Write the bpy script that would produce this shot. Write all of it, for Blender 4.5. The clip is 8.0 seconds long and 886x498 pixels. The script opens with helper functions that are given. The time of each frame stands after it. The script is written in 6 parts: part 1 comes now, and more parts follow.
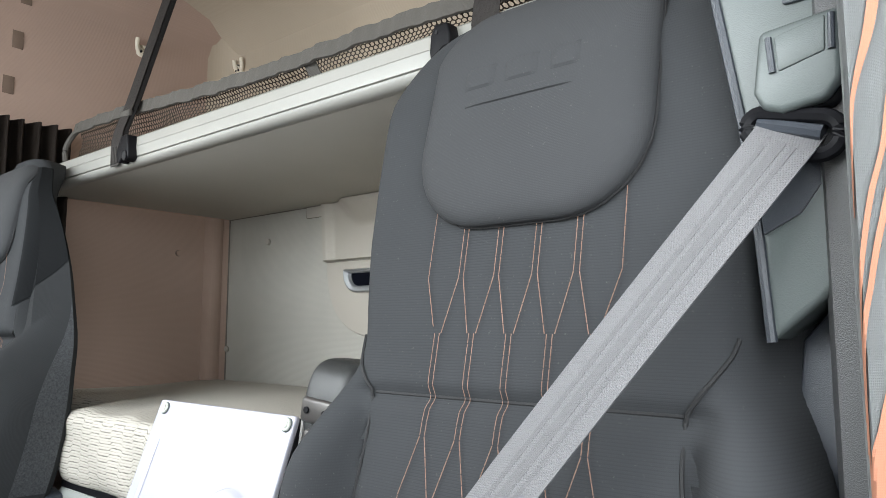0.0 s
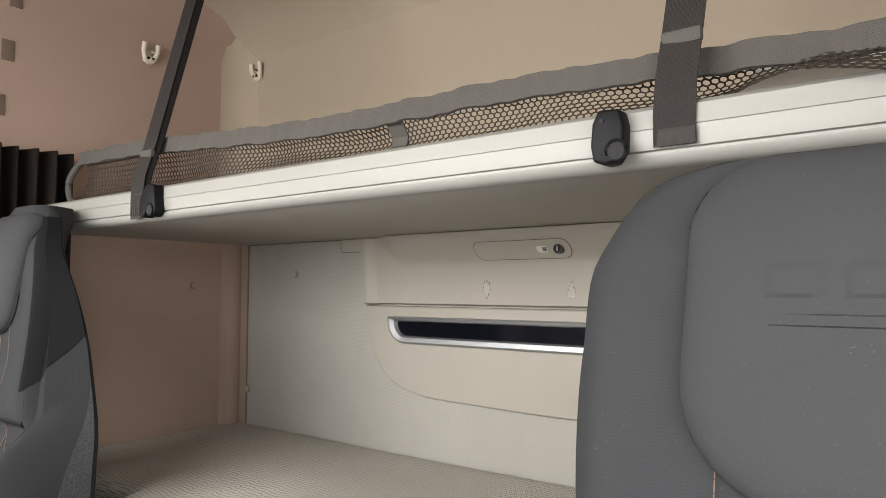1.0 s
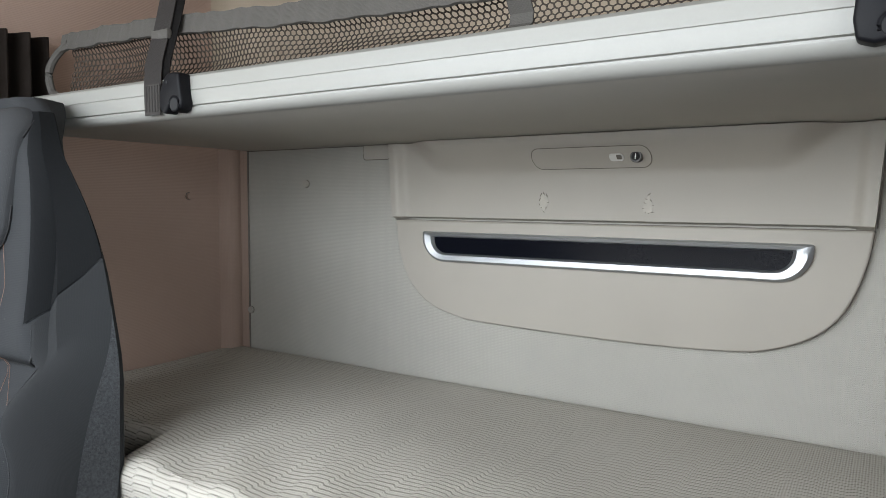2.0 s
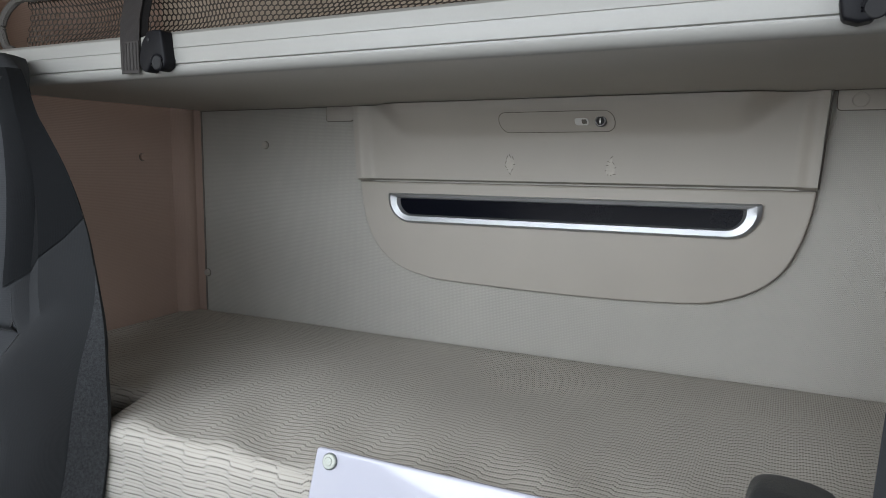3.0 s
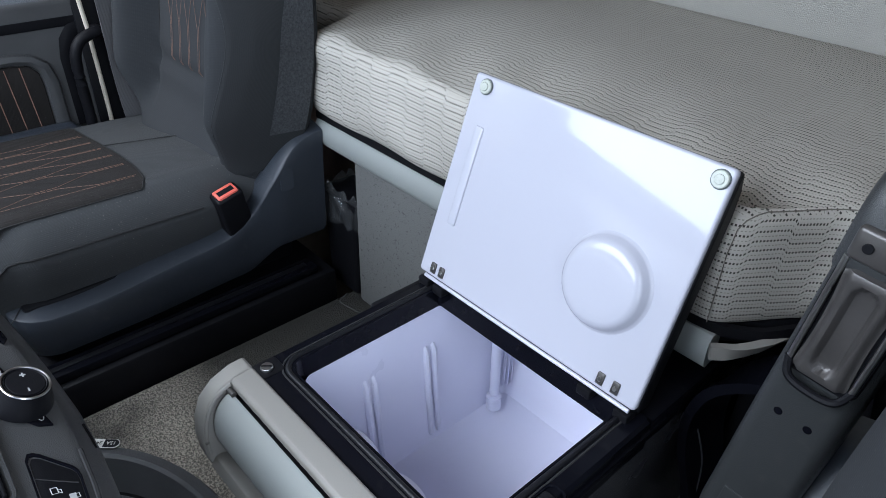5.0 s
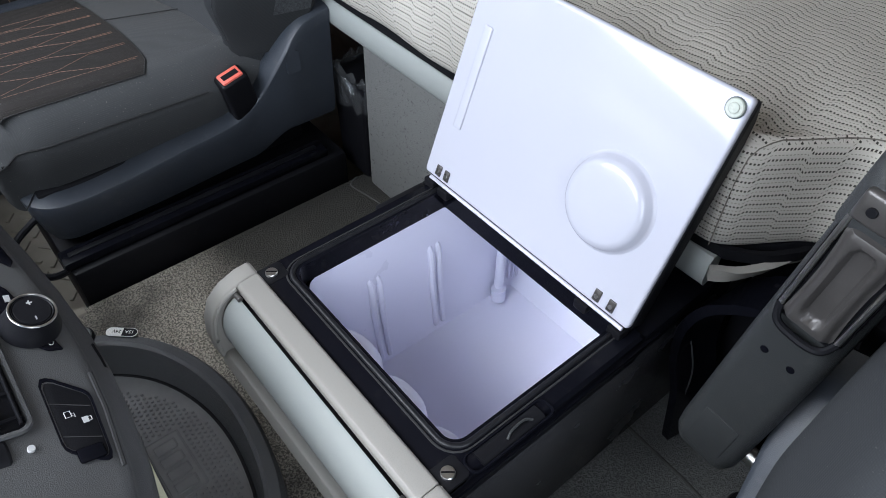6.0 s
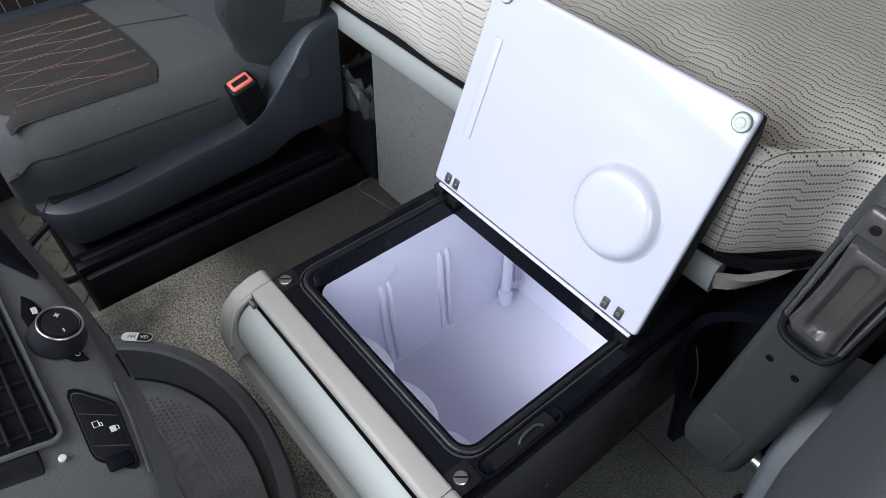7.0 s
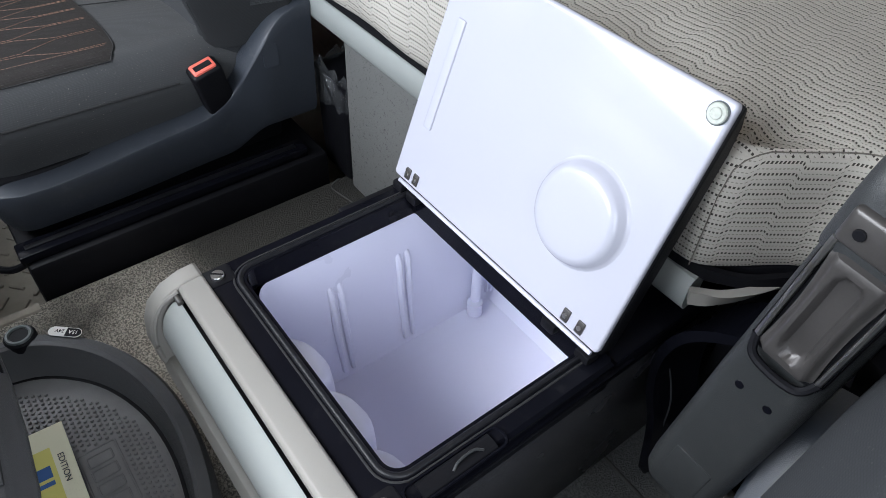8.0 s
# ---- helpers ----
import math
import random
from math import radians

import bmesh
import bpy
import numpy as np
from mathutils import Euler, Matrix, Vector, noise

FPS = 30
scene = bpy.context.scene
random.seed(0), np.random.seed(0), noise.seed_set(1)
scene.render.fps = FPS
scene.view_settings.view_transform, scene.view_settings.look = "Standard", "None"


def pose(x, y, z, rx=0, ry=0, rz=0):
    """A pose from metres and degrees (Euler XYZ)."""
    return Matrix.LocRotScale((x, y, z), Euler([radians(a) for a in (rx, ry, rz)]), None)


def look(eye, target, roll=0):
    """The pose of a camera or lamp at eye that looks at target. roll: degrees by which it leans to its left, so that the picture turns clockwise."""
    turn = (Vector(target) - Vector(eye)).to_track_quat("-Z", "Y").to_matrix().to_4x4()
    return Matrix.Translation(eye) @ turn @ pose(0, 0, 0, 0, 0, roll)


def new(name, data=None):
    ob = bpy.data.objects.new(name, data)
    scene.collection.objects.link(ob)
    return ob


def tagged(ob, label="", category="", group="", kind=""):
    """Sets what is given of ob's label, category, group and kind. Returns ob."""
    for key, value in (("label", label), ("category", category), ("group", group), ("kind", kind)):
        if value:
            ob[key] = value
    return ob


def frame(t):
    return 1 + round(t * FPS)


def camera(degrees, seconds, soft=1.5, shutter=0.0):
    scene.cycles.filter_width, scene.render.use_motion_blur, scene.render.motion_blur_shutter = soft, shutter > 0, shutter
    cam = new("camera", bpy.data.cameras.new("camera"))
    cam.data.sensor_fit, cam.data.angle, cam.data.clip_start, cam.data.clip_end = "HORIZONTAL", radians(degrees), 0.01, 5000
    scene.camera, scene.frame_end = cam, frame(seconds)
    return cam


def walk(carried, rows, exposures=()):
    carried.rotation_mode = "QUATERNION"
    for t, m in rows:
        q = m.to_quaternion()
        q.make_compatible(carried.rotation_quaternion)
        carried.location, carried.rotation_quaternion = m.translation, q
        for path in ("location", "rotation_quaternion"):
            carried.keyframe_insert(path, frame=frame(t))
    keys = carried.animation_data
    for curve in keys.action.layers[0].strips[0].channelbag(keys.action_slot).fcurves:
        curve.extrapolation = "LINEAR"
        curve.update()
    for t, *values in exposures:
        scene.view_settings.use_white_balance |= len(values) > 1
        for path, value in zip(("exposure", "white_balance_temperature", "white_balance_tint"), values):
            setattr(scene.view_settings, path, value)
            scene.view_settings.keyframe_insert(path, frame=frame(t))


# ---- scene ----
# Sleeper cab of a truck: y runs to the rear (rear wall at 0), x to the driver's side, z up from the footwell floor.
cam = camera(65.1, 8.0, soft=0.8)
PATH = [
    (0, (1.202, -1.526, 0.936), (-0.055, 0.013, 1.157), 0.0),
    (0.5, (1.062, -1.546, 1.116), (-0.152, -0.004, 1.498), 0.2),
    (1, (0.886, -1.489, 1.19), (-0.329, 0.095, 1.305), 0.1),
    (1.5, (0.726, -1.462, 1.205), (-0.45, 0.156, 1.19), 0.2),
    (2, (0.563, -1.477, 1.193), (-0.516, 0.201, 1.052), 0.3),
    (2.2, (0.511, -1.502, 1.172), (-0.487, 0.223, 1.002), 0.6),
    (3.3, (0.492, -1.576, 1.195), (-0.387, 0.202, 0.941), 0.5),
    (3.5, (0.508, -1.557, 1.186), (-0.383, 0.216, 0.939), 0.6),
    (4, (0.582, -1.528, 1.157), (-0.396, 0.191, 0.858), 0.5),
    (4.5, (0.628, -1.534, 1.148), (-0.53, -0.049, 0.474), 0.7),
    (5, (0.606, -1.508, 1.127), (-0.617, -0.367, 0.03), 1.8),
    (5.2, (0.589, -1.492, 1.129), (-0.572, -0.438, -0.113), 2.1),
    (6.3, (0.579, -1.446, 1.208), (-0.467, -0.533, -0.231), 1.9),
    (6.5, (0.58, -1.445, 1.213), (-0.464, -0.534, -0.229), 1.8),
    (7, (0.57, -1.463, 1.214), (-0.472, -0.552, -0.229), 1.9),
    (7.5, (0.565, -1.457, 1.184), (-0.473, -0.539, -0.258), 2.1),
    (8, (0.581, -1.369, 1.139), (-0.504, -0.463, -0.276), 3.4),
]
# stops, white balance and tint that the clip's camera drifts through
EXPOSURES = [(0, 0.50, 6350, 5), (0.5, 0.45, 6850, 9), (1, 0.42, 6950, 10), (1.5, 0.42, 6500, 8), (2, 0.28, 6200, 6), (2.2, 0.2, 6180, 6), (3.3, -0.28, 6100, 8), (3.5, -0.26, 6100, 8), (4, -0.2, 6050, 8), (4.5, -0.29, 5900, 7), (5, -0.17, 5600, 7), (6.5, 0.13, 6000, 8), (8, 0.16, 6000, 8)]
walk(cam, [(t, look(eye, target, roll)) for t, eye, target, roll in PATH], exposures=EXPOSURES)

# ---- light ----
world = bpy.data.worlds.new("sky")
scene.world = world
world.use_nodes = True
wn = world.node_tree.nodes
sky = wn.new("ShaderNodeTexSky")
sky.sky_type = "NISHITA"
sky.sun_disc = False
sky.sun_elevation, sky.sun_rotation = radians(47), radians(204)
sky.air_density, sky.dust_density = 1.0, 3.0
world.node_tree.links.new(sky.outputs[0], wn["Background"].inputs[0])
wn["Background"].inputs[1].default_value = 0.12

sun_data = bpy.data.lights.new("sun", "SUN")
sun_data.energy, sun_data.angle, sun_data.color = 1.2, radians(20), (1.0, 0.95, 0.88)
sun = new("sun", sun_data)
sun.matrix_basis = look((0, 0, 0), (0.35, 0.80, -0.95))


def window_light(name, eye, target, sx, sy, watts, color):
    d = bpy.data.lights.new(name, "AREA")
    d.shape, d.size, d.size_y, d.energy, d.color = "RECTANGLE", sx, sy, watts, color
    ob = new(name, d)
    ob.matrix_basis = look(eye, target)
    return ob


window_light("windscreen_daylight", (-0.18, -2.22, 1.50), (0.14, -0.80, 0.45), 1.8, 0.80, 42, (0.95, 0.97, 1.0))
window_light("driver_door_daylight", (1.36, -1.55, 1.12), (0.13, -1.10, 0.45), 0.7, 0.9, 11.0, (0.97, 0.98, 1.0))
window_light("passenger_window_daylight", (-1.30, -1.45, 1.25), (0.2, -1.2, 0.9), 0.75, 0.55, 3.2, (1.0, 0.95, 0.90))


# ---- materials ----
def node_mat(name):
    m = bpy.data.materials.new(name)
    m.use_nodes = True
    return m, m.node_tree.nodes, m.node_tree.links, m.node_tree.nodes["Principled BSDF"]


def surface(name, color, rough=0.6, metal=0.0, var=0.10, scale=9.0, fine=350.0, bump=0.15, grain=0.06, spec=0.5, dirt=0.0, dirt_color=(0.3, 0.27, 0.22), stretch=(1, 1, 1), per_object=0.0):
    """Plain material with blotches, fine grain, relief and optional scattered dust."""
    m, n, l, b = node_mat(name)
    co = n.new("ShaderNodeTexCoord")
    mp = n.new("ShaderNodeMapping")
    mp.inputs["Scale"].default_value = stretch
    l.new(co.outputs["Object"], mp.inputs[0])
    big, small = n.new("ShaderNodeTexNoise"), n.new("ShaderNodeTexNoise")
    big.inputs["Scale"].default_value, big.inputs["Detail"].default_value = scale, 5
    small.inputs["Scale"].default_value, small.inputs["Detail"].default_value = fine, 3
    l.new(mp.outputs[0], big.inputs["Vector"])
    l.new(mp.outputs[0], small.inputs["Vector"])
    add = n.new("ShaderNodeMath")
    add.operation = "MULTIPLY_ADD"
    l.new(small.outputs[0], add.inputs[0])
    add.inputs[1].default_value = grain / max(var, 1e-4)
    l.new(big.outputs[0], add.inputs[2])
    ramp = n.new("ShaderNodeValToRGB")
    mid = 0.5 + 0.5 * grain / max(var, 1e-4)
    ramp.color_ramp.elements[0].position, ramp.color_ramp.elements[1].position = max(0, mid - 0.35), min(1, mid + 0.35)
    ramp.color_ramp.elements[0].color = (*[c * (1 - var) for c in color], 1)
    ramp.color_ramp.elements[1].color = (*[min(1, c * (1 + var)) for c in color], 1)
    l.new(add.outputs[0], ramp.inputs[0])
    out = ramp.outputs[0]
    if dirt > 0:
        spot = n.new("ShaderNodeTexNoise")
        spot.inputs["Scale"].default_value, spot.inputs["Detail"].default_value = 55, 8
        l.new(co.outputs["Object"], spot.inputs["Vector"])
        sr = n.new("ShaderNodeValToRGB")
        sr.color_ramp.elements[0].position, sr.color_ramp.elements[1].position = 0.60, 0.80
        l.new(spot.outputs[0], sr.inputs[0])
        k = n.new("ShaderNodeMath")
        k.operation = "MULTIPLY"
        k.inputs[1].default_value = dirt
        l.new(sr.outputs[0], k.inputs[0])
        mix = n.new("ShaderNodeMixRGB")
        l.new(k.outputs[0], mix.inputs[0])
        l.new(out, mix.inputs[1])
        mix.inputs[2].default_value = (*dirt_color, 1)
        out = mix.outputs[0]
    l.new(out, b.inputs["Base Color"])
    rr = n.new("ShaderNodeMapRange")
    rr.inputs[3].default_value, rr.inputs[4].default_value = max(0.02, rough - 0.07), min(1, rough + 0.07)
    l.new(big.outputs[0], rr.inputs[0])
    l.new(rr.outputs[0], b.inputs["Roughness"])
    b.inputs["Metallic"].default_value = metal
    b.inputs["Specular IOR Level"].default_value = spec
    if bump > 0:
        bp = n.new("ShaderNodeBump")
        bp.inputs["Strength"].default_value, bp.inputs["Distance"].default_value = bump, 0.002
        l.new(small.outputs[0], bp.inputs["Height"])
        l.new(bp.outputs[0], b.inputs["Normal"])
    return m


def math_node(n, l, op, a, b=None, c=None):
    k = n.new("ShaderNodeMath")
    k.operation = op
    for i, v in enumerate((a, b, c)):
        if v is None:
            continue
        if isinstance(v, (int, float)):
            k.inputs[i].default_value = v
        else:
            l.new(v, k.inputs[i])
    return k.outputs[0]


def knit_fabric(name, color, hole_color, row, step, wave, amp):
    """Knitted cover: dotted rows, bold and fine by turns, that change places from column to column."""
    m, n, l, b = node_mat(name)
    co = n.new("ShaderNodeTexCoord")
    sep = n.new("ShaderNodeSeparateXYZ")
    l.new(co.outputs["UV"], sep.inputs[0])
    u, v = sep.outputs[0], sep.outputs[1]
    warp = n.new("ShaderNodeTexNoise")
    warp.inputs["Scale"].default_value = 7
    l.new(co.outputs["Object"], warp.inputs["Vector"])
    v = math_node(n, l, "MULTIPLY_ADD", warp.outputs[0], 0.005, v)
    tri = math_node(n, l, "PINGPONG", math_node(n, l, "MULTIPLY_ADD", warp.outputs[0], 0.014, u), wave * 0.5)
    tri = math_node(n, l, "MINIMUM", math_node(n, l, "MAXIMUM", tri, wave * 0.2125), wave * 0.2875)
    vv = math_node(n, l, "MULTIPLY_ADD", tri, amp, v)
    count = math_node(n, l, "DIVIDE", vv, row)
    fr = math_node(n, l, "FRACT", count)
    bold = math_node(n, l, "LESS_THAN", math_node(n, l, "FRACT", math_node(n, l, "MULTIPLY", count, 0.5)), 0.5)
    off = math_node(n, l, "ABSOLUTE", math_node(n, l, "SUBTRACT", fr, 0.5))
    line = math_node(n, l, "LESS_THAN", off, math_node(n, l, "MULTIPLY_ADD", bold, 0.12, 0.10))
    dot = math_node(n, l, "LESS_THAN", math_node(n, l, "FRACT", math_node(n, l, "DIVIDE", u, step)), 0.56)
    hole = math_node(n, l, "MULTIPLY", math_node(n, l, "MULTIPLY", line, dot), math_node(n, l, "MULTIPLY_ADD", bold, 0.44, 0.48))
    patch = n.new("ShaderNodeTexNoise")
    patch.inputs["Scale"].default_value, patch.inputs["Detail"].default_value = 7, 4
    l.new(co.outputs["Object"], patch.inputs["Vector"])
    grain = n.new("ShaderNodeTexNoise")
    grain.inputs["Scale"].default_value = 900
    l.new(co.outputs["Object"], grain.inputs["Vector"])
    base = n.new("ShaderNodeMixRGB")
    l.new(math_node(n, l, "MULTIPLY_ADD", patch.outputs[0], 0.5, math_node(n, l, "MULTIPLY", grain.outputs[0], 0.5)), base.inputs[0])
    base.inputs[1].default_value = (*[c * 0.82 for c in color], 1)
    base.inputs[2].default_value = (*[c * 1.16 for c in color], 1)
    mix = n.new("ShaderNodeMixRGB")
    l.new(hole, mix.inputs[0])
    l.new(base.outputs[0], mix.inputs[1])
    mix.inputs[2].default_value = (*hole_color, 1)
    l.new(mix.outputs[0], b.inputs["Base Color"])
    b.inputs["Roughness"].default_value = 0.9
    b.inputs["Specular IOR Level"].default_value = 0.2
    bp = n.new("ShaderNodeBump")
    bp.inputs["Strength"].default_value, bp.inputs["Distance"].default_value = 0.35, 0.003
    ridge = math_node(n, l, "ABSOLUTE", math_node(n, l, "SUBTRACT", math_node(n, l, "FRACT", math_node(n, l, "MULTIPLY", count, 0.5)), 0.25))
    l.new(math_node(n, l, "SUBTRACT", ridge, math_node(n, l, "MULTIPLY", hole, 0.4)), bp.inputs["Height"])
    l.new(bp.outputs[0], b.inputs["Normal"])
    return m


def grained_carpet(name, dark, light, lighter):
    """Moulded floor covering with a worm-like pebble grain; the flag makes its front paler."""
    m, n, l, b = node_mat(name)
    co = n.new("ShaderNodeTexCoord")
    worm, big = n.new("ShaderNodeTexNoise"), n.new("ShaderNodeTexNoise")
    worm.inputs["Scale"].default_value, worm.inputs["Detail"].default_value, worm.inputs["Distortion"].default_value = 300, 1.5, 0.9
    big.inputs["Scale"].default_value, big.inputs["Detail"].default_value = 5.5, 9
    l.new(co.outputs["Object"], worm.inputs["Vector"])
    l.new(co.outputs["Object"], big.inputs["Vector"])
    r = n.new("ShaderNodeValToRGB")
    r.color_ramp.elements[0].position, r.color_ramp.elements[1].position = 0.42, 0.58
    l.new(worm.outputs[0], r.inputs[0])
    f = math_node(n, l, "MULTIPLY_ADD", big.outputs[0], 1.6, -0.35)
    # Paler colour gains from y -1.08 to -1.30, its edge broken by noise.
    if lighter:
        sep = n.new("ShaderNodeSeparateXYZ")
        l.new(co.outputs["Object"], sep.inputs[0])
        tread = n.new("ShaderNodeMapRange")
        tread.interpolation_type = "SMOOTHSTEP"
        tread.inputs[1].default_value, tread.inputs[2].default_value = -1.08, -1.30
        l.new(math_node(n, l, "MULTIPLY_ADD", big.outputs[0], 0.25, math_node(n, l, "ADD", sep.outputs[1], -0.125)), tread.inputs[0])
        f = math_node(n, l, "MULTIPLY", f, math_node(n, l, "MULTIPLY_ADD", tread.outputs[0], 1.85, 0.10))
    else:
        f = math_node(n, l, "MULTIPLY", f, 0.5)
    f = math_node(n, l, "MULTIPLY", f, math_node(n, l, "MULTIPLY_ADD", r.outputs[0], 0.75, 0.25))
    f.node.use_clamp = True
    mix = n.new("ShaderNodeMixRGB")
    l.new(f, mix.inputs[0])
    mix.inputs[1].default_value = (*dark, 1)
    mix.inputs[2].default_value = (*light, 1)
    l.new(mix.outputs[0], b.inputs["Base Color"])
    b.inputs["Roughness"].default_value = 0.8
    b.inputs["Specular IOR Level"].default_value = 0.25
    bp = n.new("ShaderNodeBump")
    bp.inputs["Strength"].default_value, bp.inputs["Distance"].default_value = 0.9, 0.002
    l.new(r.outputs[0], bp.inputs["Height"])
    l.new(bp.outputs[0], b.inputs["Normal"])
    return m


def woven(name, color, size=0.0022, var=0.18, rough=0.9, depth=0.6, lint=0.0, rib=0.0, spec=0.25):
    """Cloth with a fine visible weave."""
    m, n, l, b = node_mat(name)
    co = n.new("ShaderNodeTexCoord")
    wa, wb = n.new("ShaderNodeTexWave"), n.new("ShaderNodeTexWave")
    wa.bands_direction, wb.bands_direction = "X", "Z"
    for w in (wa, wb):
        w.inputs["Scale"].default_value = 0.314 / size
        w.inputs["Distortion"].default_value = 0.6
        l.new(co.outputs["Object"], w.inputs["Vector"])
    mul = math_node(n, l, "MULTIPLY", wa.outputs[1], wb.outputs[1])
    big = n.new("ShaderNodeTexNoise")
    big.inputs["Scale"].default_value, big.inputs["Detail"].default_value = 12, 6
    l.new(co.outputs["Object"], big.inputs["Vector"])
    if rib > 0:
        # raised cross ribs
        ribs = n.new("ShaderNodeTexWave")
        ribs.bands_direction = "Z"
        ribs.inputs["Scale"].default_value = 0.314 / rib
        l.new(co.outputs["Object"], ribs.inputs["Vector"])
        mul = math_node(n, l, "ADD", math_node(n, l, "MULTIPLY", mul, 0.5), math_node(n, l, "MULTIPLY", ribs.outputs[1], 0.5))
    f = math_node(n, l, "ADD", math_node(n, l, "MULTIPLY", mul, 0.5), math_node(n, l, "MULTIPLY", big.outputs[0], 0.5))
    mix = n.new("ShaderNodeMixRGB")
    l.new(f, mix.inputs[0])
    mix.inputs[1].default_value = (*[c * (1 - var) for c in color], 1)
    mix.inputs[2].default_value = (*[c * (1 + var) for c in color], 1)
    out = mix.outputs[0]
    if lint > 0:
        # pale dust: fine specks, thicker where the cloth is rubbed
        speck, rub = n.new("ShaderNodeTexNoise"), n.new("ShaderNodeTexNoise")
        speck.inputs["Scale"].default_value, speck.inputs["Detail"].default_value = 330, 3
        rub.inputs["Scale"].default_value, rub.inputs["Detail"].default_value = 7, 6
        for k in (speck, rub):
            l.new(co.outputs["Object"], k.inputs["Vector"])
        d = math_node(n, l, "MULTIPLY_ADD", rub.outputs[0], 0.16, speck.outputs[0])
        d = math_node(n, l, "MULTIPLY", math_node(n, l, "SUBTRACT", d, 0.755), 9.0)
        d.node.use_clamp = True
        dust = n.new("ShaderNodeMixRGB")
        l.new(math_node(n, l, "MULTIPLY", d, lint), dust.inputs[0])
        l.new(out, dust.inputs[1])
        dust.inputs[2].default_value = (0.24, 0.23, 0.20, 1)
        out = dust.outputs[0]
    l.new(out, b.inputs["Base Color"])
    b.inputs["Roughness"].default_value = rough
    b.inputs["Specular IOR Level"].default_value = spec
    bp = n.new("ShaderNodeBump")
    bp.inputs["Strength"].default_value, bp.inputs["Distance"].default_value = depth, 0.001
    l.new(mul, bp.inputs["Height"])
    l.new(bp.outputs[0], b.inputs["Normal"])
    return m


M_WALL = woven("beige_wall_cloth", (0.45, 0.432, 0.39), 0.0038, 0.11, 0.92, 0.5)
# Rosy tint is warm light on the beige side walls, painted in.
M_SIDE = woven("warm_lit_beige_wall_cloth", (0.375, 0.272, 0.224), 0.004, 0.06, 0.92, 0.35)
M_ROOF = woven("light_beige_headliner", (0.40, 0.335, 0.262), 0.004, 0.05, 0.95, 0.3)
M_PANEL = surface("beige_moulded_plastic", (0.435, 0.400, 0.350), 0.55, var=0.05, scale=5, fine=700, bump=0.12, grain=0.03)
M_BUNK = surface("beige_bunk_underside", (0.42, 0.40, 0.362), 0.75, var=0.05, scale=4, fine=600, bump=0.1, grain=0.03)
M_WHITE = surface("cream_white_extrusion", (0.305, 0.299, 0.277), 0.40, var=0.05, scale=6, fine=300, bump=0.03, grain=0.02)
M_ALU = surface("satin_aluminium", (0.42, 0.43, 0.44), 0.42, 0.85, var=0.06, scale=8, fine=500, bump=0.04)
M_SILVER = surface("silver_painted_plastic", (0.245, 0.232, 0.212), 0.60, 0.10, var=0.05, scale=6, fine=900, bump=0.05)
M_SILVER_GREEN = surface("pale_silver_roller", (0.30, 0.314, 0.302), 0.60, 0.0, var=0.03, scale=6, fine=900, bump=0.03, spec=0.3)
M_BLACK = surface("black_plastic", (0.0068, 0.0068, 0.0085), 0.48, var=0.25, scale=14, fine=800, bump=0.10, spec=0.14, dirt=0.03, dirt_color=(0.16, 0.15, 0.13))
M_GLOSS = surface("glossy_black_plastic", (0.0042, 0.0044, 0.0068), 0.16, var=0.2, scale=14, fine=500, bump=0.012, spec=0.10, dirt=0.05, dirt_color=(0.14, 0.13, 0.12))
# Glossy black panel; its pale reflection is painted into the base colour.
M_SIDEPANEL = surface("sheen_painted_black_side_panel", (0.042, 0.042, 0.046), 0.26, var=0.2, scale=9, fine=700, bump=0.05, spec=0.55, dirt=0.06, dirt_color=(0.14, 0.13, 0.12))
M_GASKET = surface("grey_black_rubber", (0.007, 0.007, 0.009), 0.42, var=0.2, scale=40, fine=700, bump=0.1, spec=0.3, dirt=0.06, dirt_color=(0.20, 0.19, 0.18))
M_DASH = surface("charcoal_grained_plastic", (0.058, 0.0583, 0.060), 0.40, var=0.15, scale=10, fine=1100, bump=0.35, grain=0.08, dirt=0.06, dirt_color=(0.24, 0.23, 0.2))
M_ARM = surface("charcoal_armrest_plastic", (0.027, 0.0285, 0.0292), 0.36, var=0.18, scale=10, fine=1100, bump=0.3, grain=0.10, dirt=0.10, dirt_color=(0.2, 0.19, 0.17))
M_SHELL = surface("anthracite_seat_plastic", (0.034, 0.039, 0.049), 0.36, var=0.14, scale=9, fine=1200, bump=0.22, dirt=0.12, dirt_color=(0.22, 0.21, 0.2))
M_GREYPLASTIC = surface("grey_green_plastic", (0.088, 0.102, 0.100), 0.42, var=0.06, scale=8, fine=900, bump=0.12)
M_SEAT = woven("charcoal_seat_cloth", (0.043, 0.044, 0.0467), 0.0016, 0.12, 0.88, 0.2, lint=0.2)
M_SEAT_SIDE = woven("dark_grey_seat_side_cloth", (0.060, 0.0618, 0.064), 0.0014, 0.16, 0.85, 0.3, lint=0.7)
M_SEAT_BACK = woven("ribbed_charcoal_backrest_cloth", (0.0375, 0.0392, 0.042), 0.0014, 0.18, 0.88, 0.22, lint=0.2, rib=0.0028, spec=0.15)
# Shade on the upper inner side of the passenger's backrest, painted near black.
M_SEAT_SHADE = woven("shaded_seat_side_cloth", (0.013, 0.0137, 0.0148), 0.0014, 0.15, 0.95, 0.25, spec=0.08)
M_SEAT_GRAIN = surface("grained_charcoal_panel", (0.042, 0.0438, 0.0465), 0.8, var=0.5, scale=240, fine=500, bump=0.5, grain=0.3, spec=0.2)
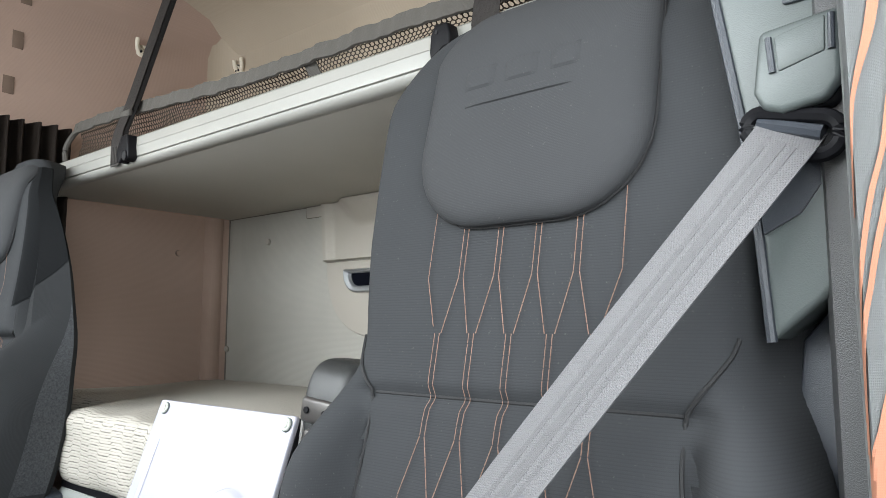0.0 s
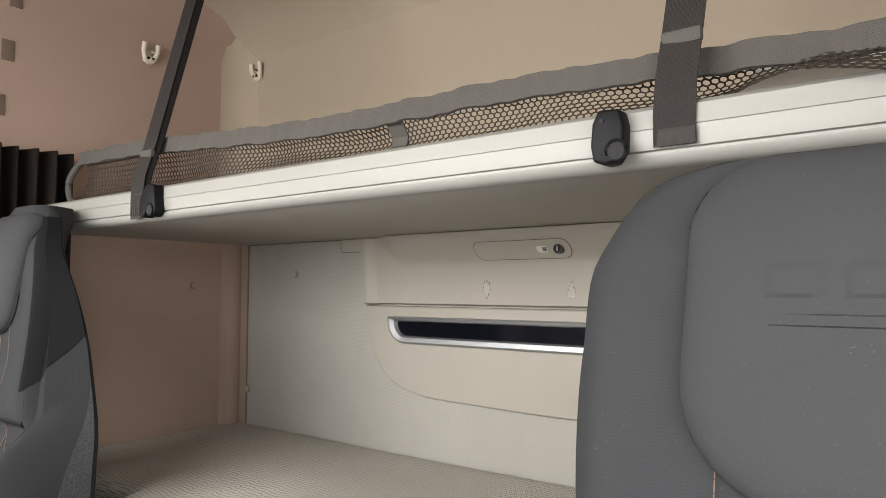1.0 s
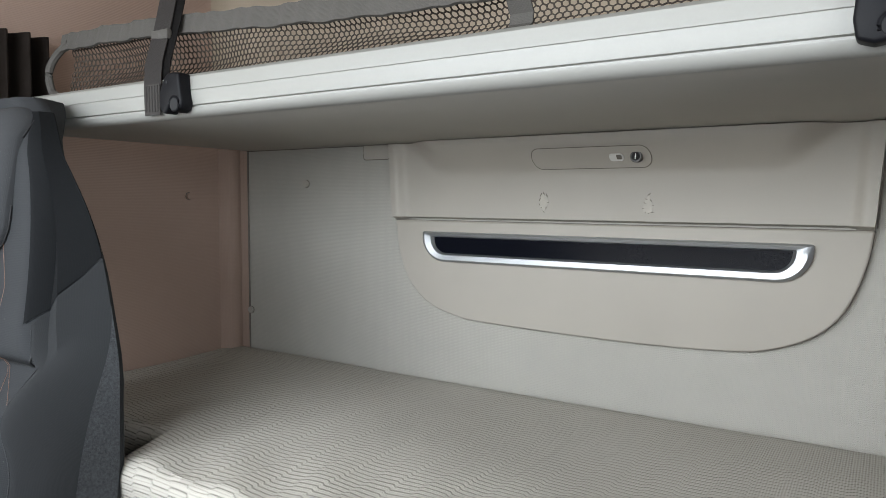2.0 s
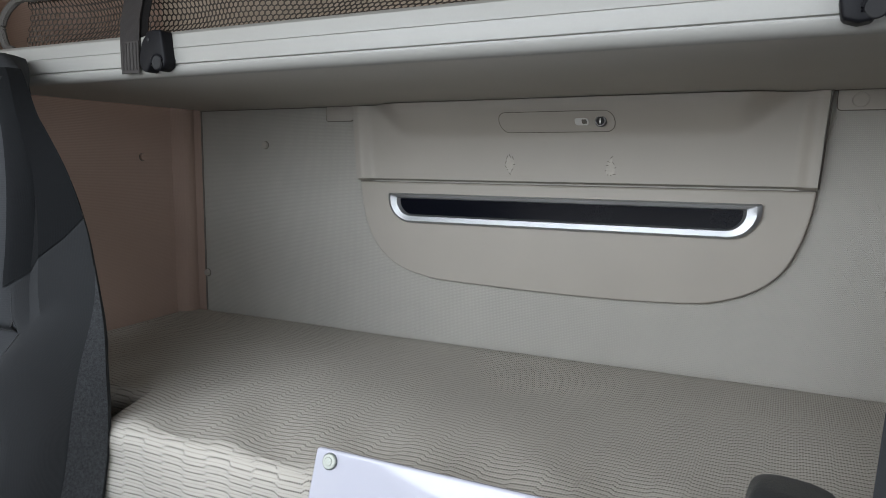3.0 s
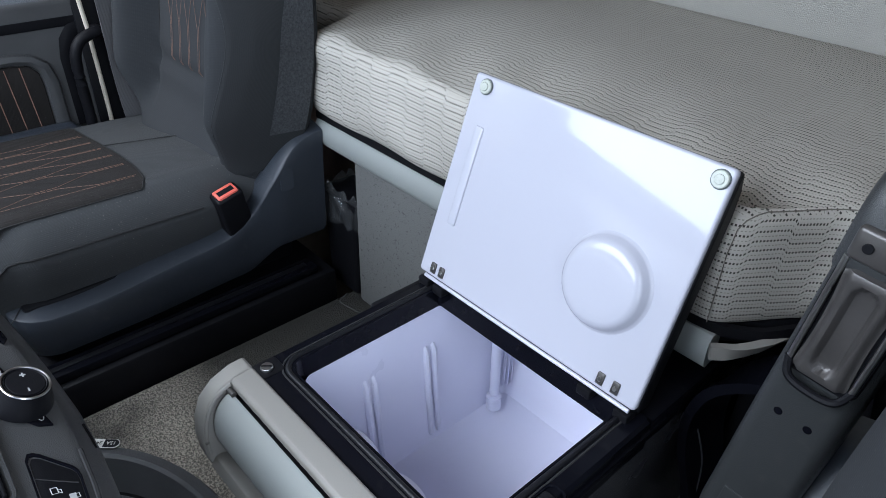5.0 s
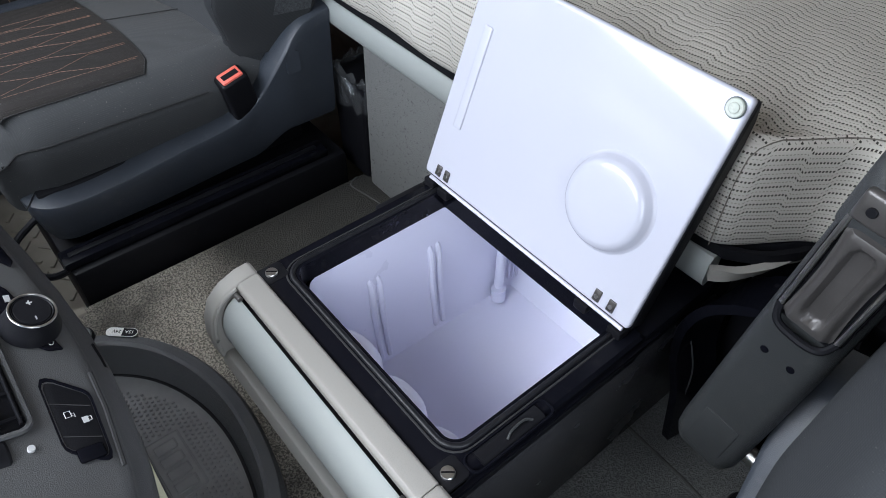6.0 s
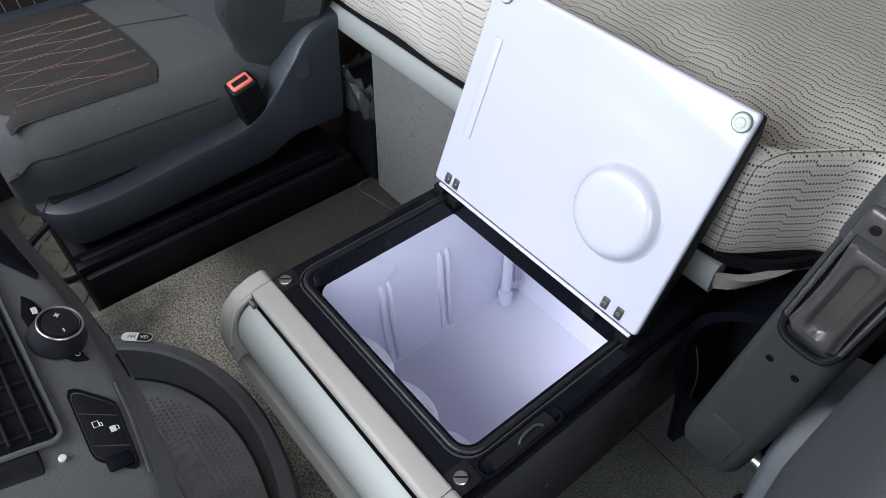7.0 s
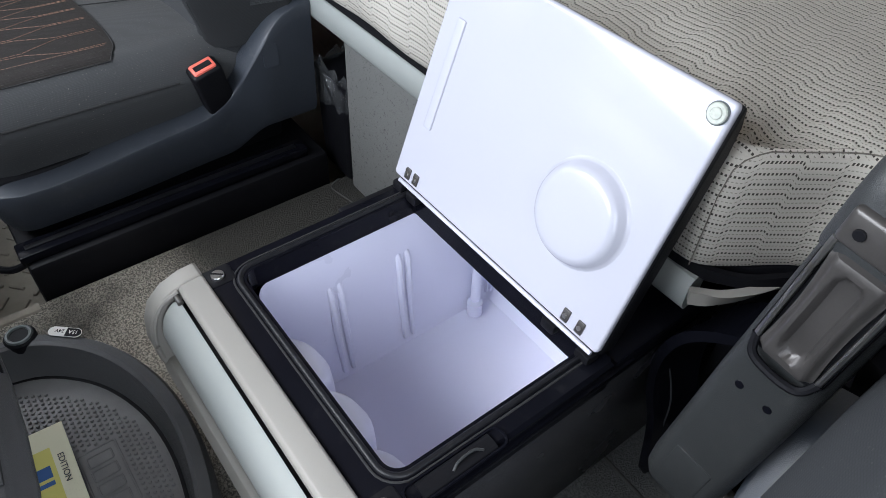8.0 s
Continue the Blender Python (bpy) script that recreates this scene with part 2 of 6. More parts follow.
# Backrest cloth darkened to paint the shaded side of the bolster.
M_SEAT_FLANK = woven("shaded_bolster_cloth", (0.029, 0.0302, 0.032), 0.0014, 0.14, 0.88, 0.25, spec=0.2)
M_SEAT_RIB = woven("warm_charcoal_seat_insert", (0.026, 0.023, 0.0215), 0.0020, 0.3, 0.88, 0.8, lint=0.4)
M_STITCH = surface("orange_stitching", (0.22, 0.125, 0.088), 0.7, var=0.2, scale=200, fine=900, bump=0.1)
M_PIPING = surface("dark_seam", (0.014, 0.014, 0.015), 0.8, var=0.1)
M_BELT = woven("light_grey_belt_webbing", (0.145, 0.1425, 0.147), 0.0018, 0.10, 0.6, 0.5)
M_BELT_BAND = woven("grey_belt_band", (0.124, 0.122, 0.126), 0.0016, 0.10, 0.6, 0.4)
M_STRAP = woven("black_strap_webbing", (0.0078, 0.007, 0.0068), 0.0016, 0.25, 0.85, 0.6, spec=0.12)
M_NET = surface("brown_grey_net_cord", (0.045, 0.036, 0.029), 0.8, var=0.25, scale=20, spec=0.2)
M_NET_EDGE = woven("grey_net_binding", (0.095, 0.088, 0.080), 0.002, 0.2, 0.7, 0.5)
M_MATTRESS = knit_fabric("beige_mattress_knit", (0.500, 0.470, 0.416), (0.018, 0.016, 0.013), 0.0061, 0.0043, 0.094, 0.866)
M_HEM = woven("beige_hem_cloth", (0.52, 0.49, 0.44), 0.002, 0.1, 0.9, 0.4)
M_CARPET = grained_carpet("grey_tunnel_carpet", (0.026, 0.0253, 0.0228), (0.46, 0.42, 0.355), True)
M_MAT = grained_carpet("black_pebbled_floor_mat", (0.062, 0.0638, 0.0638), (0.42, 0.43, 0.42), False)
M_FLOOR = surface("dusty_rubber_floor", (0.27, 0.245, 0.205), 0.9, var=0.3, scale=14, fine=300, bump=0.4, spec=0.2, dirt=0.5, dirt_color=(0.32, 0.285, 0.225))
M_SEAM = surface("worn_carpet_seam", (0.055, 0.055, 0.053), 0.9, var=0.3, scale=60, spec=0.2)
M_FELT = surface("grey_felt_lining", (0.095, 0.095, 0.092), 0.95, var=0.45, scale=110, fine=420, bump=0.9, grain=0.6, spec=0.1)
# White plastics; the lilac in both base colours is bluish light, painted in.
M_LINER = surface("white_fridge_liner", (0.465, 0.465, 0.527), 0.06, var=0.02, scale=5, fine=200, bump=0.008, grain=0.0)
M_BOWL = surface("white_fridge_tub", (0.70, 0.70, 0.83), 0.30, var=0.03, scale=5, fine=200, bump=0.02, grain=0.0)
M_GAP = surface("dark_panel_gap", (0.16, 0.143, 0.122), 0.9, var=0.1)
M_SLOT = surface("dark_recessed_slot", (0.15, 0.105, 0.08), 0.9, var=0.1)
M_SCRAP = surface("torn_sticker_paper", (0.50, 0.47, 0.41), 0.7, var=0.1, scale=90)
M_SHEET = woven("white_bed_linen", (0.72, 0.71, 0.68), 0.003, 0.06, 0.9, 0.4)
M_RED = surface("red_buckle_button", (0.66, 0.13, 0.095), 0.4, var=0.05)
M_CURTAIN = woven("dark_brown_curtain", (0.030, 0.022, 0.018), 0.002, 0.3, 0.85, 0.5)
M_CURTAIN_GREY = woven("grey_door_curtain", (0.25, 0.255, 0.255), 0.0009, 0.08, 0.85, 0.15)
M_CURTAIN_ORANGE = woven("orange_curtain_stripe", (0.36, 0.165, 0.105), 0.0009, 0.08, 0.85, 0.15)
M_DARKGLASS = surface("dark_slot", (0.005, 0.0055, 0.009), 0.12, var=0.3, scale=3, bump=0.0, spec=0.25)
M_CREAM = surface("cream_plastic", (0.62, 0.56, 0.46), 0.45, var=0.05, bump=0.05)
M_STEEL = surface("worn_bright_steel", (0.55, 0.54, 0.52), 0.3, 1.0, var=0.15, scale=30, fine=600, bump=0.05)
M_GUNMETAL = surface("dark_metal_latch", (0.085, 0.079, 0.076), 0.34, 0.5, var=0.25, scale=20, fine=600, bump=0.06)
M_CATCH = surface("milky_clear_plastic", (0.46, 0.48, 0.43), 0.15, var=0.1, scale=300, bump=0.05)
M_OUTSIDE = surface("pale_grey_yard", (0.42, 0.43, 0.44), 0.9, var=0.15, scale=0.3, fine=20, bump=0.1)


# ---- mesh helpers ----
def part(name, bm, material, parent=None, label="", smooth=True, category="", kind="", group=""):
    """Links a bmesh as ONE mesh object under a thing or a part."""
    bmesh.ops.recalc_face_normals(bm, faces=bm.faces[:])
    me = bpy.data.meshes.new(name)
    bm.to_mesh(me)
    bm.free()
    me.materials.append(material)
    if smooth:
        me.shade_smooth()
        me.set_sharp_from_angle(angle=radians(38))
    ob = new(name, me)
    if parent is not None:
        ob.parent = parent
        if parent.type == "EMPTY":
            ob.matrix_parent_inverse = Matrix.Translation(-parent.location)
    return tagged(ob, label, category, group, kind)


def thing(name, at, label, category, group="", kind=""):
    ob = new(name)
    ob.location = at
    ob.empty_display_size = 0.05
    return tagged(ob, label, category, group, kind)


def box(lo, hi, bevel=0.0, seg=2, bm=None, m=None):
    bm = bm or bmesh.new()
    c = [(a + b) / 2 for a, b in zip(lo, hi)]
    d = [abs(b - a) for a, b in zip(lo, hi)]
    mat = Matrix.Translation(c) @ Matrix.Diagonal((*d, 1))
    if m is not None:
        mat = m @ mat
    r = bmesh.ops.create_cube(bm, size=1.0, matrix=mat)
    if bevel:
        es = list({e for v in r["verts"] for e in v.link_edges})
        bmesh.ops.bevel(bm, geom=es, offset=bevel, segments=seg, profile=0.5, affect="EDGES")
    return bm


def prism(poly, axis, a, b, bevel=0.0, seg=2, bm=None):
    """Extrudes a polygon (2D points) along an axis from a to b. axis 'x': points are (y, z); 'y': (x, z); 'z': (x, y)."""
    own = bmesh.new()
    put = {"x": lambda p, q: (q, p[0], p[1]), "y": lambda p, q: (p[0], q, p[1]), "z": lambda p, q: (p[0], p[1], q)}[axis]
    va = [own.verts.new(put(p, a)) for p in poly]
    vb = [own.verts.new(put(p, b)) for p in poly]
    own.faces.new(va)
    own.faces.new(list(reversed(vb)))
    n = len(poly)
    for i in range(n):
        own.faces.new((va[i], vb[i], vb[(i + 1) % n], va[(i + 1) % n]))
    bmesh.ops.recalc_face_normals(own, faces=own.faces[:])
    if bevel:
        es = [e for e in own.edges if len(e.link_faces) == 2 and e.calc_face_angle(0) > 0.6]
        bmesh.ops.bevel(own, geom=es, offset=bevel, segments=seg, profile=0.5, affect="EDGES")
    if bm is None:
        return own
    me = bpy.data.meshes.new("tmp")
    own.to_mesh(me)
    own.free()
    bm.from_mesh(me)
    bpy.data.meshes.remove(me)
    return bm


def loft(rings, bm=None, caps=True, closed=True):
    bm = bm or bmesh.new()
    vs = [[bm.verts.new(p) for p in r] for r in rings]
    n = len(rings[0])
    for a, b in zip(vs, vs[1:]):
        for i in range(n if closed else n - 1):
            j = (i + 1) % n
            bm.faces.new((a[i], a[j], b[j], b[i]))
    if caps and closed:
        bm.faces.new(vs[0])
        bm.faces.new(list(reversed(vs[-1])))
    return bm


def tube(pts, r, n=8, bm=None, flat=1.0, closed=False):
    """Round bar swept along points; flat < 1 squashes it."""
    pts = [Vector(p) for p in pts]
    rings = []
    up = Vector((0, 0, 1))
    for i, p in enumerate(pts):
        if closed:
            t = pts[(i + 1) % len(pts)] - pts[i - 1]
        else:
            t = pts[min(i + 1, len(pts) - 1)] - pts[max(i - 1, 0)]
        t.normalize()
        side = t.cross(up)
        if side.length < 1e-3:
            side = t.cross(Vector((0, 1, 0)))
        side.normalize()
        top = side.cross(t)
        rings.append([p + side * (r * math.cos(2 * math.pi * k / n)) + top * (r * flat * math.sin(2 * math.pi * k / n)) for k in range(n)])
    if closed:
        rings.append(rings[0])
        bm2 = loft(rings, bm, False)
        bmesh.ops.remove_doubles(bm2, verts=bm2.verts[:], dist=1e-6)
        return bm2
    return loft(rings, bm, True)


def ribbon(pts, width_dir, w, t=0.0016, bm=None):
    """Flat strap of width w and thickness t along points; width_dir: one vector, or one a point."""
    pts = [Vector(p) for p in pts]
    rings = []
    for i, p in enumerate(pts):
        d = (pts[min(i + 1, len(pts) - 1)] - pts[max(i - 1, 0)]).normalized()
        wd = Vector(width_dir[i] if isinstance(width_dir, list) else width_dir)
        wd = (wd - d * wd.dot(d)).normalized()
        nn = d.cross(wd)
        rings.append([p + wd * (w / 2 * a) + nn * (t / 2 * b) for a, b in ((-1, -1), (1, -1), (1, 1), (-1, 1))])
    return loft(rings, bm, True)


def rrect(x0, y0, x1, y1, r, n=5):
    """Rounded rectangle; r: one radius, or four (x0y0, x1y0, x1y1, x0y1)."""
    rs = r if isinstance(r, (list, tuple)) else (r,) * 4
    pts = []
    for (cx, cy, a), q in zip(((x0, y0, 180), (x1, y0, 270), (x1, y1, 0), (x0, y1, 90)), rs):
        ox, oy = cx + (q if cx == x0 else -q), cy + (q if cy == y0 else -q)
        for k in range(n + 1):
            w = radians(a + 90 * k / n)
            pts.append((ox + q * math.cos(w), oy + q * math.sin(w)))
    return pts


def smooth_step(a, b, v):
    v = max(0.0, min(1.0, (v - a) / (b - a)))
    return v * v * (3 - 2 * v)


def curve_through(pts, n=8):
    """Catmull-Rom points through the given ones."""
    p = [Vector(q) for q in pts]
    p = [2 * p[0] - p[1], *p, 2 * p[-1] - p[-2]]
    out = []
    for i in range(1, len(p) - 2):
        for k in range(n):
            t = k / n
            a, b, c, d = p[i - 1:i + 3]
            out.append(0.5 * (2 * b + (c - a) * t + (2 * a - 5 * b + 4 * c - d) * t * t + (3 * b - a - 3 * c + d) * t ** 3))
    out.append(p[-2])
    return out


def cylinder(p, q, r, n=20, bm=None, r2=None):
    p, q = Vector(p), Vector(q)
    d = (q - p).normalized()
    s = d.cross(Vector((0, 0, 1)))
    s = s.normalized() if s.length > 1e-3 else Vector((1, 0, 0))
    u = d.cross(s)
    r2 = r if r2 is None else r2
    ring = lambda c, rr: [c + s * (rr * math.cos(2 * math.pi * k / n)) + u * (rr * math.sin(2 * math.pi * k / n)) for k in range(n)]
    e = min(r, r2) * 0.12
    return loft([ring(p, r * 0.9), ring(p + d * e, r), ring(q - d * e, r2), ring(q, r2 * 0.9)], bm)


# ---- setting ----
def setting(name, bm, material, label, category, smooth=False):
    return part(name, bm, material, None, label, smooth, category, "structure")


setting("wall_rear_upper", box((-1.134, -0.004, 1.44), (1.134, 0.0, 2.06)), M_ROOF, "warm light beige cloth wall above the upper bunk", "wall")
setting("wall_rear", box((-1.20, 0.0, -0.05), (1.20, 0.06, 2.22)), M_WALL, "beige cloth-covered rear wall of the sleeper cab", "wall")
WALL_L = -1.135
SIDE_L = setting("wall_passenger_side", box((WALL_L - 0.06, -0.93, -0.05), (WALL_L, 0.0, 2.22)), M_SIDE, "beige cloth side wall beside the bunks, warm light painted in", "wall")
setting("wall_driver_side", box((1.135, -0.93, -0.05), (1.195, 0.0, 2.22)), M_SIDE, "beige cloth side wall beside the bunks, warm light painted in", "wall")
# rounded inner corner strip where side wall and rear wall meet
for sx, nm in ((-1, "passenger"), (1, "driver")):
    pts = [(sx * 1.135, 0.0), (sx * 1.135, -0.085)]
    pts += [(sx * (1.135 - 0.022 - 0.012 * math.sin(a)), -0.078 + 0.062 * a / 3.14) for a in (0.3, 0.9, 1.6, 2.3, 2.9)]
    pts += [(sx * 1.098, 0.0)]
    setting("trim_corner_" + nm, prism(pts, "z", 0.73, 1.345), M_SIDE, "beige moulded corner strip between side and rear wall", "trim", True)
    pts = [(sx * 1.135, 0.0), (sx * 1.135, -0.10)] + [(sx * (1.135 - 0.10 * (1 - math.cos(a))), -0.10 + 0.10 * math.sin(a)) for a in (0.3, 0.6, 0.9, 1.2, 1.5)]
    setting("trim_joint_" + nm, tube([(sx * 1.0975, -0.002, 0.735), (sx * 1.0975, -0.002, 1.34)], 0.0025, 6), M_GAP, "dark joint beside the corner strip", "trim", True)
    setting("trim_upper_corner_" + nm, prism(pts, "z", 1.43, 2.08), M_ROOF, "light beige rounded upper corner of the cab", "trim", True)
# roof: curved headliner
prof = [(0.0, 1.98), (-0.04, 2.05), (-0.12, 2.10), (-0.3, 2.135), (-0.8, 2.15), (-1.5, 2.15), (-2.1, 2.10), (-2.45, 2.0)]
roof = prof + [(y, z + 0.06) for y, z in reversed(prof)]
setting("ceiling", prism(roof, "x", -1.2, 1.2), M_ROOF, "light beige cloth headliner of the cab roof", "ceiling", True)
# coves between side walls and roof
for sx, nm in ((-1, "passenger"), (1, "driver")):
    cv = [(sx * 1.135, 1.96)] + [(sx * (1.135 - 0.13 * (1 - math.cos(a))), 1.99 + 0.158 * math.sin(a)) for a in (0.2, 0.5, 0.8, 1.1, 1.4, 1.57)] + [(sx * 1.135, 2.16)]
    setting("cove_" + nm, prism(cv, "y", -2.45, -0.001), M_SIDE, "beige rounded cove under the roof, warm light painted in", "trim", True)
# floor of the footwells and the engine tunnel between the seats
FLOOR = setting("floor", box((-1.25, -2.5, -0.06), (1.25, 0.0, 0.0)), M_FLOOR, "dusty brown-grey rubber floor of the footwells", "floor")
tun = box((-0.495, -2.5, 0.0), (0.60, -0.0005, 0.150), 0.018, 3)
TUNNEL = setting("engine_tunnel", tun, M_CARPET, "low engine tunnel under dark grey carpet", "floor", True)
part("edge_trim", tube([(-0.478, -2.4, 0.149), (-0.478, -1.42, 0.149)], 0.012, 8, flat=0.5), M_FLOOR, TUNNEL)
part("carpet_seam", tube(curve_through([(-0.486, -0.79, 0.1500), (-0.476, -0.812, 0.1505), (-0.462, -0.820, 0.1508), (-0.42, -0.812, 0.1508), (-0.362, -0.802, 0.1508)], 6), 0.0025, 6, flat=0.4), M_SEAM, TUNNEL)
part("carpet_seam", tube([(0.318, -0.81, 0.154), (0.45, -0.815, 0.154), (0.59, -0.83, 0.154)], 0.0028, 6, flat=0.4), M_SEAM, TUNNEL)

setting("floor_mat", prism(rrect(0.315, -2.4, 0.595, -0.62, 0.01), "z", 0.1502, 0.1535, 0.001), M_MAT, "black pebbled rubber mat beside the fridge drawer", "floor mat")
# raised tread bars of the passenger footwell
random.seed(11)
tread = bmesh.new()
for i in range(9):
    for j in range(16):
        x, y = -1.03 + 0.062 * i + (0.031 if j % 2 else 0.0), -1.86 + 0.034 * j
        if x > -0.53:
            continue
        turn = Matrix.Translation((x, y, 0.0)) @ Matrix.Rotation(radians(42 if (i + j) % 2 else -38), 4, "Z")
        box((-0.017, -0.0045, -0.001), (0.017, 0.0045, 0.0042), 0.0015, 1, tread, turn)
part("tread_bars", tread, M_FLOOR, FLOOR, "raised tread bars", kind="stuff")

# front of the cab: windscreen opening over the bulkhead
setting("wall_front_lower", box((-1.25, -2.52, -0.05), (1.25, -2.46, 1.02)), M_DASH, "dark grey front bulkhead under the windscreen", "wall")
setting("wall_front_header", box((-1.25, -2.06, 1.90), (1.25, -1.98, 2.22)), M_ROOF, "beige header panel over the windscreen", "wall")
for sx, nm in ((-1, "passenger"), (1, "driver")):
    lo, hi = sorted((sx * 1.05, sx * 1.20))
    setting("front_pillar_" + nm, box((lo, -2.52, -0.05), (hi, -2.0, 2.22), 0.02), M_DASH, "dark grey front pillar of the cab", "pillar", True)
    lo, hi = sorted((sx * 1.10, sx * 1.20))
    setting("door_pillar_" + nm, box((lo, -0.985, 0.0), (hi, -0.93, 2.0), 0.02), M_DASH, "dark grey door pillar behind the seat", "pillar", True)
    setting("door_header_" + nm, box((lo, -2.0, 1.62), (hi, -0.985, 2.16), 0.02), M_ROOF, "beige panel over the door opening", "wall", True)
# passenger door, closed, with its window opening
D = thing("door_passenger", (-1.16, -1.5, 0.0), "closed dark grey cab door with a window over it", "door", kind="structure")
part("door_panel", box((-1.20, -2.0, 0.0), (-1.125, -0.985, 0.728), 0.012, 3), M_DASH, D)
part("window_frame", box((-1.19, -1.06, 0.728), (-1.12, -0.985, 1.62), 0.01), M_BLACK, D)
part("door_pocket", prism([(-1.95, 0.10), (-1.10, 0.10), (-1.06, 0.40), (-1.12, 0.46), (-1.95, 0.46)], "x", -1.125, -1.085, 0.012), M_SHELL, D)
part("cloth_insert", prism([(-1.95, 0.44), (-1.150, 0.44), (-1.150, 0.55), (-1.154, 0.58), (-1.172, 0.598), (-1.22, 0.603), (-1.95, 0.603)], "x", -1.127, -1.119, 0.004), M_SEAT_RIB, D, "dark ribbed cloth insert")
for k in range(7):
    y = -1.180 - 0.031 * k
    part("stitching", tube([(-1.1185, y, 0.45), (-1.1185, y - 0.0105, 0.598)], 0.0011, 4), M_STITCH, D)
rib = []
for y, z, ny, nz in ((-1.95, 0.600, 0, 1), (-1.40, 0.602, 0, 1), (-1.20, 0.602, 0, 1), (-1.170, 0.596, 0.3, 0.95), (-1.156, 0.582, 0.8, 0.6), (-1.151, 0.55, 1, 0.1), (-1.151, 0.44, 1, 0)):
    rib.append([(-1.126, y, z), (-1.114, y + ny * 0.006, z + nz * 0.005), (-1.110, y + ny * 0.016, z + nz * 0.013), (-1.114, y + ny * 0.030, z + nz * 0.024), (-1.127, y + ny * 0.036, z + nz * 0.028)])
part("panel_rib", loft(rib, None, False, False), M_DASH, D)
part("panel_groove", prism(rrect(-1.95, 0.669, -1.040, 0.690, 0.004), "x", -1.127, -1.1235, 0.001), M_BLACK, D, "black groove under the window ledge")
part("handle_recess", prism([(-1.100, 0.44), (-1.102, 0.60), (-1.094, 0.645), (-1.072, 0.672), (-1.044, 0.678), (-1.040, 0.655), (-1.062, 0.640), (-1.072, 0.612), (-1.074, 0.44)], "x", -1.127, -1.1225, 0.001), M_BLACK, D)
part("grab_handle", tube(curve_through([(-1.115, -1.018, 0.656), (-1.085, -1.019, 0.657), (-1.080, -1.040, 0.655), (-1.080, -1.063, 0.644), (-1.080, -1.078, 0.620), (-1.080, -1.083, 0.58), (-1.080, -1.082, 0.47), (-1.085, -1.082, 0.40), (-1.115, -1.082, 0.39)], 6), 0.0125, 12), M_BLACK, D, "black arched grab handle")
part("door_edge", box((-1.127, -1.052, 0.02), (-1.119, -0.99, 0.735), 0.003), M_BLACK, D, "black door edge behind the seal")
part("door_seal", tube([(-1.113, -1.028, 0.30), (-1.113, -1.029, 0.50), (-1.113, -1.032, 0.66), (-1.113, -1.037, 0.735), (-1.113, -1.045, 1.55)], 0.0052, 8), M_CREAM, D, "pale rubber door seal")
# yard outside
setting("ground", box((-60, -60, -1.35), (60, 60, -1.30)), M_OUTSIDE, "pale grey yard around the truck", "ground")


# ---- upper bunk ----
def upper_bunk():
    b = thing("upper_bunk", (0, -0.36, 1.36), "upper bunk board with a cream white aluminium front edge", "bunk")
    part("board", box((-1.09, -0.70, 1.338), (1.09, -0.004, 1.375), 0.006), M_BUNK, b)
    edge = [(-0.668, 1.337), (-0.690, 1.331), (-0.703, 1.335), (-0.709, 1.342), (-0.7095, 1.3465), (-0.705, 1.3475), (-0.705, 1.350), (-0.7105, 1.351), (-0.712, 1.3600), (-0.712, 1.3745), (-0.7105, 1.3752), (-0.712, 1.376), (-0.710, 1.398), (-0.703, 1.404), (-0.690, 1.405), (-0.668, 1.402)]
    part("front_profile", prism(edge, "x", -0.975, 1.09), M_WHITE, b, "cream white extruded edge with grooves")
    part("end_cap", box((-0.985, -0.711, 1.334), (-0.975, -0.668, 1.402), 0.003), M_CREAM, b)
    part("mattress", box((-0.96, -0.640, 1.377), (1.08, -0.01, 1.402), 0.010, 3), M_HEM, b)
    return b


M_WEBBING = woven("brown_black_webbing", (0.030, 0.026, 0.0245), 0.0016, 0.3, 0.7, 0.6, spec=0.3)
M_SLEEVE = woven("worn_strap_end", (0.055, 0.050, 0.047), 0.0016, 0.2, 0.8, 0.5)


def strap_latch(x, flip):
    """Black moulded catch on the bunk edge with a keyhole mouth."""
    c = thing("strap_latch", (x, -0.712, 1.37), "black plastic latch clipped on the white bunk edge", "latch", "bunk latches")
    poly = [(-0.019, -0.037), (-0.027, -0.033), (-0.033, -0.019), (-0.031, 0.0), (-0.023, 0.019), (-0.010, 0.035), (0.006, 0.037), (0.025, 0.035), (0.029, 0.008), (0.033, -0.017), (0.029, -0.030), (0.016, -0.036), (0.002, -0.034), (-0.004, -0.024), (-0.008, -0.030), (-0.012, -0.036)]
    if x > 0:
        poly = [(-0.022, -0.036), (-0.004, -0.042), (0.012, -0.039), (0.023, -0.022), (0.025, 0.013), (0.019, 0.037), (-0.013, 0.039), (-0.023, 0.020), (-0.026, -0.013)]
    k = 0.92 if x < 0 else 0.82
    bm = prism([(x + flip * px * k, 1.370 + pz * k) for px, pz in poly], "y", -0.734, -0.708, 0.004, 3)
    part("body", bm, M_BLACK, c)
    part("mouth", cylinder((x + 0.0118 * flip, -0.7352, 1.3505), (x + 0.0118 * flip, -0.728, 1.3505), 0.0115, 20), M_PIPING, c)
    part("lip", tube([(x + flip * (0.0118 + 0.0125 * math.cos(a)), -0.7345, 1.3505 + 0.0125 * math.sin(a)) for a in [k * 0.4 - 0.9 for k in range(12)]], 0.0022, 6), M_BLACK, c)
    part("pin", cylinder((x - flip * 0.006, -0.7352, 1.388), (x - flip * 0.006, -0.730, 1.388), 0.003, 10), M_PIPING, c)
    return c


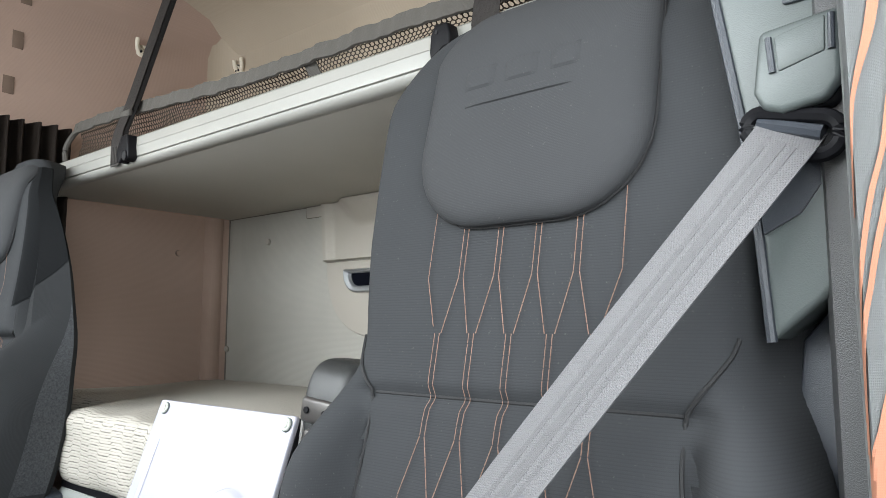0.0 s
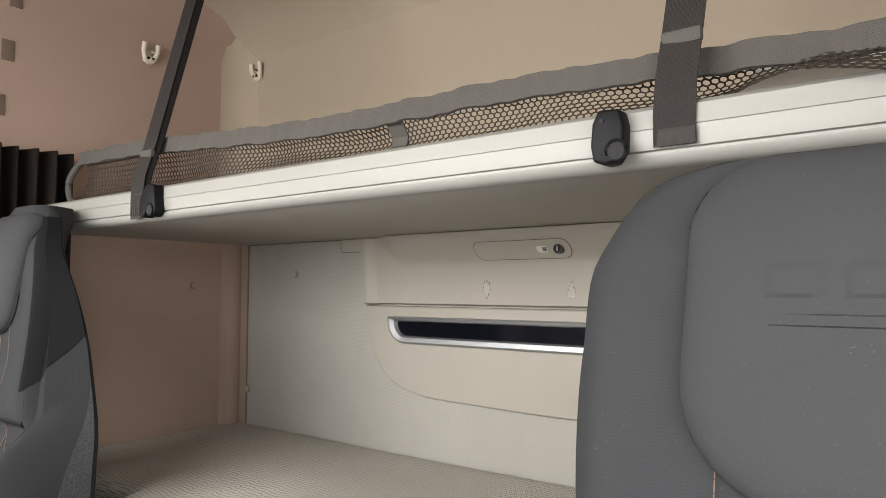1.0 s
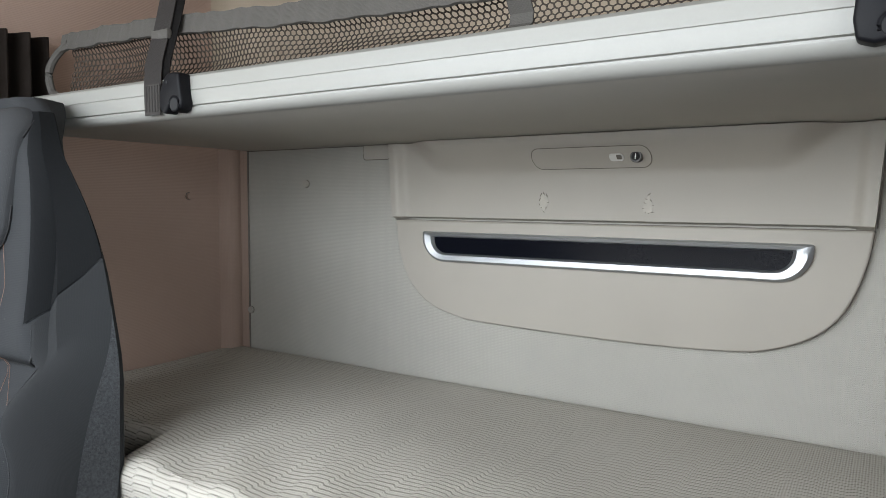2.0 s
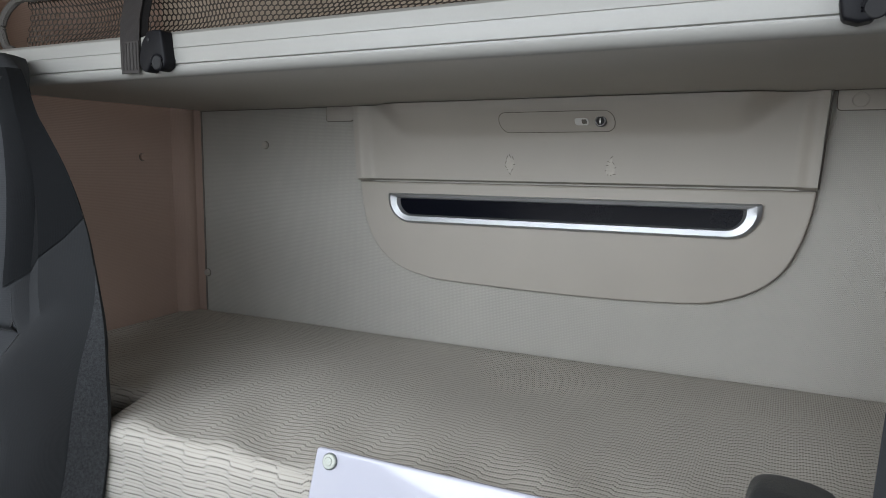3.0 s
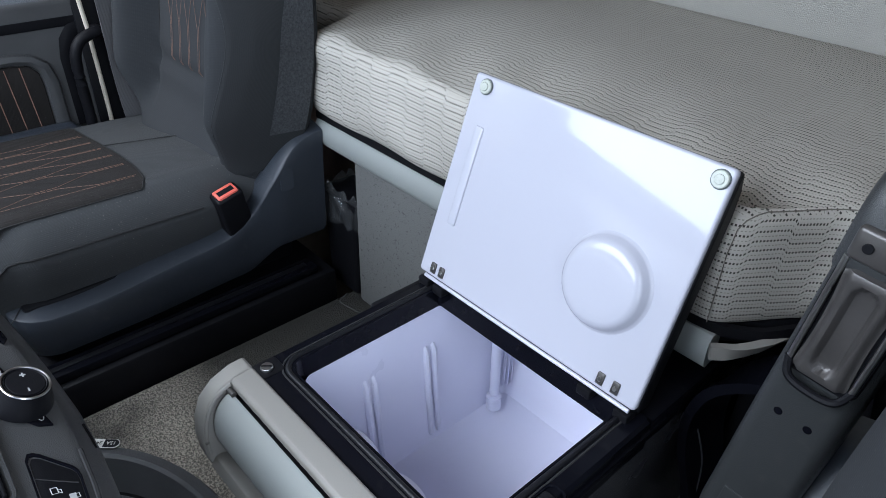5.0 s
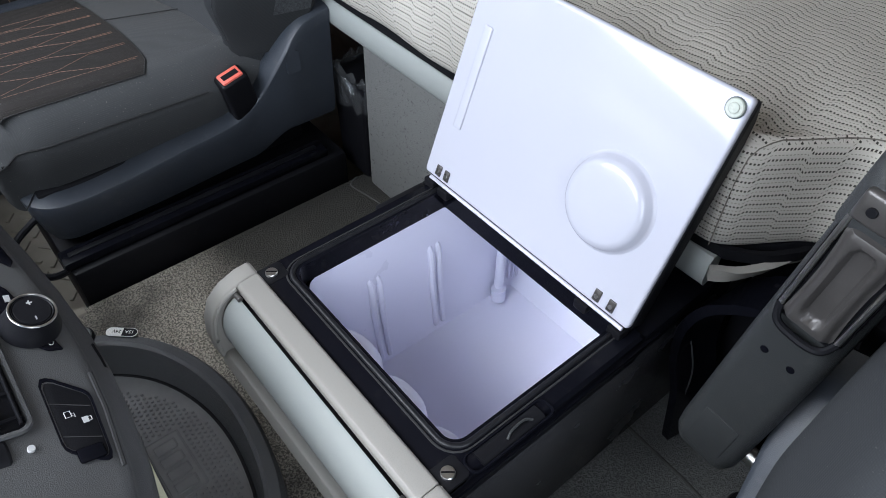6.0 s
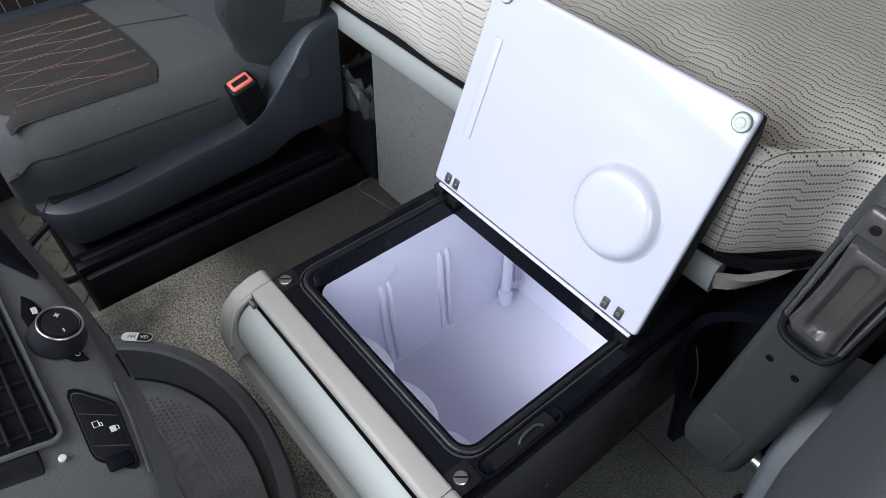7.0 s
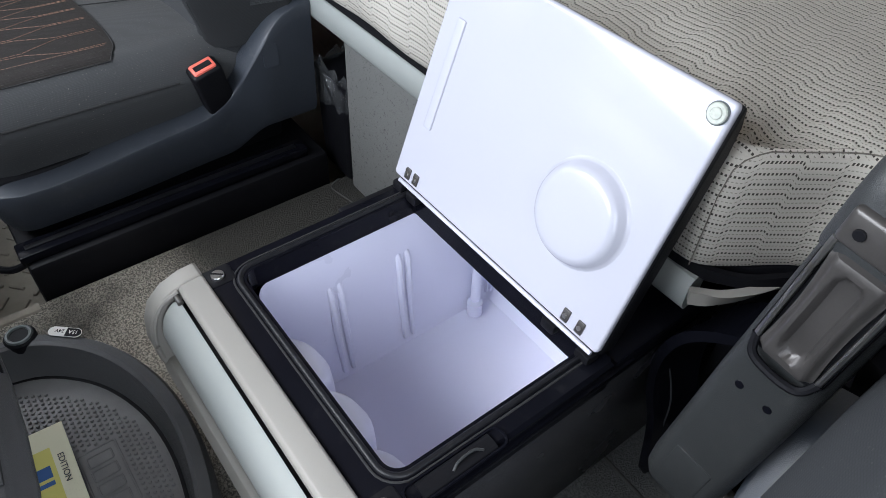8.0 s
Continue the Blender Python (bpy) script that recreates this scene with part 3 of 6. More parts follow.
def bunk_strap(x, lean, dy):
    """Webbing from the bunk edge up to the roof bar."""
    s = thing("bunk_strap", (x, -0.70, 1.35), "black webbing strap from bunk edge to roof", "strap", "bunk straps")
    top = Vector((x + lean, -0.712 + dy, 2.045))
    pts = [(x, -0.716, 1.345 if lean < -0.05 else 1.354), (x, -0.7165, 1.39), (x + lean * 0.05, -0.710, 1.43)] + [Vector((x, -0.716, 1.40)).lerp(top, k / 6) for k in range(1, 7)]
    part("webbing", ribbon(pts, (1, 0.1, 0), 0.042 if lean < -0.05 else 0.047, 0.002), M_WEBBING, s)
    if lean < -0.05:
        second = [Vector(p) + Vector((0.012 + 0.014 * k / 8, 0.005, 0)) for k, p in enumerate(pts[1:])]
        part("webbing", ribbon(second, (1, 0.25, 0), 0.040, 0.002), M_STRAP, s)
    part("end_sleeve", box((x - 0.0215, -0.7185, 1.338), (x + 0.0215, -0.7160, 1.392), 0.001) if lean < -0.05 else box((x - 0.0242, -0.7190, 1.352), (x + 0.0242, -0.7158, 1.372), 0.001), M_SLEEVE, s, "worn strap end")
    for k in range(5 if lean < -0.05 else 0):
        part("sleeve_rib", tube([(x - 0.016 + 0.008 * k, -0.7188, 1.344), (x - 0.016 + 0.008 * k, -0.7188, 1.389)], 0.0018, 6), M_SLEEVE, s)
    p = Vector((x, -0.716, 1.40)).lerp(top, 0.13)
    part("loop", box((p.x - 0.024, p.y - 0.006, p.z - 0.009), (p.x + 0.024, p.y + 0.006, p.z + 0.009), 0.004), M_NET_EDGE, s, "grey elastic loop round the strap")
    return s


def honeycomb(fn, u0, u1, v0, v1, cell, wire):
    """Netting: hexagon rings laid on the surface fn(u, v)."""
    verts, faces = [], []
    dx, dy = cell * 0.866, cell * 0.75
    rows = int((v1 - v0) / dy) + 1
    for r in range(rows):
        cols = int((u1 - u0) / dx) + 1
        for c in range(cols):
            cu, cv = u0 + dx * (c + 0.5 * (r % 2)), v0 + dy * r
            base = len(verts)
            for rad in (0.5 * cell, 0.5 * cell - wire):
                for k in range(6):
                    a = radians(60 * k + 30)
                    verts.append(fn(cu + rad * math.cos(a), cv + rad * math.sin(a)))
            for k in range(6):
                j = (k + 1) % 6
                faces.append((base + k, base + j, base + 6 + j, base + 6 + k))
    me = bpy.data.meshes.new("net")
    me.from_pydata([tuple(v) for v in verts], [], faces)
    bm = bmesh.new()
    bm.from_mesh(me)
    bpy.data.meshes.remove(me)
    bmesh.ops.solidify(bm, geom=bm.faces[:], thickness=0.0012)
    return bm


def safety_net():
    t = thing("safety_net", (0, -0.68, 1.42), "brown-grey honeycomb net with grey binding along the bunk", "net")
    top = lambda x: 1.469 + 0.044 * smooth_step(0.1, -0.85, x) - 0.026 * smooth_step(0.3, 0.95, x)
    def fn(x, v):
        sag = 0.010 * math.sin(9 * x + 3 * v) + 0.008 * math.sin(23 * x)
        y = -0.655 + 0.02 * math.sin(math.pi * v) + sag * math.sin(math.pi * v)
        low = 1.408 - 0.042 * smooth_step(0.74, 0.96, x)
        z = low + (top(x) - low) * v
        y -= 0.086 * smooth_step(0.62, 0.76, x) * max(0.0, min(1.0, (top(x) - z) / (top(x) - 1.412)))
        return Vector((x, y, z))
    H = 0.09
    def fm(u, w):
        return fn(u, max(0.0, min(1.0, w / H)))
    part("netting", honeycomb(fm, -0.90, 1.05, 0.0, H, 0.0125, 0.0013), M_NET, t, "honeycomb netting", smooth=False, kind="stuff")
    xs = [-0.92 + 0.01 * k for k in range(199)]
    up = [Vector((x, -0.660 + 0.002 * math.sin(60 * x) + 0.0016 * math.sin(173 * x), top(x) + 0.004 + 0.0012 * math.sin(47 * x) + 0.0009 * math.sin(111 * x))) for x in xs]
    part("binding", ribbon(up, (0, 0.25, 1), 0.036, 0.006), M_NET_EDGE, t, "grey rucked binding tape")
    part("seam_tape", ribbon([fn(0.145, v) + Vector((0, -0.004, 0)) for v in (0, 0.25, 0.5, 0.75, 1.0)], (1, 0, 0), 0.034, 0.003), M_NET_EDGE, t)
    part("end_loop", tube(curve_through([(-0.90, -0.655, 1.518), (-0.945, -0.66, 1.493), (-0.965, -0.665, 1.46), (-0.955, -0.665, 1.42), (-0.93, -0.665, 1.408)], 6), 0.008, 8), M_NET_EDGE, t)
    return t


def coat_hook(p, n):
    """Cream plastic double hook on a wall; n: wall normal."""
    h = thing("coat_hook", p, "cream plastic coat hook screwed to the wall", "hook", "coat hooks")
    p, n = Vector(p), Vector(n)
    s = n.cross(Vector((0, 0, 1)))
    bm = bmesh.new()
    pts = [p + s * a + Vector((0, 0, b)) + n * c for a, b, c in ((-0.022, 0.03, 0.022), (-0.022, 0.005, 0.018), (-0.012, -0.018, 0.012), (0.0, -0.024, 0.010), (0.012, -0.018, 0.012), (0.022, 0.005, 0.018), (0.022, 0.03, 0.022))]
    tube(curve_through(pts, 5), 0.0075, 8, bm)
    part("horns", bm, M_CREAM, h)
    part("plate", tube([p + Vector((0, 0, -0.02)), p + n * 0.01 + Vector((0, 0, -0.012)), p + n * 0.008 + Vector((0, 0, 0.006))], 0.016, 10), M_CREAM, h)
    for a in (-0.007, 0.008):
        part("screw", cylinder(p + s * a + n * 0.012 + Vector((0, 0, -0.016)), p + s * a + n * 0.024 + Vector((0, 0, -0.016)), 0.004, 10), M_BLACK, h)
    return h


def bedding():
    t = thing("blanket", (0.9, -0.45, 1.403), "folded floral blanket on white linen on the upper bunk", "blanket")
    rows = []
    for j in range(15):
        v = j / 14
        row = []
        for i in range(31):
            u = i / 30
            z = 1.403 + (0.094 + 0.008 * math.sin(9 * u + 4 * v)) * (0.0 if j == 0 else min(1.0, 6 * u, 6 * (1 - u), 12 * v, 5 * (1 - v)) ** 0.5)
            row.append((0.64 + 0.44 * u, -0.59 + 0.42 * v, z))
        rows.append(row)
    part("linen", loft(rows, None, False, False), M_SHEET, t)
    rows = [[(x, y - 0.05 * (1 - k), z + 0.012 + 0.010 * math.sin(6 * x)) for x, y, z in r[3:-2]] for k, r in zip([q / 9 for q in range(10)], rows[4:14])]
    part("floral_cover", loft(rows, None, False, False), M_FLORAL, t, "pale cloth with green and orange leaf print")
    return t


def floral():
    m, n, l, b = node_mat("floral_print")
    co = n.new("ShaderNodeTexCoord")
    vo = n.new("ShaderNodeTexVoronoi")
    vo.inputs["Scale"].default_value = 38
    l.new(co.outputs["Object"], vo.inputs["Vector"])
    r = n.new("ShaderNodeValToRGB")
    r.color_ramp.interpolation = "CONSTANT"
    e = r.color_ramp.elements
    e[0].color = (0.66, 0.62, 0.52, 1)
    e[1].position, e[1].color = 0.5, (0.25, 0.42, 0.32, 1)
    for p, c in ((0.68, (0.62, 0.32, 0.18, 1)), (0.82, (0.66, 0.62, 0.52, 1)), (0.93, (0.08, 0.10, 0.09, 1))):
        q = e.new(p)
        q.color = c
    sep = n.new("ShaderNodeSeparateColor")
    l.new(vo.outputs["Color"], sep.inputs[0])
    l.new(sep.outputs[0], r.inputs[0])
    l.new(r.outputs[0], b.inputs["Base Color"])
    b.inputs["Roughness"].default_value = 0.9
    return m


M_FLORAL = floral()
bedding()
upper_bunk()
strap_latch(-0.462, 1)
strap_latch(0.548, 1)
bunk_strap(-0.532, -0.094, 0.21)
bunk_strap(0.622, 0.01, 0.20)
safety_net()
coat_hook((-1.134, -0.367, 1.915), (1, 0, 0))
coat_hook((-1.053, -0.001, 1.934), (0, -1, 0))


# ---- rear wall panel ----
def rear_panel():
    w = thing("rear_hatch", (0, -0.01, 1.1), "beige moulded rear hatch cover with a chrome-framed slot", "panel", kind="structure")
    # upper cover is hollowed: its top overhangs, its ends stand proud, the middle lies back
    def swell(z, edge=0.5):
        low = 0.56 + 0.44 * smooth_step(0.17, 0.03, edge)
        return 0.050 * smooth_step(low - 0.02, low + 0.40, (z - 1.146) / 0.190)
    def on_swell(bm):
        for q in bm.verts:
            q.co.y -= swell(q.co.z)
        return bm
    nx, nz = 80, 26
    rows = []
    for j in range(nz + 1):
        v = j / nz
        row = []
        for i in range(nx + 1):
            u = 0.5 - 0.5 * math.cos(math.pi * i / nx)
            x = -0.524 - 0.014 * v + (1.066 + 0.026 * v) * u
            z = 1.1425 + 0.1935 * v
            edge = min(u, 1 - u) * 1.08
            rise = 0.018 * smooth_step(0.042, 0.016, edge) + swell(z, edge)
            drop = 0.0 if 0 < i < nx and 0 < j else 0.022
            row.append((x, -0.014 - rise + drop, z))
        rows.append(row)
    bm = loft(rows, None, False, False)
    part("upper_cover", bm, M_PANEL, w)
    low = [(-0.522, 1.141), (-0.512, 1.07), (-0.490, 1.005), (-0.455, 0.958), (-0.405, 0.924), (-0.34, 0.905), (-0.26, 0.896), (0.08, 0.888), (0.30, 0.894), (0.38, 0.907), (0.445, 0.935), (0.49, 0.975), (0.518, 1.03), (0.535, 1.09), (0.542, 1.141)]
    low = [(p.x, p.y) for p in curve_through([(x, z, 0) for x, z in low], 4)]
    part("lower_cover", prism(low, "y", -0.020, -0.001, 0.005, 3), M_PANEL, w)
    outer = rrect(-0.430, 1.040, 0.448, 1.114, (0.062, 0.062, 0.006, 0.006), 6)
    inner = rrect(-0.398, 1.061, 0.412, 1.1005, (0.034, 0.034, 0.003, 0.003), 6)
    rings = []
    for s, y in ((outer, -0.019), (outer, -0.029), ([(a + (c - a) * 0.25, b + (d - b) * 0.25) for (a, b), (c, d) in zip(outer, inner)], -0.034), ([(a + (c - a) * 0.8, b + (d - b) * 0.8) for (a, b), (c, d) in zip(outer, inner)], -0.031), (inner, -0.022)):
        rings.append([(p[0], y, p[1]) for p in s])
    part("slot_frame", loft(rings, None, False), M_ALU, w, "satin chrome slot frame")
    part("slot", prism(inner, "y", -0.0225, -0.018), M_DARKGLASS, w, "dark recessed slot")
    # dark joints round both covers
    part("joint", tube([(x, -0.0125, z) for x, z in low], 0.0009, 6), M_GAP, w)
    part("joint", tube([(-0.522, -0.0145, 1.1418), (0.542, -0.0145, 1.1418)], 0.0009, 6), M_GAP, w)
    part("joint", tube([(-0.531, -0.006, 1.146), (-0.546, -0.012, 1.337)], 0.0022, 6), M_GAP, w)
    part("joint", tube([(0.545, -0.010, 1.146), (0.558, -0.030, 1.337)], 0.0017, 6), M_GAP, w)
    part("joint", tube([(-1.09, -0.006, 1.3375), (1.09, -0.006, 1.3375)], 0.0018, 6), M_GAP, w)
    lamp = rrect(-0.123, 1.263, 0.146, 1.307, 0.021, 6)
    plate = prism(lamp, "y", -0.0172, -0.010)
    bmesh.ops.bisect_plane(plate, geom=plate.verts[:] + plate.edges[:] + plate.faces[:], plane_co=(0, 0, 1.278), plane_no=(0, 0, 1))
    bmesh.ops.bisect_plane(plate, geom=plate.verts[:] + plate.edges[:] + plate.faces[:], plane_co=(0, 0, 1.292), plane_no=(0, 0, 1))
    part("lock_plate", on_swell(plate), M_PANEL, w)
    part("lock_plate_joint", on_swell(tube([(x, -0.0172, z) for x, z in lamp], 0.0008, 6, closed=True)), M_GAP, w)
    y0 = -swell(1.285)
    part("lock_ring", cylinder((0.116, -0.026 + y0, 1.285), (0.116, -0.010 + y0, 1.285), 0.0125, 20), M_GUNMETAL, w, "dull metal key lock")
    part("lock_barrel", cylinder((0.116, -0.0275 + y0, 1.285), (0.116, -0.024 + y0, 1.285), 0.0092, 16), M_PIPING, w)
    part("keyhole", box((0.1148, -0.0283 + y0, 1.279), (0.1172, -0.0265 + y0, 1.291), 0.0005), M_STEEL, w)
    part("lock_symbol", on_swell(prism(rrect(0.058, 1.277, 0.088, 1.292, 0.006), "y", -0.0215, -0.0150)), M_SHEET, w, "small white pictogram plate")
    part("symbol_bar", on_swell(prism(rrect(0.074, 1.280, 0.085, 1.289, 0.002), "y", -0.0222, -0.0205)), M_GAP, w)
    # torn remains of two paper stickers: a ragged pale patch with dark flecks on its rim
    random.seed(23)
    for x, z in ((-0.106, 1.189), (0.134, 1.184)):
        rim = []
        for k in range(18):
            q = 2 * math.pi * k / 18
            r = random.uniform(0.55, 1.0)
            rim.append((x + 0.013 * r * math.cos(q), z + 0.025 * r * math.sin(q)))
        part("sticker_residue", prism(rim, "y", -0.0148, -0.0135), M_SCRAP, w, "torn remains of a paper sticker")
        for k in range(9):
            px, pz = rim[2 * k]
            ln, q = random.uniform(0.002, 0.0055), random.uniform(0, 3.14)
            c, d = math.cos(q), math.sin(q)
            fleck = [(px + c * ln, pz + d * ln), (px - d * 0.0011, pz + c * 0.0011), (px - c * ln, pz - d * ln), (px + d * 0.0009, pz - c * 0.0009)]
            part("sticker_fleck", prism(fleck, "y", -0.0152, -0.0138), M_GAP, w)
    for sx, x0, x1 in ((-1, -0.635, -0.548), (1, 0.566, 0.66)):
        part("clip_joint", tube([(x, -0.0105, z) for x, z in rrect(x0, 1.299, x1, 1.345, (0.008, 0.008, 0.002, 0.002))], 0.0014, 6, closed=True), M_GAP, w)
        part("side_clip", prism(rrect(x0, 1.299, x1, 1.337, (0.008, 0.008, 0.002, 0.002)), "y", -0.012, -0.001, 0.002), M_PANEL, w)
    part("clip_mark", tube([(0.605 + 0.014 * math.cos(a), -0.0125, 1.318 + 0.014 * math.sin(a)) for a in [k * 0.42 for k in range(16)]], 0.0014, 6), M_PANEL, w)
    for x, y, z in ((-0.854, 0, 1.237), (-1.090, 0, 0.851), (-0.62, 0, 1.02)):
        if z != 1.02:
            part("cap", cylinder((x, -0.009, z), (x, 0.0, z), 0.010, 16), M_PANEL, w)
            part("cap_joint", tube([(x + 0.0105 * math.cos(a), -0.0015, z + 0.0105 * math.sin(a)) for a in [k * 0.45 for k in range(14)]], 0.0012, 5, closed=True), M_GAP, w)
    return w


rear_panel()
part("screw_cap", cylinder((-1.126, -0.19, 1.20), (-1.137, -0.19, 1.20), 0.010, 16), M_SIDE, SIDE_L)
part("cap_joint", tube([(-1.1335, -0.19 + 0.0105 * math.cos(a), 1.20 + 0.0105 * math.sin(a)) for a in [k * 0.45 for k in range(14)]], 0.0012, 5, closed=True), M_GAP, SIDE_L)


# ---- lower bunk ----
def lower_bunk():
    b = thing("lower_bunk", (0, -0.4, 0.15), "lower bunk box with grey felt front and silver rail", "bunk")
    plan = [(-1.13, -0.003), (-1.13, -0.64), (-0.62, -0.64), (-0.56, -0.77), (0.33, -0.77), (0.375, -0.735), (0.41, -0.675), (1.13, -0.665), (1.13, -0.003)]
    part("base_board", prism(plan, "z", 0.535, 0.572, 0.004), M_BLACK, b)
    part("felt_front", box((-0.447, -0.780, 0.152), (-0.075, -0.60, 0.545), 0.006), M_FELT, b, "grey felt lining")
    part("felt_front", box((0.41, -0.70, 0.152), (0.60, -0.69, 0.40), 0.004), M_BLACK, b)
    prof = [(-0.770, 0.512), (-0.790, 0.508), (-0.798, 0.520), (-0.799, 0.552), (-0.792, 0.562), (-0.770, 0.563)]
    part("front_rail", prism(prof, "x", -0.553, 0.345), M_SILVER_GREEN, b, "silver painted rail")
    front_line = [(-0.560, -0.785), (0.20, -0.785), (0.325, -0.784), (0.36, -0.772), (0.388, -0.748), (0.408, -0.715), (0.43, -0.69), (0.55, -0.682)]
    part("black_edge", ribbon(curve_through([(x, y, 0.569) for x, y in front_line], 5), (0, 0, 1), 0.016, 0.008), M_BLACK, b)
    # pale trim lip that curves back beside the driver's seat
    lip = curve_through([(0.350, -0.805, 0.548), (0.372, -0.785, 0.551), (0.392, -0.748, 0.554), (0.408, -0.70, 0.556), (0.44, -0.675, 0.556), (0.60, -0.67, 0.556)], 6)
    part("side_lip", ribbon(lip, (0.55, 0.45, 0.75), 0.020, 0.010), M_SILVER, b, "pale grey curved trim lip")
    duct = curve_through([(0.52, -0.72, 0.532), (0.45, -0.74, 0.530), (0.405, -0.76, 0.518), (0.372, -0.775, 0.488), (0.360, -0.78, 0.44), (0.366, -0.78, 0.38), (0.385, -0.775, 0.31), (0.40, -0.77, 0.20)], 6)
    part("wheel_arch_trim", ribbon(duct, (0.2, 1, 0.1), 0.075, 0.014), M_GLOSS, b, "glossy black arched side trim")
    part("arch_back", prism([(0.37, 0.152), (0.62, 0.152), (0.62, 0.53), (0.42, 0.53), (0.37, 0.48)], "y", -0.70, -0.66), M_BLACK, b)
    part("wire", tube(curve_through([(0.352, -0.795, 0.43), (0.372, -0.80, 0.40), (0.385, -0.80, 0.36), (0.388, -0.795, 0.30)], 6), 0.0011, 6), M_ARM, b, "thin grey cable")
    return b


def mattress():
    """Mattress with a wider middle between the seats and soft rounded edges."""
    t = thing("lower_mattress", (0, -0.4, 0.576), "beige knitted mattress on the lower bunk", "mattress")
    out = []
    def front(x):
        return -0.665 - 0.135 * smooth_step(-0.615, -0.545, x) + 0.112 * smooth_step(0.325, 0.432, x)
    nx = 320
    cols = []
    for i in range(nx + 1):
        x = -1.128 + 2.256 * i / nx
        yf = front(x)
        zt = 0.7395
        ring = []
        R = 0.030
        ring.append((x, -0.004, 0.577))
        ring.append((x, -0.004, zt - 0.01))
        for k in range(1, 40):
            s = 1 - (1 - k / 40) ** 1.5
            y = -0.006 + (yf + R + 0.006) * s
            dip = 0.006 * math.sin(5 * x + 7 * y) * math.sin(math.pi * s) + 0.0035 * math.sin(31 * x + 3 * math.sin(9 * y)) * smooth_step(0.5, 1.0, s)
            near = smooth_step(0.8, 1.0, s)
            dent = 0.010 * math.exp(-((x - 0.34) / 0.04) ** 2) * near + 0.012 * math.exp(-((x - 0.17) / 0.16) ** 2) * near
            r = math.hypot(x - 0.315, y + 0.775)
            fold = 0.0035 * math.sin(9 * math.atan2(y + 0.775, x - 0.315)) * smooth_step(0.0, 0.02, r) * smooth_step(0.13, 0.02, r)
            ring.append((x, y, zt + dip - dent + fold))
        for a in (15, 40, 65, 88):
            ring.append((x, yf + R - R * math.sin(radians(a)) + 0.002 * math.sin(40 * x), zt - R + R * math.cos(radians(a))))
        for z, o in ((0.68, 0.000), (0.655, 0.003), (0.63, 0.004), (0.605, 0.003), (0.588, -0.001), (0.579, -0.008)):
            ring.append((x, yf - o + 0.003 * math.sin(26 * x + 40 * z), z))
        cols.append(ring)
    bm = loft(cols, None, True, True)
    # cloth runs along x on the top and along the front line on the side
    run, length = [0.0], 0.0
    for (a, b) in zip(cols, cols[1:]):
        length += math.hypot(b[0][0] - a[0][0], front(b[0][0]) - front(a[0][0]))
        run.append(length)
    uv = bm.loops.layers.uv.new("cloth")
    bm.normal_update()
    for f in bm.faces:
        flat = abs(f.normal.z) > 0.72
        for lp in f.loops:
            c = lp.vert.co
            i = (c.x + 1.128) / 2.256 * nx
            lp[uv].uv = (c.x, c.y) if flat else (run[max(0, min(nx, round(i)))] - 1.128, c.z - 0.735 - 0.79)
    part("cover", bm, M_MATTRESS, t)
    def edge(x, a):
        return (x, front(x) + 0.030 - 0.0303 * math.sin(radians(a)) + 0.002 * math.sin(40 * x), 0.7095 + 0.0303 * math.cos(radians(a)))
    seam = [(0.335, front(0.335) - 0.0045, 0.585 + 0.02 * k) for k in range(6)] + [edge(0.336, 75), edge(0.340, 52), edge(0.346, 36)] + [edge(0.352 + 0.008 * k, 26) for k in range(14)] + [edge(0.48 + 0.03 * k, 24) for k in range(5)]
    part("corner_seam", tube(seam, 0.0008, 6), M_GAP, t, "thin dark seam")
    return t


lower_bunk()
mattress()


# ---- fridge drawer ----
FX0, FX1, FZ = -0.066, 0.342, 0.483


def frame_ring(outer, inner, z_out, z_in, zb):
    """Flat ring between two outlines of equal count, with outer side skirt down to zb."""
    rings = [[(x, y, zb) for x, y in outer], [(x, y, z_out - 0.004) for x, y in outer], [(a + (c - a) * 0.12, b + (d - b) * 0.12, z_out) for (a, b), (c, d) in zip(outer, inner)], [(x, y, z_in) for x, y in inner], [(x, y, z_in - 0.012) for x, y in inner]]
    return loft(rings, None, False)


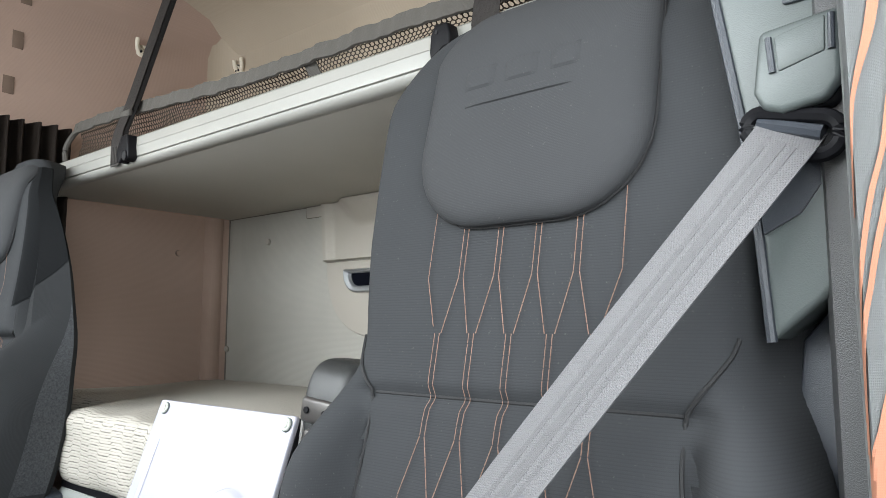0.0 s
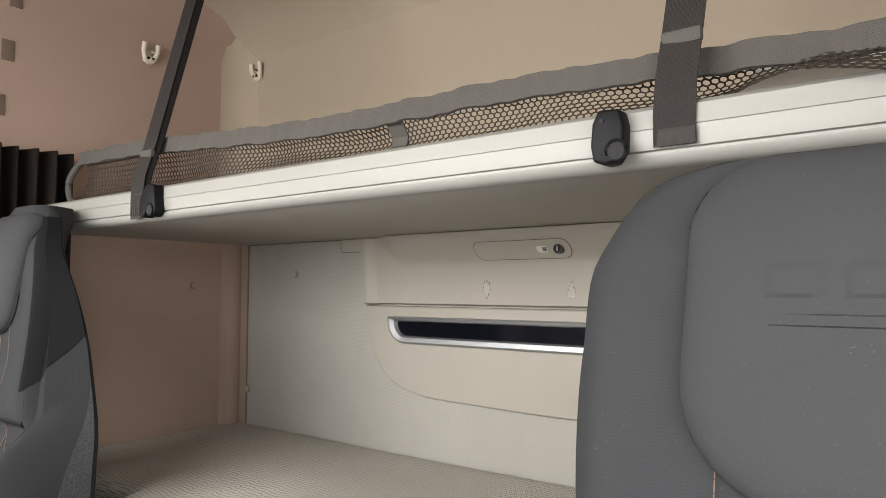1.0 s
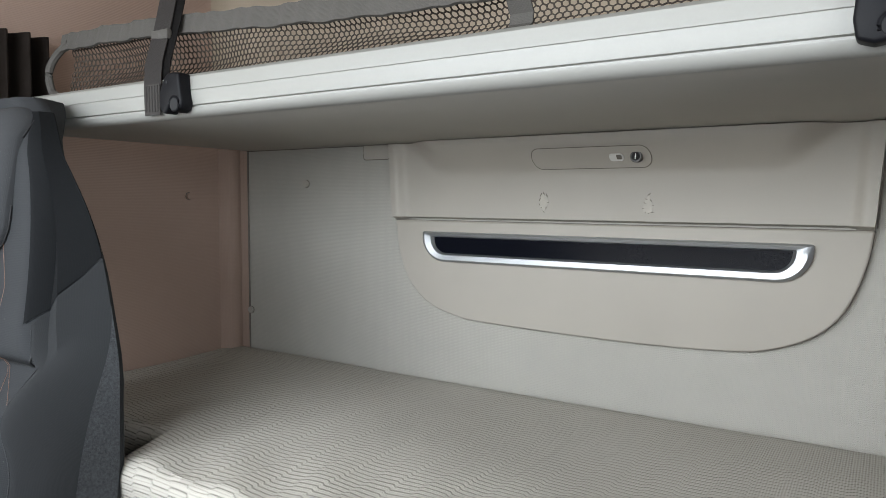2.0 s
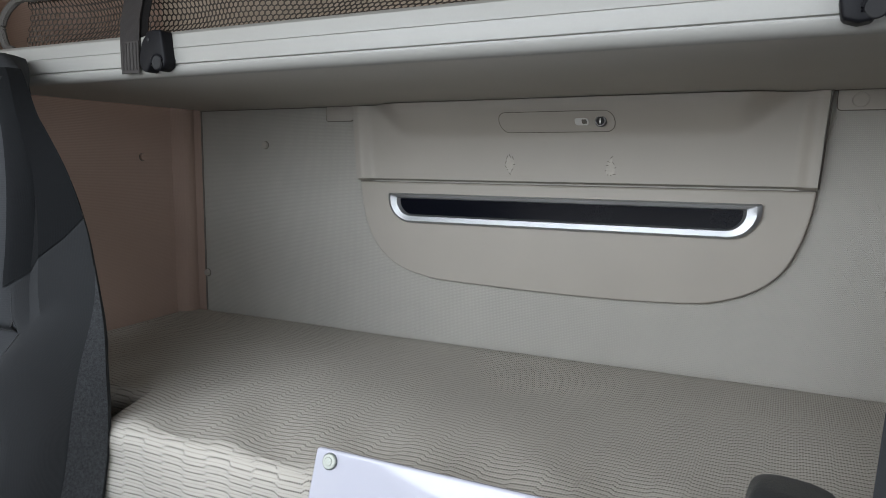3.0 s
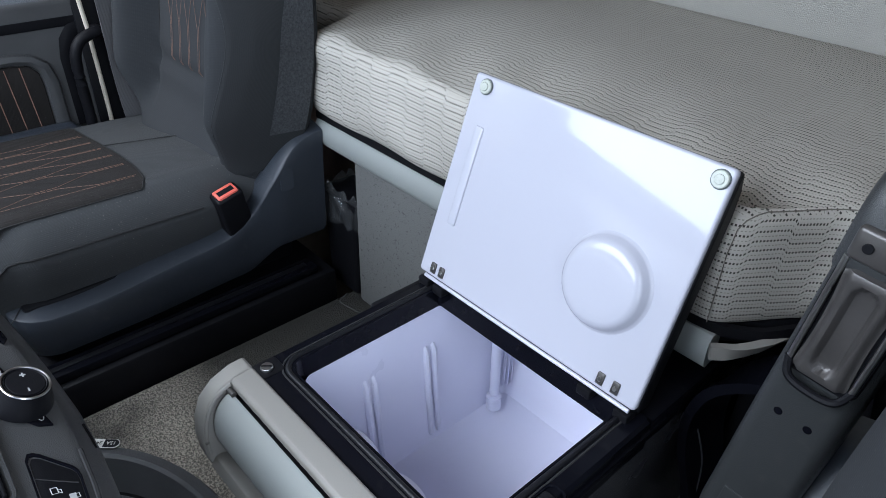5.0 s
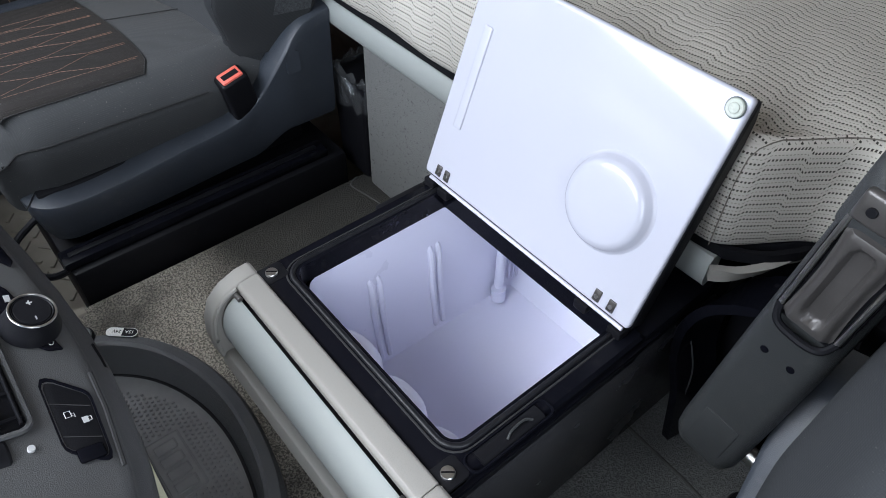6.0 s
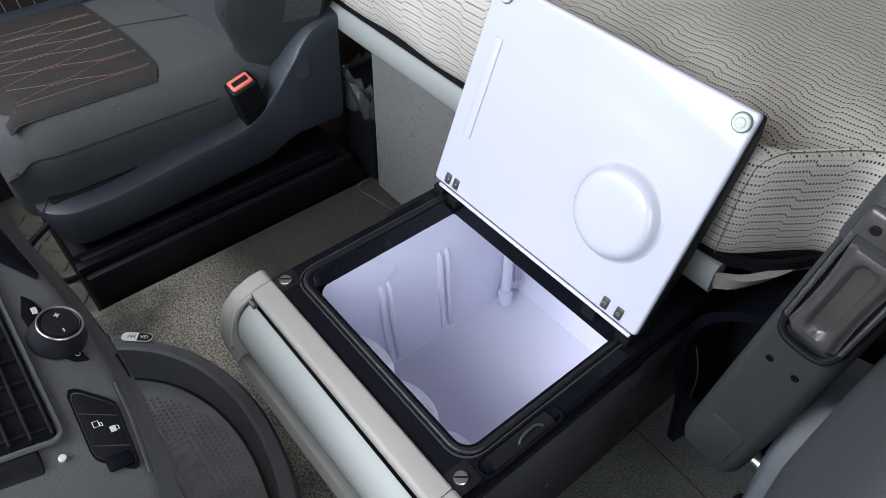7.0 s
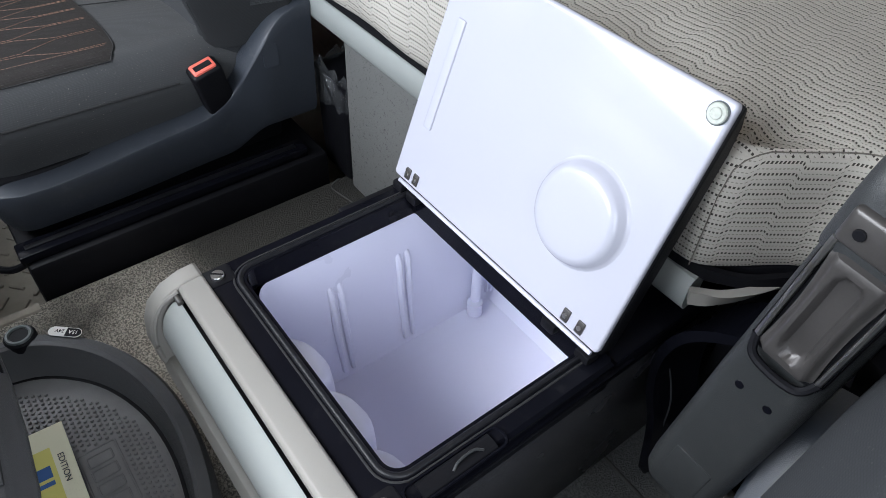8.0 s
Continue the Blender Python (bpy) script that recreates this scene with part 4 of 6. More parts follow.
def fridge():
    f = thing("fridge_drawer", (0.14, -1.0, 0.15), "black pull-out fridge drawer with open white lid and silver handle", "fridge")
    opening = rrect(-0.034, -1.186, 0.304, -0.914, (0.020, 0.020, 0.004, 0.004), 6)
    outer = rrect(FX0, -1.236, FX1, -0.895, 0.006, 6)
    part("top_frame", frame_ring(outer, opening, FZ, FZ, FZ - 0.05), M_GLOSS, f)
    g_out = rrect(-0.042, -1.194, 0.312, -0.908, (0.027, 0.027, 0.006, 0.006), 6)
    part("gasket_groove", tube([(x, y, FZ - 0.0002) for x, y in rrect(-0.049, -1.201, 0.319, -0.901, (0.033, 0.033, 0.006, 0.006), 6)], 0.0016, 6, closed=True), M_PIPING, f)
    part("gasket", tube([(x, y, FZ - 0.0005) for x, y in g_out], 0.0042, 10, closed=True), M_GASKET, f, "black rubber lid gasket")
    part("inner_band", loft([[(x, y, FZ - 0.002) for x, y in opening], [(x + (0.135 - x) * 0.01, y + (-1.05 - y) * 0.01, FZ - 0.034) for x, y in opening]], None, False), M_GLOSS, f)
    # tub: reaches back under the rear deck, walls taper slightly, floor rounded
    tub = []
    for z, s, back in ((FZ - 0.034, 0.0, -0.912), (FZ - 0.040, 0.001, -0.76), (0.40, 0.004, -0.735), (0.30, 0.010, -0.735), (0.200, 0.016, -0.735), (0.180, 0.024, -0.74), (0.174, 0.050, -0.75)):
        q = rrect(-0.034 + s, -1.178 + s, 0.304 - s, back - s, (0.030, 0.030, 0.012, 0.012), 6)
        tub.append([(x, y, z) for x, y in q])
    bm = loft(tub, None, False)
    bm.faces.new([v for v in bm.verts if abs(v.co.z - 0.174) < 1e-5])
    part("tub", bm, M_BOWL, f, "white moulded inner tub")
    for y in (-1.060, -0.940):
        for o in (-0.008, 0.008):
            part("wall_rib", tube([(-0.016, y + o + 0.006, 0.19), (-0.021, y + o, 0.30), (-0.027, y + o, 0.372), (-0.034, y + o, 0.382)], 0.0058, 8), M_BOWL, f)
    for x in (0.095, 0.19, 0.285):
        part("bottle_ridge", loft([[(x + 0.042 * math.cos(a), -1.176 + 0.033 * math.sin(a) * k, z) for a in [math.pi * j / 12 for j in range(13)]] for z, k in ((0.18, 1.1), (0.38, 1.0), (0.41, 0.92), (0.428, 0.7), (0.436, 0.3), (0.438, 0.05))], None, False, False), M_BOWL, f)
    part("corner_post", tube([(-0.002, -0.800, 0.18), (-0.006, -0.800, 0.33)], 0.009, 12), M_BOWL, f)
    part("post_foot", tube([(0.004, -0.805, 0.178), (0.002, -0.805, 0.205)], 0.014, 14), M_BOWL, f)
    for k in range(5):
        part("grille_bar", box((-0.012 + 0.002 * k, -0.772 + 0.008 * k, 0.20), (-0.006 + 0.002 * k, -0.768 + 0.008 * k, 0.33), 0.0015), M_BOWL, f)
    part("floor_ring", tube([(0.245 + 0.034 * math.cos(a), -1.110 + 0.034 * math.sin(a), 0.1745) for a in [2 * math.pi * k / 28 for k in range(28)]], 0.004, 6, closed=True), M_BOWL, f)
    # carcass
    part("side_panel", box((0.320, -1.236, 0.163), (0.338, -0.56, FZ - 0.030), 0.004), M_SIDEPANEL, f)
    part("side_panel", box((-0.060, -1.236, 0.163), (-0.045, -0.56, FZ - 0.030), 0.004), M_GLOSS, f)
    part("bottom_panel", box((-0.055, -1.235, 0.155), (0.335, -0.56, 0.172), 0.004), M_BLACK, f)
    part("rear_deck", box((FX0, -0.893, FZ - 0.045), (FX1, -0.56, FZ - 0.006), 0.005), M_GLOSS, f)
    part("hinge_bar", box((-0.050, -0.906, FZ - 0.002), (0.325, -0.893, FZ + 0.016), 0.003), M_BLACK, f)
    part("ledge", box((-0.074, -1.02, FZ - 0.022), (-0.064, -0.90, FZ - 0.002), 0.003), M_BLACK, f)
    part("side_ledge", box((FX1 - 0.004, -1.23, FZ - 0.03), (FX1 + 0.004, -0.86, FZ - 0.018), 0.002), M_GLOSS, f)
    part("latch_pocket", tube([(0.334, -1.175, FZ + 0.001), (0.334, -1.08, FZ + 0.001)], 0.010, 10, flat=0.35), M_BLACK, f)
    part("latch_pocket_rim", tube([(x, y, FZ + 0.001) for x, y in rrect(0.322, -1.19, 0.346, -1.065, 0.009, 4)], 0.002, 6, closed=True), M_GLOSS, f)
    part("latch_clip", tube(curve_through([(0.338, -1.135, FZ + 0.004), (0.334, -1.125, FZ + 0.007), (0.333, -1.105, FZ + 0.007), (0.338, -1.095, FZ + 0.004)], 5), 0.0016, 8), M_ARM, f, "dark latch clip")
    for x in (-0.046, 0.326):
        s = part("screw", cylinder((x, -1.212, FZ), (x, -1.212, FZ + 0.005), 0.0085, 18), M_STEEL, f, "slotted steel screw")
        part("slot", box((-0.0075, -0.001, 0), (0.0075, 0.001, 0.0008), m=Matrix.Translation((x, -1.212, FZ + 0.0048)) @ Matrix.Rotation(0.9, 4, "Z")), M_BLACK, s)
        part("corner_boss", prism(rrect(x - 0.016, -1.232, x + 0.016, -1.192, 0.006), "z", FZ - 0.01, FZ + 0.0012, 0.001), M_BLACK, f)
    # silver front with roller handle
    strip = [(-1.227, 0.488), (-1.230, 0.4905), (-1.256, 0.4885), (-1.2605, 0.484), (-1.2605, 0.474), (-1.246, 0.470), (-1.240, 0.38), (-1.262, 0.358), (-1.292, 0.373), (-1.300, 0.372), (-1.308, 0.360), (-1.302, 0.345), (-1.262, 0.315), (-1.240, 0.17), (-1.216, 0.17)]
    part("front_panel", prism(strip, "x", -0.054, 0.330, 0.0015), M_SILVER, f, "silver painted drawer front")
    ch = [(-1.227, 0.488), (-1.230, 0.4905), (-1.250, 0.4895), (-1.276, 0.480), (-1.296, 0.462), (-1.307, 0.435), (-1.311, 0.405), (-1.309, 0.375), (-1.302, 0.345), (-1.262, 0.315), (-1.240, 0.17), (-1.216, 0.17)]
    for x0, x1 in ((-0.082, -0.054), (0.330, 0.358)):
        part("end_cheek", prism(ch, "x", x0, x1, 0.004, 3), M_SILVER, f)
    roll = []
    for x in (-0.050, -0.046, 0.322, 0.326):
        e = 0.95 if x in (-0.050, 0.326) else 1.0
        roll.append([(x, -1.262 + 0.034 * e * math.cos(a), 0.423 + 0.052 * e * math.sin(a)) for a in [radians(95 + 145 * k / 22) for k in range(23)]] + [(x, -1.252, 0.385)])
    part("handle_bar", loft(roll), M_SILVER_GREEN, f, "pale silver roller handle")
    part("handle_gap", box((-0.054, -1.264, 0.40), (0.330, -1.244, 0.466), 0.002), M_BLACK, f)
    for x in (-0.052, 0.328):
        sg = 1 if x < 0 else -1
        part("handle_spring", cylinder((x, -1.266, 0.477), (x + sg * 0.016, -1.266, 0.477), 0.004, 12), M_GUNMETAL, f)
        part("cheek_rim", tube(curve_through([(x, -1.262, 0.483), (x, -1.285, 0.472), (x, -1.300, 0.445), (x, -1.3065, 0.41), (x, -1.305, 0.38)], 5), 0.003, 6), M_SILVER, f)
    # open lid, leaning back against the mattress
    lean = Matrix.Translation((0.1325, -0.918, 0.498)) @ Matrix.Rotation(-radians(19.8), 4, "X")
    def lp(name, bm, mat, label="", smooth=True):
        bm.transform(lean)
        return part(name, bm, mat, lid, label, smooth)
    shell = prism([(0.004, 0.0), (0.030, 0.0), (0.030, 0.262), (0.024, 0.292), (0.012, 0.313), (0.004, 0.315)], "x", -0.208, 0.197, 0.003)
    shell.transform(lean)
    lid = part("lid", shell, M_BLACK, f, "open lid with black outer shell")
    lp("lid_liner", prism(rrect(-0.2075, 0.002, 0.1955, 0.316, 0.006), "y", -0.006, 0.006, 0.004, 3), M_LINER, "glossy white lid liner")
    # round bowl bulge
    bowl = []
    c = (0.098, 0.131)
    for r, y in ((0.067, -0.0055), (0.063, -0.0068), (0.0605, -0.010), (0.0575, -0.017), (0.0535, -0.0215), (0.047, -0.0238), (0.036, -0.0246), (0.020, -0.0250), (0.004, -0.0251)):
        bowl.append([(c[0] + r * math.cos(a), y, c[1] + r * math.sin(a)) for a in [2 * math.pi * k / 40 for k in range(40)]])
    lp("round_boss", loft(bowl, None, True), M_LINER, "round raised boss")
    ridge = prism(rrect(-0.179, 0.092, -0.163, 0.245, 0.003, 3), "y", -0.0088, -0.004, 0.0025, 2)
    lp("ridge", ridge, M_LINER)
    for x in (-0.181, 0.181):
        lp("magnet", cylinder((x, -0.011, 0.300), (x, -0.004, 0.300), 0.0105, 20), M_CATCH, "clear round lid catch")
        lp("magnet_ring", tube([(x + 0.0108 * math.cos(a), -0.0075, 0.300 + 0.0108 * math.sin(a)) for a in [2 * math.pi * k / 20 for k in range(20)]], 0.0011, 6, closed=True), M_GREYPLASTIC)
        lp("magnet_core", cylinder((x, -0.0125, 0.300), (x, -0.010, 0.300), 0.006, 14), M_CATCH)
    for x in (-0.178, -0.160, 0.140, 0.163):
        lp("hinge_plate", box((x - 0.0055, -0.0085, 0.008), (x + 0.0055, -0.005, 0.025), 0.0015), M_GUNMETAL, "dark metal hinge plate")
        lp("hinge_screw", cylinder((x, -0.0100, 0.016), (x, -0.008, 0.016), 0.0032, 10), M_STEEL)
    lp("hinge_rod", tube([(-0.19, -0.007, 0.0), (0.19, -0.007, 0.0)], 0.003, 8), M_LINER)
    for x in (-0.190, -0.158, 0.125, 0.182):
        part("hinge_block", box((0.1325 + x - 0.011, -0.930, FZ - 0.004), (0.1325 + x + 0.011, -0.908, FZ + 0.012), 0.003), M_BLACK, f)
    return f


fridge()


# ---- seats ----
def through_points(pts, z):
    """Smooth value at z along (z, value) points."""
    k = max(0, min(len(pts) - 2, next((i for i in range(len(pts) - 1) if z <= pts[i + 1][0]), len(pts) - 2)))
    (a, u), (b, v) = pts[k], pts[k + 1]
    slope = lambda i: (pts[min(i + 1, len(pts) - 1)][1] - pts[max(i - 1, 0)][1]) / (pts[min(i + 1, len(pts) - 1)][0] - pts[max(i - 1, 0)][0])
    s, h = max(0.0, min(1.0, (z - a) / (b - a))), b - a
    return u * (1 + 2 * s) * (1 - s) ** 2 + slope(k) * h * s * (1 - s) ** 2 + v * s * s * (3 - 2 * s) + slope(k + 1) * h * s * s * (s - 1)


class Seat:
    """Air-sprung cab seat facing forward (towards -y). out: +1 when the door lies towards +x."""
    def __init__(self, cx, out, dy, dz, slope):
        self.cx, self.out, self.dy, self.dz, self.slope = cx, out, dy, dz, slope
        # heights of the seams over and under the backrest's insert
        self.seam_top, self.seam_low = (0.850, 0.558) if out < 0 else (0.866, 0.583)

    def inset(self, z):
        """The passenger's backrest sits nearer to the gangway than its cushion."""
        return 0.034 * smooth_step(1.14, 0.96, z) if self.out < 0 else 0.0

    def p(self, dx, y, z):
        return Vector((self.cx + self.inset(z) + self.out * dx, y + self.dy, z + self.dz))

    def base(self, z):
        """Plane of the backrest's front; slope: recline of its upper part."""
        return -0.9954 + (self.slope if z > 0.86 else 0.21) * (z - 0.86) + 0.030 * smooth_step(1.20, 1.32, z)

    def half(self, z):
        """Half width of the backrest's front: waisted under the shoulders, wide at the bolsters."""
        if self.out > 0:
            pts = [(0.34, 0.235), (0.45, 0.262), (0.60, 0.284), (0.69, 0.281), (0.74, 0.274), (0.80, 0.256), (0.86, 0.232), (0.91, 0.214), (0.97, 0.222), (1.035, 0.231), (1.13, 0.233), (1.20, 0.229), (1.232, 0.217), (1.264, 0.201), (1.28, 0.187), (1.294, 0.162), (1.302, 0.12)]
        else:
            pts = [(0.34, 0.235), (0.45, 0.262), (0.60, 0.292), (0.69, 0.300), (0.75, 0.288), (0.81, 0.258), (0.87, 0.228), (0.92, 0.218), (1.0, 0.222), (1.08, 0.222), (1.14, 0.212), (1.20, 0.190), (1.25, 0.155), (1.29, 0.115), (1.322, 0.07)]
        return through_points(pts, z) - self.inset(z)

    def rear(self, z):
        """Half width of the backrest at its rear edge: the sides flare backwards."""
        if self.out > 0:
            pts = [(0.34, 0.25), (0.60, 0.284), (0.70, 0.282), (0.80, 0.266), (0.88, 0.260), (1.0, 0.254), (1.09, 0.248), (1.15, 0.239), (1.19, 0.229), (1.25, 0.208), (1.28, 0.188), (1.302, 0.12)]
        else:
            pts = [(0.34, 0.26), (0.52, 0.308), (0.62, 0.314), (0.70, 0.312), (0.80, 0.297), (0.92, 0.290), (1.02, 0.284), (1.10, 0.264), (1.16, 0.232), (1.22, 0.190), (1.27, 0.140), (1.30, 0.105), (1.322, 0.07)]
        return through_points(pts, z) - self.inset(z)

    def depth(self, z):
        """Thickness of the backrest at its sides: a wedge, thin at the top."""
        pts = [(0.34, 0.165), (0.62, 0.160), (0.72, 0.150), (0.82, 0.140), (0.90, 0.122), (1.0, 0.098), (1.1, 0.072), (1.2, 0.050), (1.31, 0.040)]
        for (a, u), (b, v) in zip(pts, pts[1:]):
            if z <= b:
                return u + (v - u) * max(0.0, z - a) / (b - a)
        return pts[-1][1]

    def front(self, dx, z):
        """y of the front of the backrest."""
        w = self.half(z)
        base = self.base(z)
        q = min(1.0, abs(dx) / w)
        y = base + 0.004 * q ** 2 + min(0.032, 0.40 * self.depth(z)) * max(0.0, (abs(dx) - w + 0.036) / 0.036) ** 2.2
        bol = smooth_step(0.90, 0.78, z) * smooth_step(0.42, 0.56, z)
        y -= 0.050 * bol * math.exp(-((abs(dx) - 0.222) / 0.036) ** 2)
        y += 0.018 * smooth_step(0.87, 0.82, z) * smooth_step(0.42, 0.56, z) * math.exp(-((abs(dx) - 0.176) / 0.011) ** 2)
        if self.out < 0:
            y += 0.034 * smooth_step(0.88, 0.83, z) * smooth_step(0.40, 0.50, z) * smooth_step(0.208, 0.166, abs(dx))
        y += 0.012 * math.exp(-((z - self.seam_low) / 0.010) ** 2) * smooth_step(0.185, 0.15, abs(dx))
        y -= 0.010 * math.exp(-((z - 0.72) / 0.10) ** 2) * (1 - q)
        y += 0.008 * math.exp(-((z - self.seam_top) / 0.008) ** 2) * smooth_step(0.205, 0.18, abs(dx))
        return y

    def back_ring(self, z, w, t, n=64):
        """Closed outline of the backrest at one height: shaped front, flat sides, rounded rear."""
        base = self.base(z)
        h = self.half(z)
        pts = []
        for k in range(n + 1):
            dx = -w + 2 * w * k / n
            pts.append(self.p(dx, self.front(dx * h / w, z), z))
        e = self.depth(z)
        mid = max(e + 0.01, 0.095)
        r = max(self.rear(z), w * 0.98)
        o = r if self.out > 0 else w * 0.92
        for dx, y in ((0.35 * w + 0.65 * o, 0.62 * e), (o, 0.90 * e), (0.965 * o, e), (0.82 * o, e + 0.4 * (mid - e)), (0.5 * o, mid), (0.0, mid + 0.004)):
            pts.append(self.p(dx, base + y, z))
        for dx, y in ((0.5 * r, mid), (0.82 * r, e + 0.4 * (mid - e)), (0.965 * r, e), (r, 0.90 * e), (0.35 * w + 0.65 * r, 0.62 * e)):
            pts.append(self.p(-dx, base + y, z))
        return pts


def cushion_z(q, s):
    """Height of the seat cushion over its rim; q: 0 rear to 1 front, s: -1 to 1 across."""
    z = 0.492 + 0.014 * q - 0.030 * smooth_step(0.90, 1.0, q) ** 2
    z += 0.012 * math.exp(-((abs(s) - 0.84) / 0.13) ** 2)
    z -= 0.055 * (max(0.0, abs(s) - 0.78) / 0.22) ** 2.4
    return z


def build_seat(name, cx, out, dy, dyb, dz, label, cz, slope, buckle=True):
    S = Seat(cx, out, dyb, dz, slope)
    t = thing(name, (cx, -1.1 + dy, 0.0), label, "seat", "cab seats")
    # backrest shell and cloth
    rings = []
    top = 1.300 if out > 0 else 1.320
    levels = [S.seam_top + d for d in (-0.016, -0.009, -0.004, 0.0, 0.004, 0.009, 0.016)] + [top - 0.0035 * k for k in range(1, 9)] + [top]
    z = 0.355
    while z < top - 0.03:
        if abs(z - S.seam_top) > 0.020:
            levels.append(z)
        z += 0.014
    for z in sorted(levels):
        rings.append(S.back_ring(z, S.half(z), 0))
    part("backrest", loft(rings), M_SEAT_BACK, t, "charcoal cloth backrest")
    # passenger's inner side: painted shade, near black above a slanting seam, dark on the bolster
    for sg in (-1,) if buckle else ():
        def side(bottom, top, start):
            cols = []
            stations = [(start + (1 - start) * k / 9, None) for k in range(10)] + [(0.3, 0.30), (0.65, 0.62), (1.0, 0.90), (0.98, 0.96), (0.965, 1.0)]
            for c, (f, g) in enumerate(stations):
                col = []
                k = 0.02 * c if c < 10 else (0.38, 0.62, 0.86, 0.95, 1.0)[c - 10]
                z0, z1 = bottom(k), top(k)
                for j in range(41):
                    zz = z0 + (z1 - z0) * j / 40
                    w, r, e = S.half(zz), S.rear(zz), S.depth(zz)
                    if g is None:
                        dx, y = w * f, S.front(w * f, zz) - 0.0016
                    else:
                        dx, y = (w + (r - w) * f if c < 13 else r * f), S.base(zz) + g * e
                    col.append(S.p(sg * (dx + (0.003 if c > 0 else 0.0)), y, zz))
                cols.append(col)
            return loft(cols, None, False, False)
        slant = lambda k: 0.925 + 0.13 * k
        part("side_cloth", side(lambda k: slant(k) + 0.001, lambda k: 1.29, 0.88), M_SEAT_SHADE, t, "upper side of the backrest, its shade painted near black")
        part("bolster_side", side(lambda k: 0.42, lambda k: slant(k) - 0.001, 0.93), M_SEAT_FLANK, t, "cloth side of the bolster, its shade painted darker")
        part("bolster_seam", tube([S.p(sg * (0.93 * S.half(zz)), S.front(0.93 * S.half(zz), zz) - 0.0016, zz) for zz in [0.45 + 0.0212 * k for k in range(23)]], 0.0011, 6), M_SEAT, t)
        # grained rear panel that tapers up along the side's rear edge
        cols = []
        for c in range(6):
            k = c / 5
            col = []
            for j in range(19):
                zz = 0.50 + 0.46 * j / 18
                w, r, e = S.half(zz), S.rear(zz), S.depth(zz)
                f = 0.90 - (0.90 - (0.46 + 0.44 * smooth_step(0.68, 0.96, zz))) * (1 - k)
                dx = w + (r - w) * (0.65 * min(f, 0.62) / 0.62 + 0.35 * max(0.0, f - 0.62) / 0.28)
                col.append(S.p(sg * (dx + 0.0048), S.base(zz) + f * e, zz))
            cols.append(col)
        part("rear_panel", loft(cols, None, False, False), M_SEAT_GRAIN, t, "grained charcoal panel behind the bolster")
    # headrest pad
    W, R = 0.134, 0.088
    pad = []
    for k in (1.0, 0.995, 0.985, 0.96, 0.92, 0.86, 0.76, 0.62, 0.45, 0.28, 0.12):
        q = rrect(-W * k, 1.165 - 0.13 * k, W * k, 1.165 + 0.135 * k, (R * k, R * k, R * 0.7 * k, R * 0.7 * k), 8)
        lift = -0.012 if k == 1.0 else 0.004 + 0.024 * (1 - k ** 7) ** 0.5
        pad.append([S.p(x, S.front(x, zz) - lift, zz) for x, zz in q])
    part("headrest", loft(pad), M_SEAT, t, "padded headrest with an embossed plain mark")
    hb = rrect(-W * 1.005, 1.035, W * 1.005, 1.302, (R, R, R * 0.7, R * 0.7), 6)
    part("headrest_piping", tube([S.p(x, S.front(x, min(zz, 1.30)) - 0.003, zz) for x, zz in hb if zz < 1.28], 0.0016, 6), M_PIPING, t)
    # embossed mark: plain low bars that follow the pad
    for a, b, z0, z1 in ((-0.070, -0.030, 1.183, 1.210), (-0.020, 0.022, 1.183, 1.210), (0.034, 0.068, 1.183, 1.210), (-0.070, 0.068, 1.164, 1.174)):
        rows = []
        for j in range(7):
            zz = z0 + (z1 - z0) * j / 6
            rows.append([S.p(x, S.front(x, zz) - (0.0302 if 0 < j < 6 and 0 < i < 8 else 0.0270), zz) for i, x in enumerate([a + (b - a) * i / 8 for i in range(9)])])
        part("emboss", loft(rows, None, False, False), M_SEAT, t)
    # seams
    def seam(pts, r=0.0019, material=M_PIPING, nm="seam", off=0.003):
        pts = [(max(-1, min(1, x / (0.95 * S.half(zz)))) * 0.95 * S.half(zz), zz) for x, zz in pts]
        part(nm, tube(curve_through([S.p(x, S.front(x, zz) - off, zz) for x, zz in pts], 3), r, 6), material, t)
    seam([(-0.166 + 0.0166 * k, S.seam_top) for k in range(21)], 0.0022, off=-0.0005)
    for sg in (-1, 1):
        seam([(sg * x, zz) for x, zz in ((0.206, S.seam_top + 0.060), (0.199, S.seam_top + 0.046), (0.188, S.seam_top + 0.028), (0.176, S.seam_top + 0.012), (0.168, S.seam_top - 0.004), (0.167, 0.82), (0.171, 0.78), (0.174, 0.72), (0.174, 0.64), (0.172, S.seam_low + 0.012))], 0.0020, off=0.0016)
    seam([(-0.135 + 0.0135 * k, S.seam_low) for k in range(21)], 0.002, off=-0.0005)
    # orange stitching: pairs that part into diamonds
    xs = tuple(0.003 + 0.0435 * k for k in (-2, -1, 0, 1, 2))
    def stitch(pts):
        dense = []
        for (x0, z0), (x1, z1) in zip(pts, pts[1:]):
            n = max(2, int(math.hypot(x1 - x0, z1 - z0) / 0.009))
            dense += [(x0 + (x1 - x0) * k / n, z0 + (z1 - z0) * k / n) for k in range(n)]
        bm = bmesh.new()
        for (x0, z0), (x1, z1) in zip(dense, dense[1:]):
            a, b = (x0, z0), (x0 + (x1 - x0) * 0.92, z0 + (z1 - z0) * 0.92)
            tube([S.p(x, S.front(x, zz) - 0.0030, zz) for x, zz in (a, b)], 0.00048, 4, bm)
        part("stitching", bm, M_STITCH, t, "orange double stitching")
    rows = [1.04, 0.985, 0.925, 0.868]
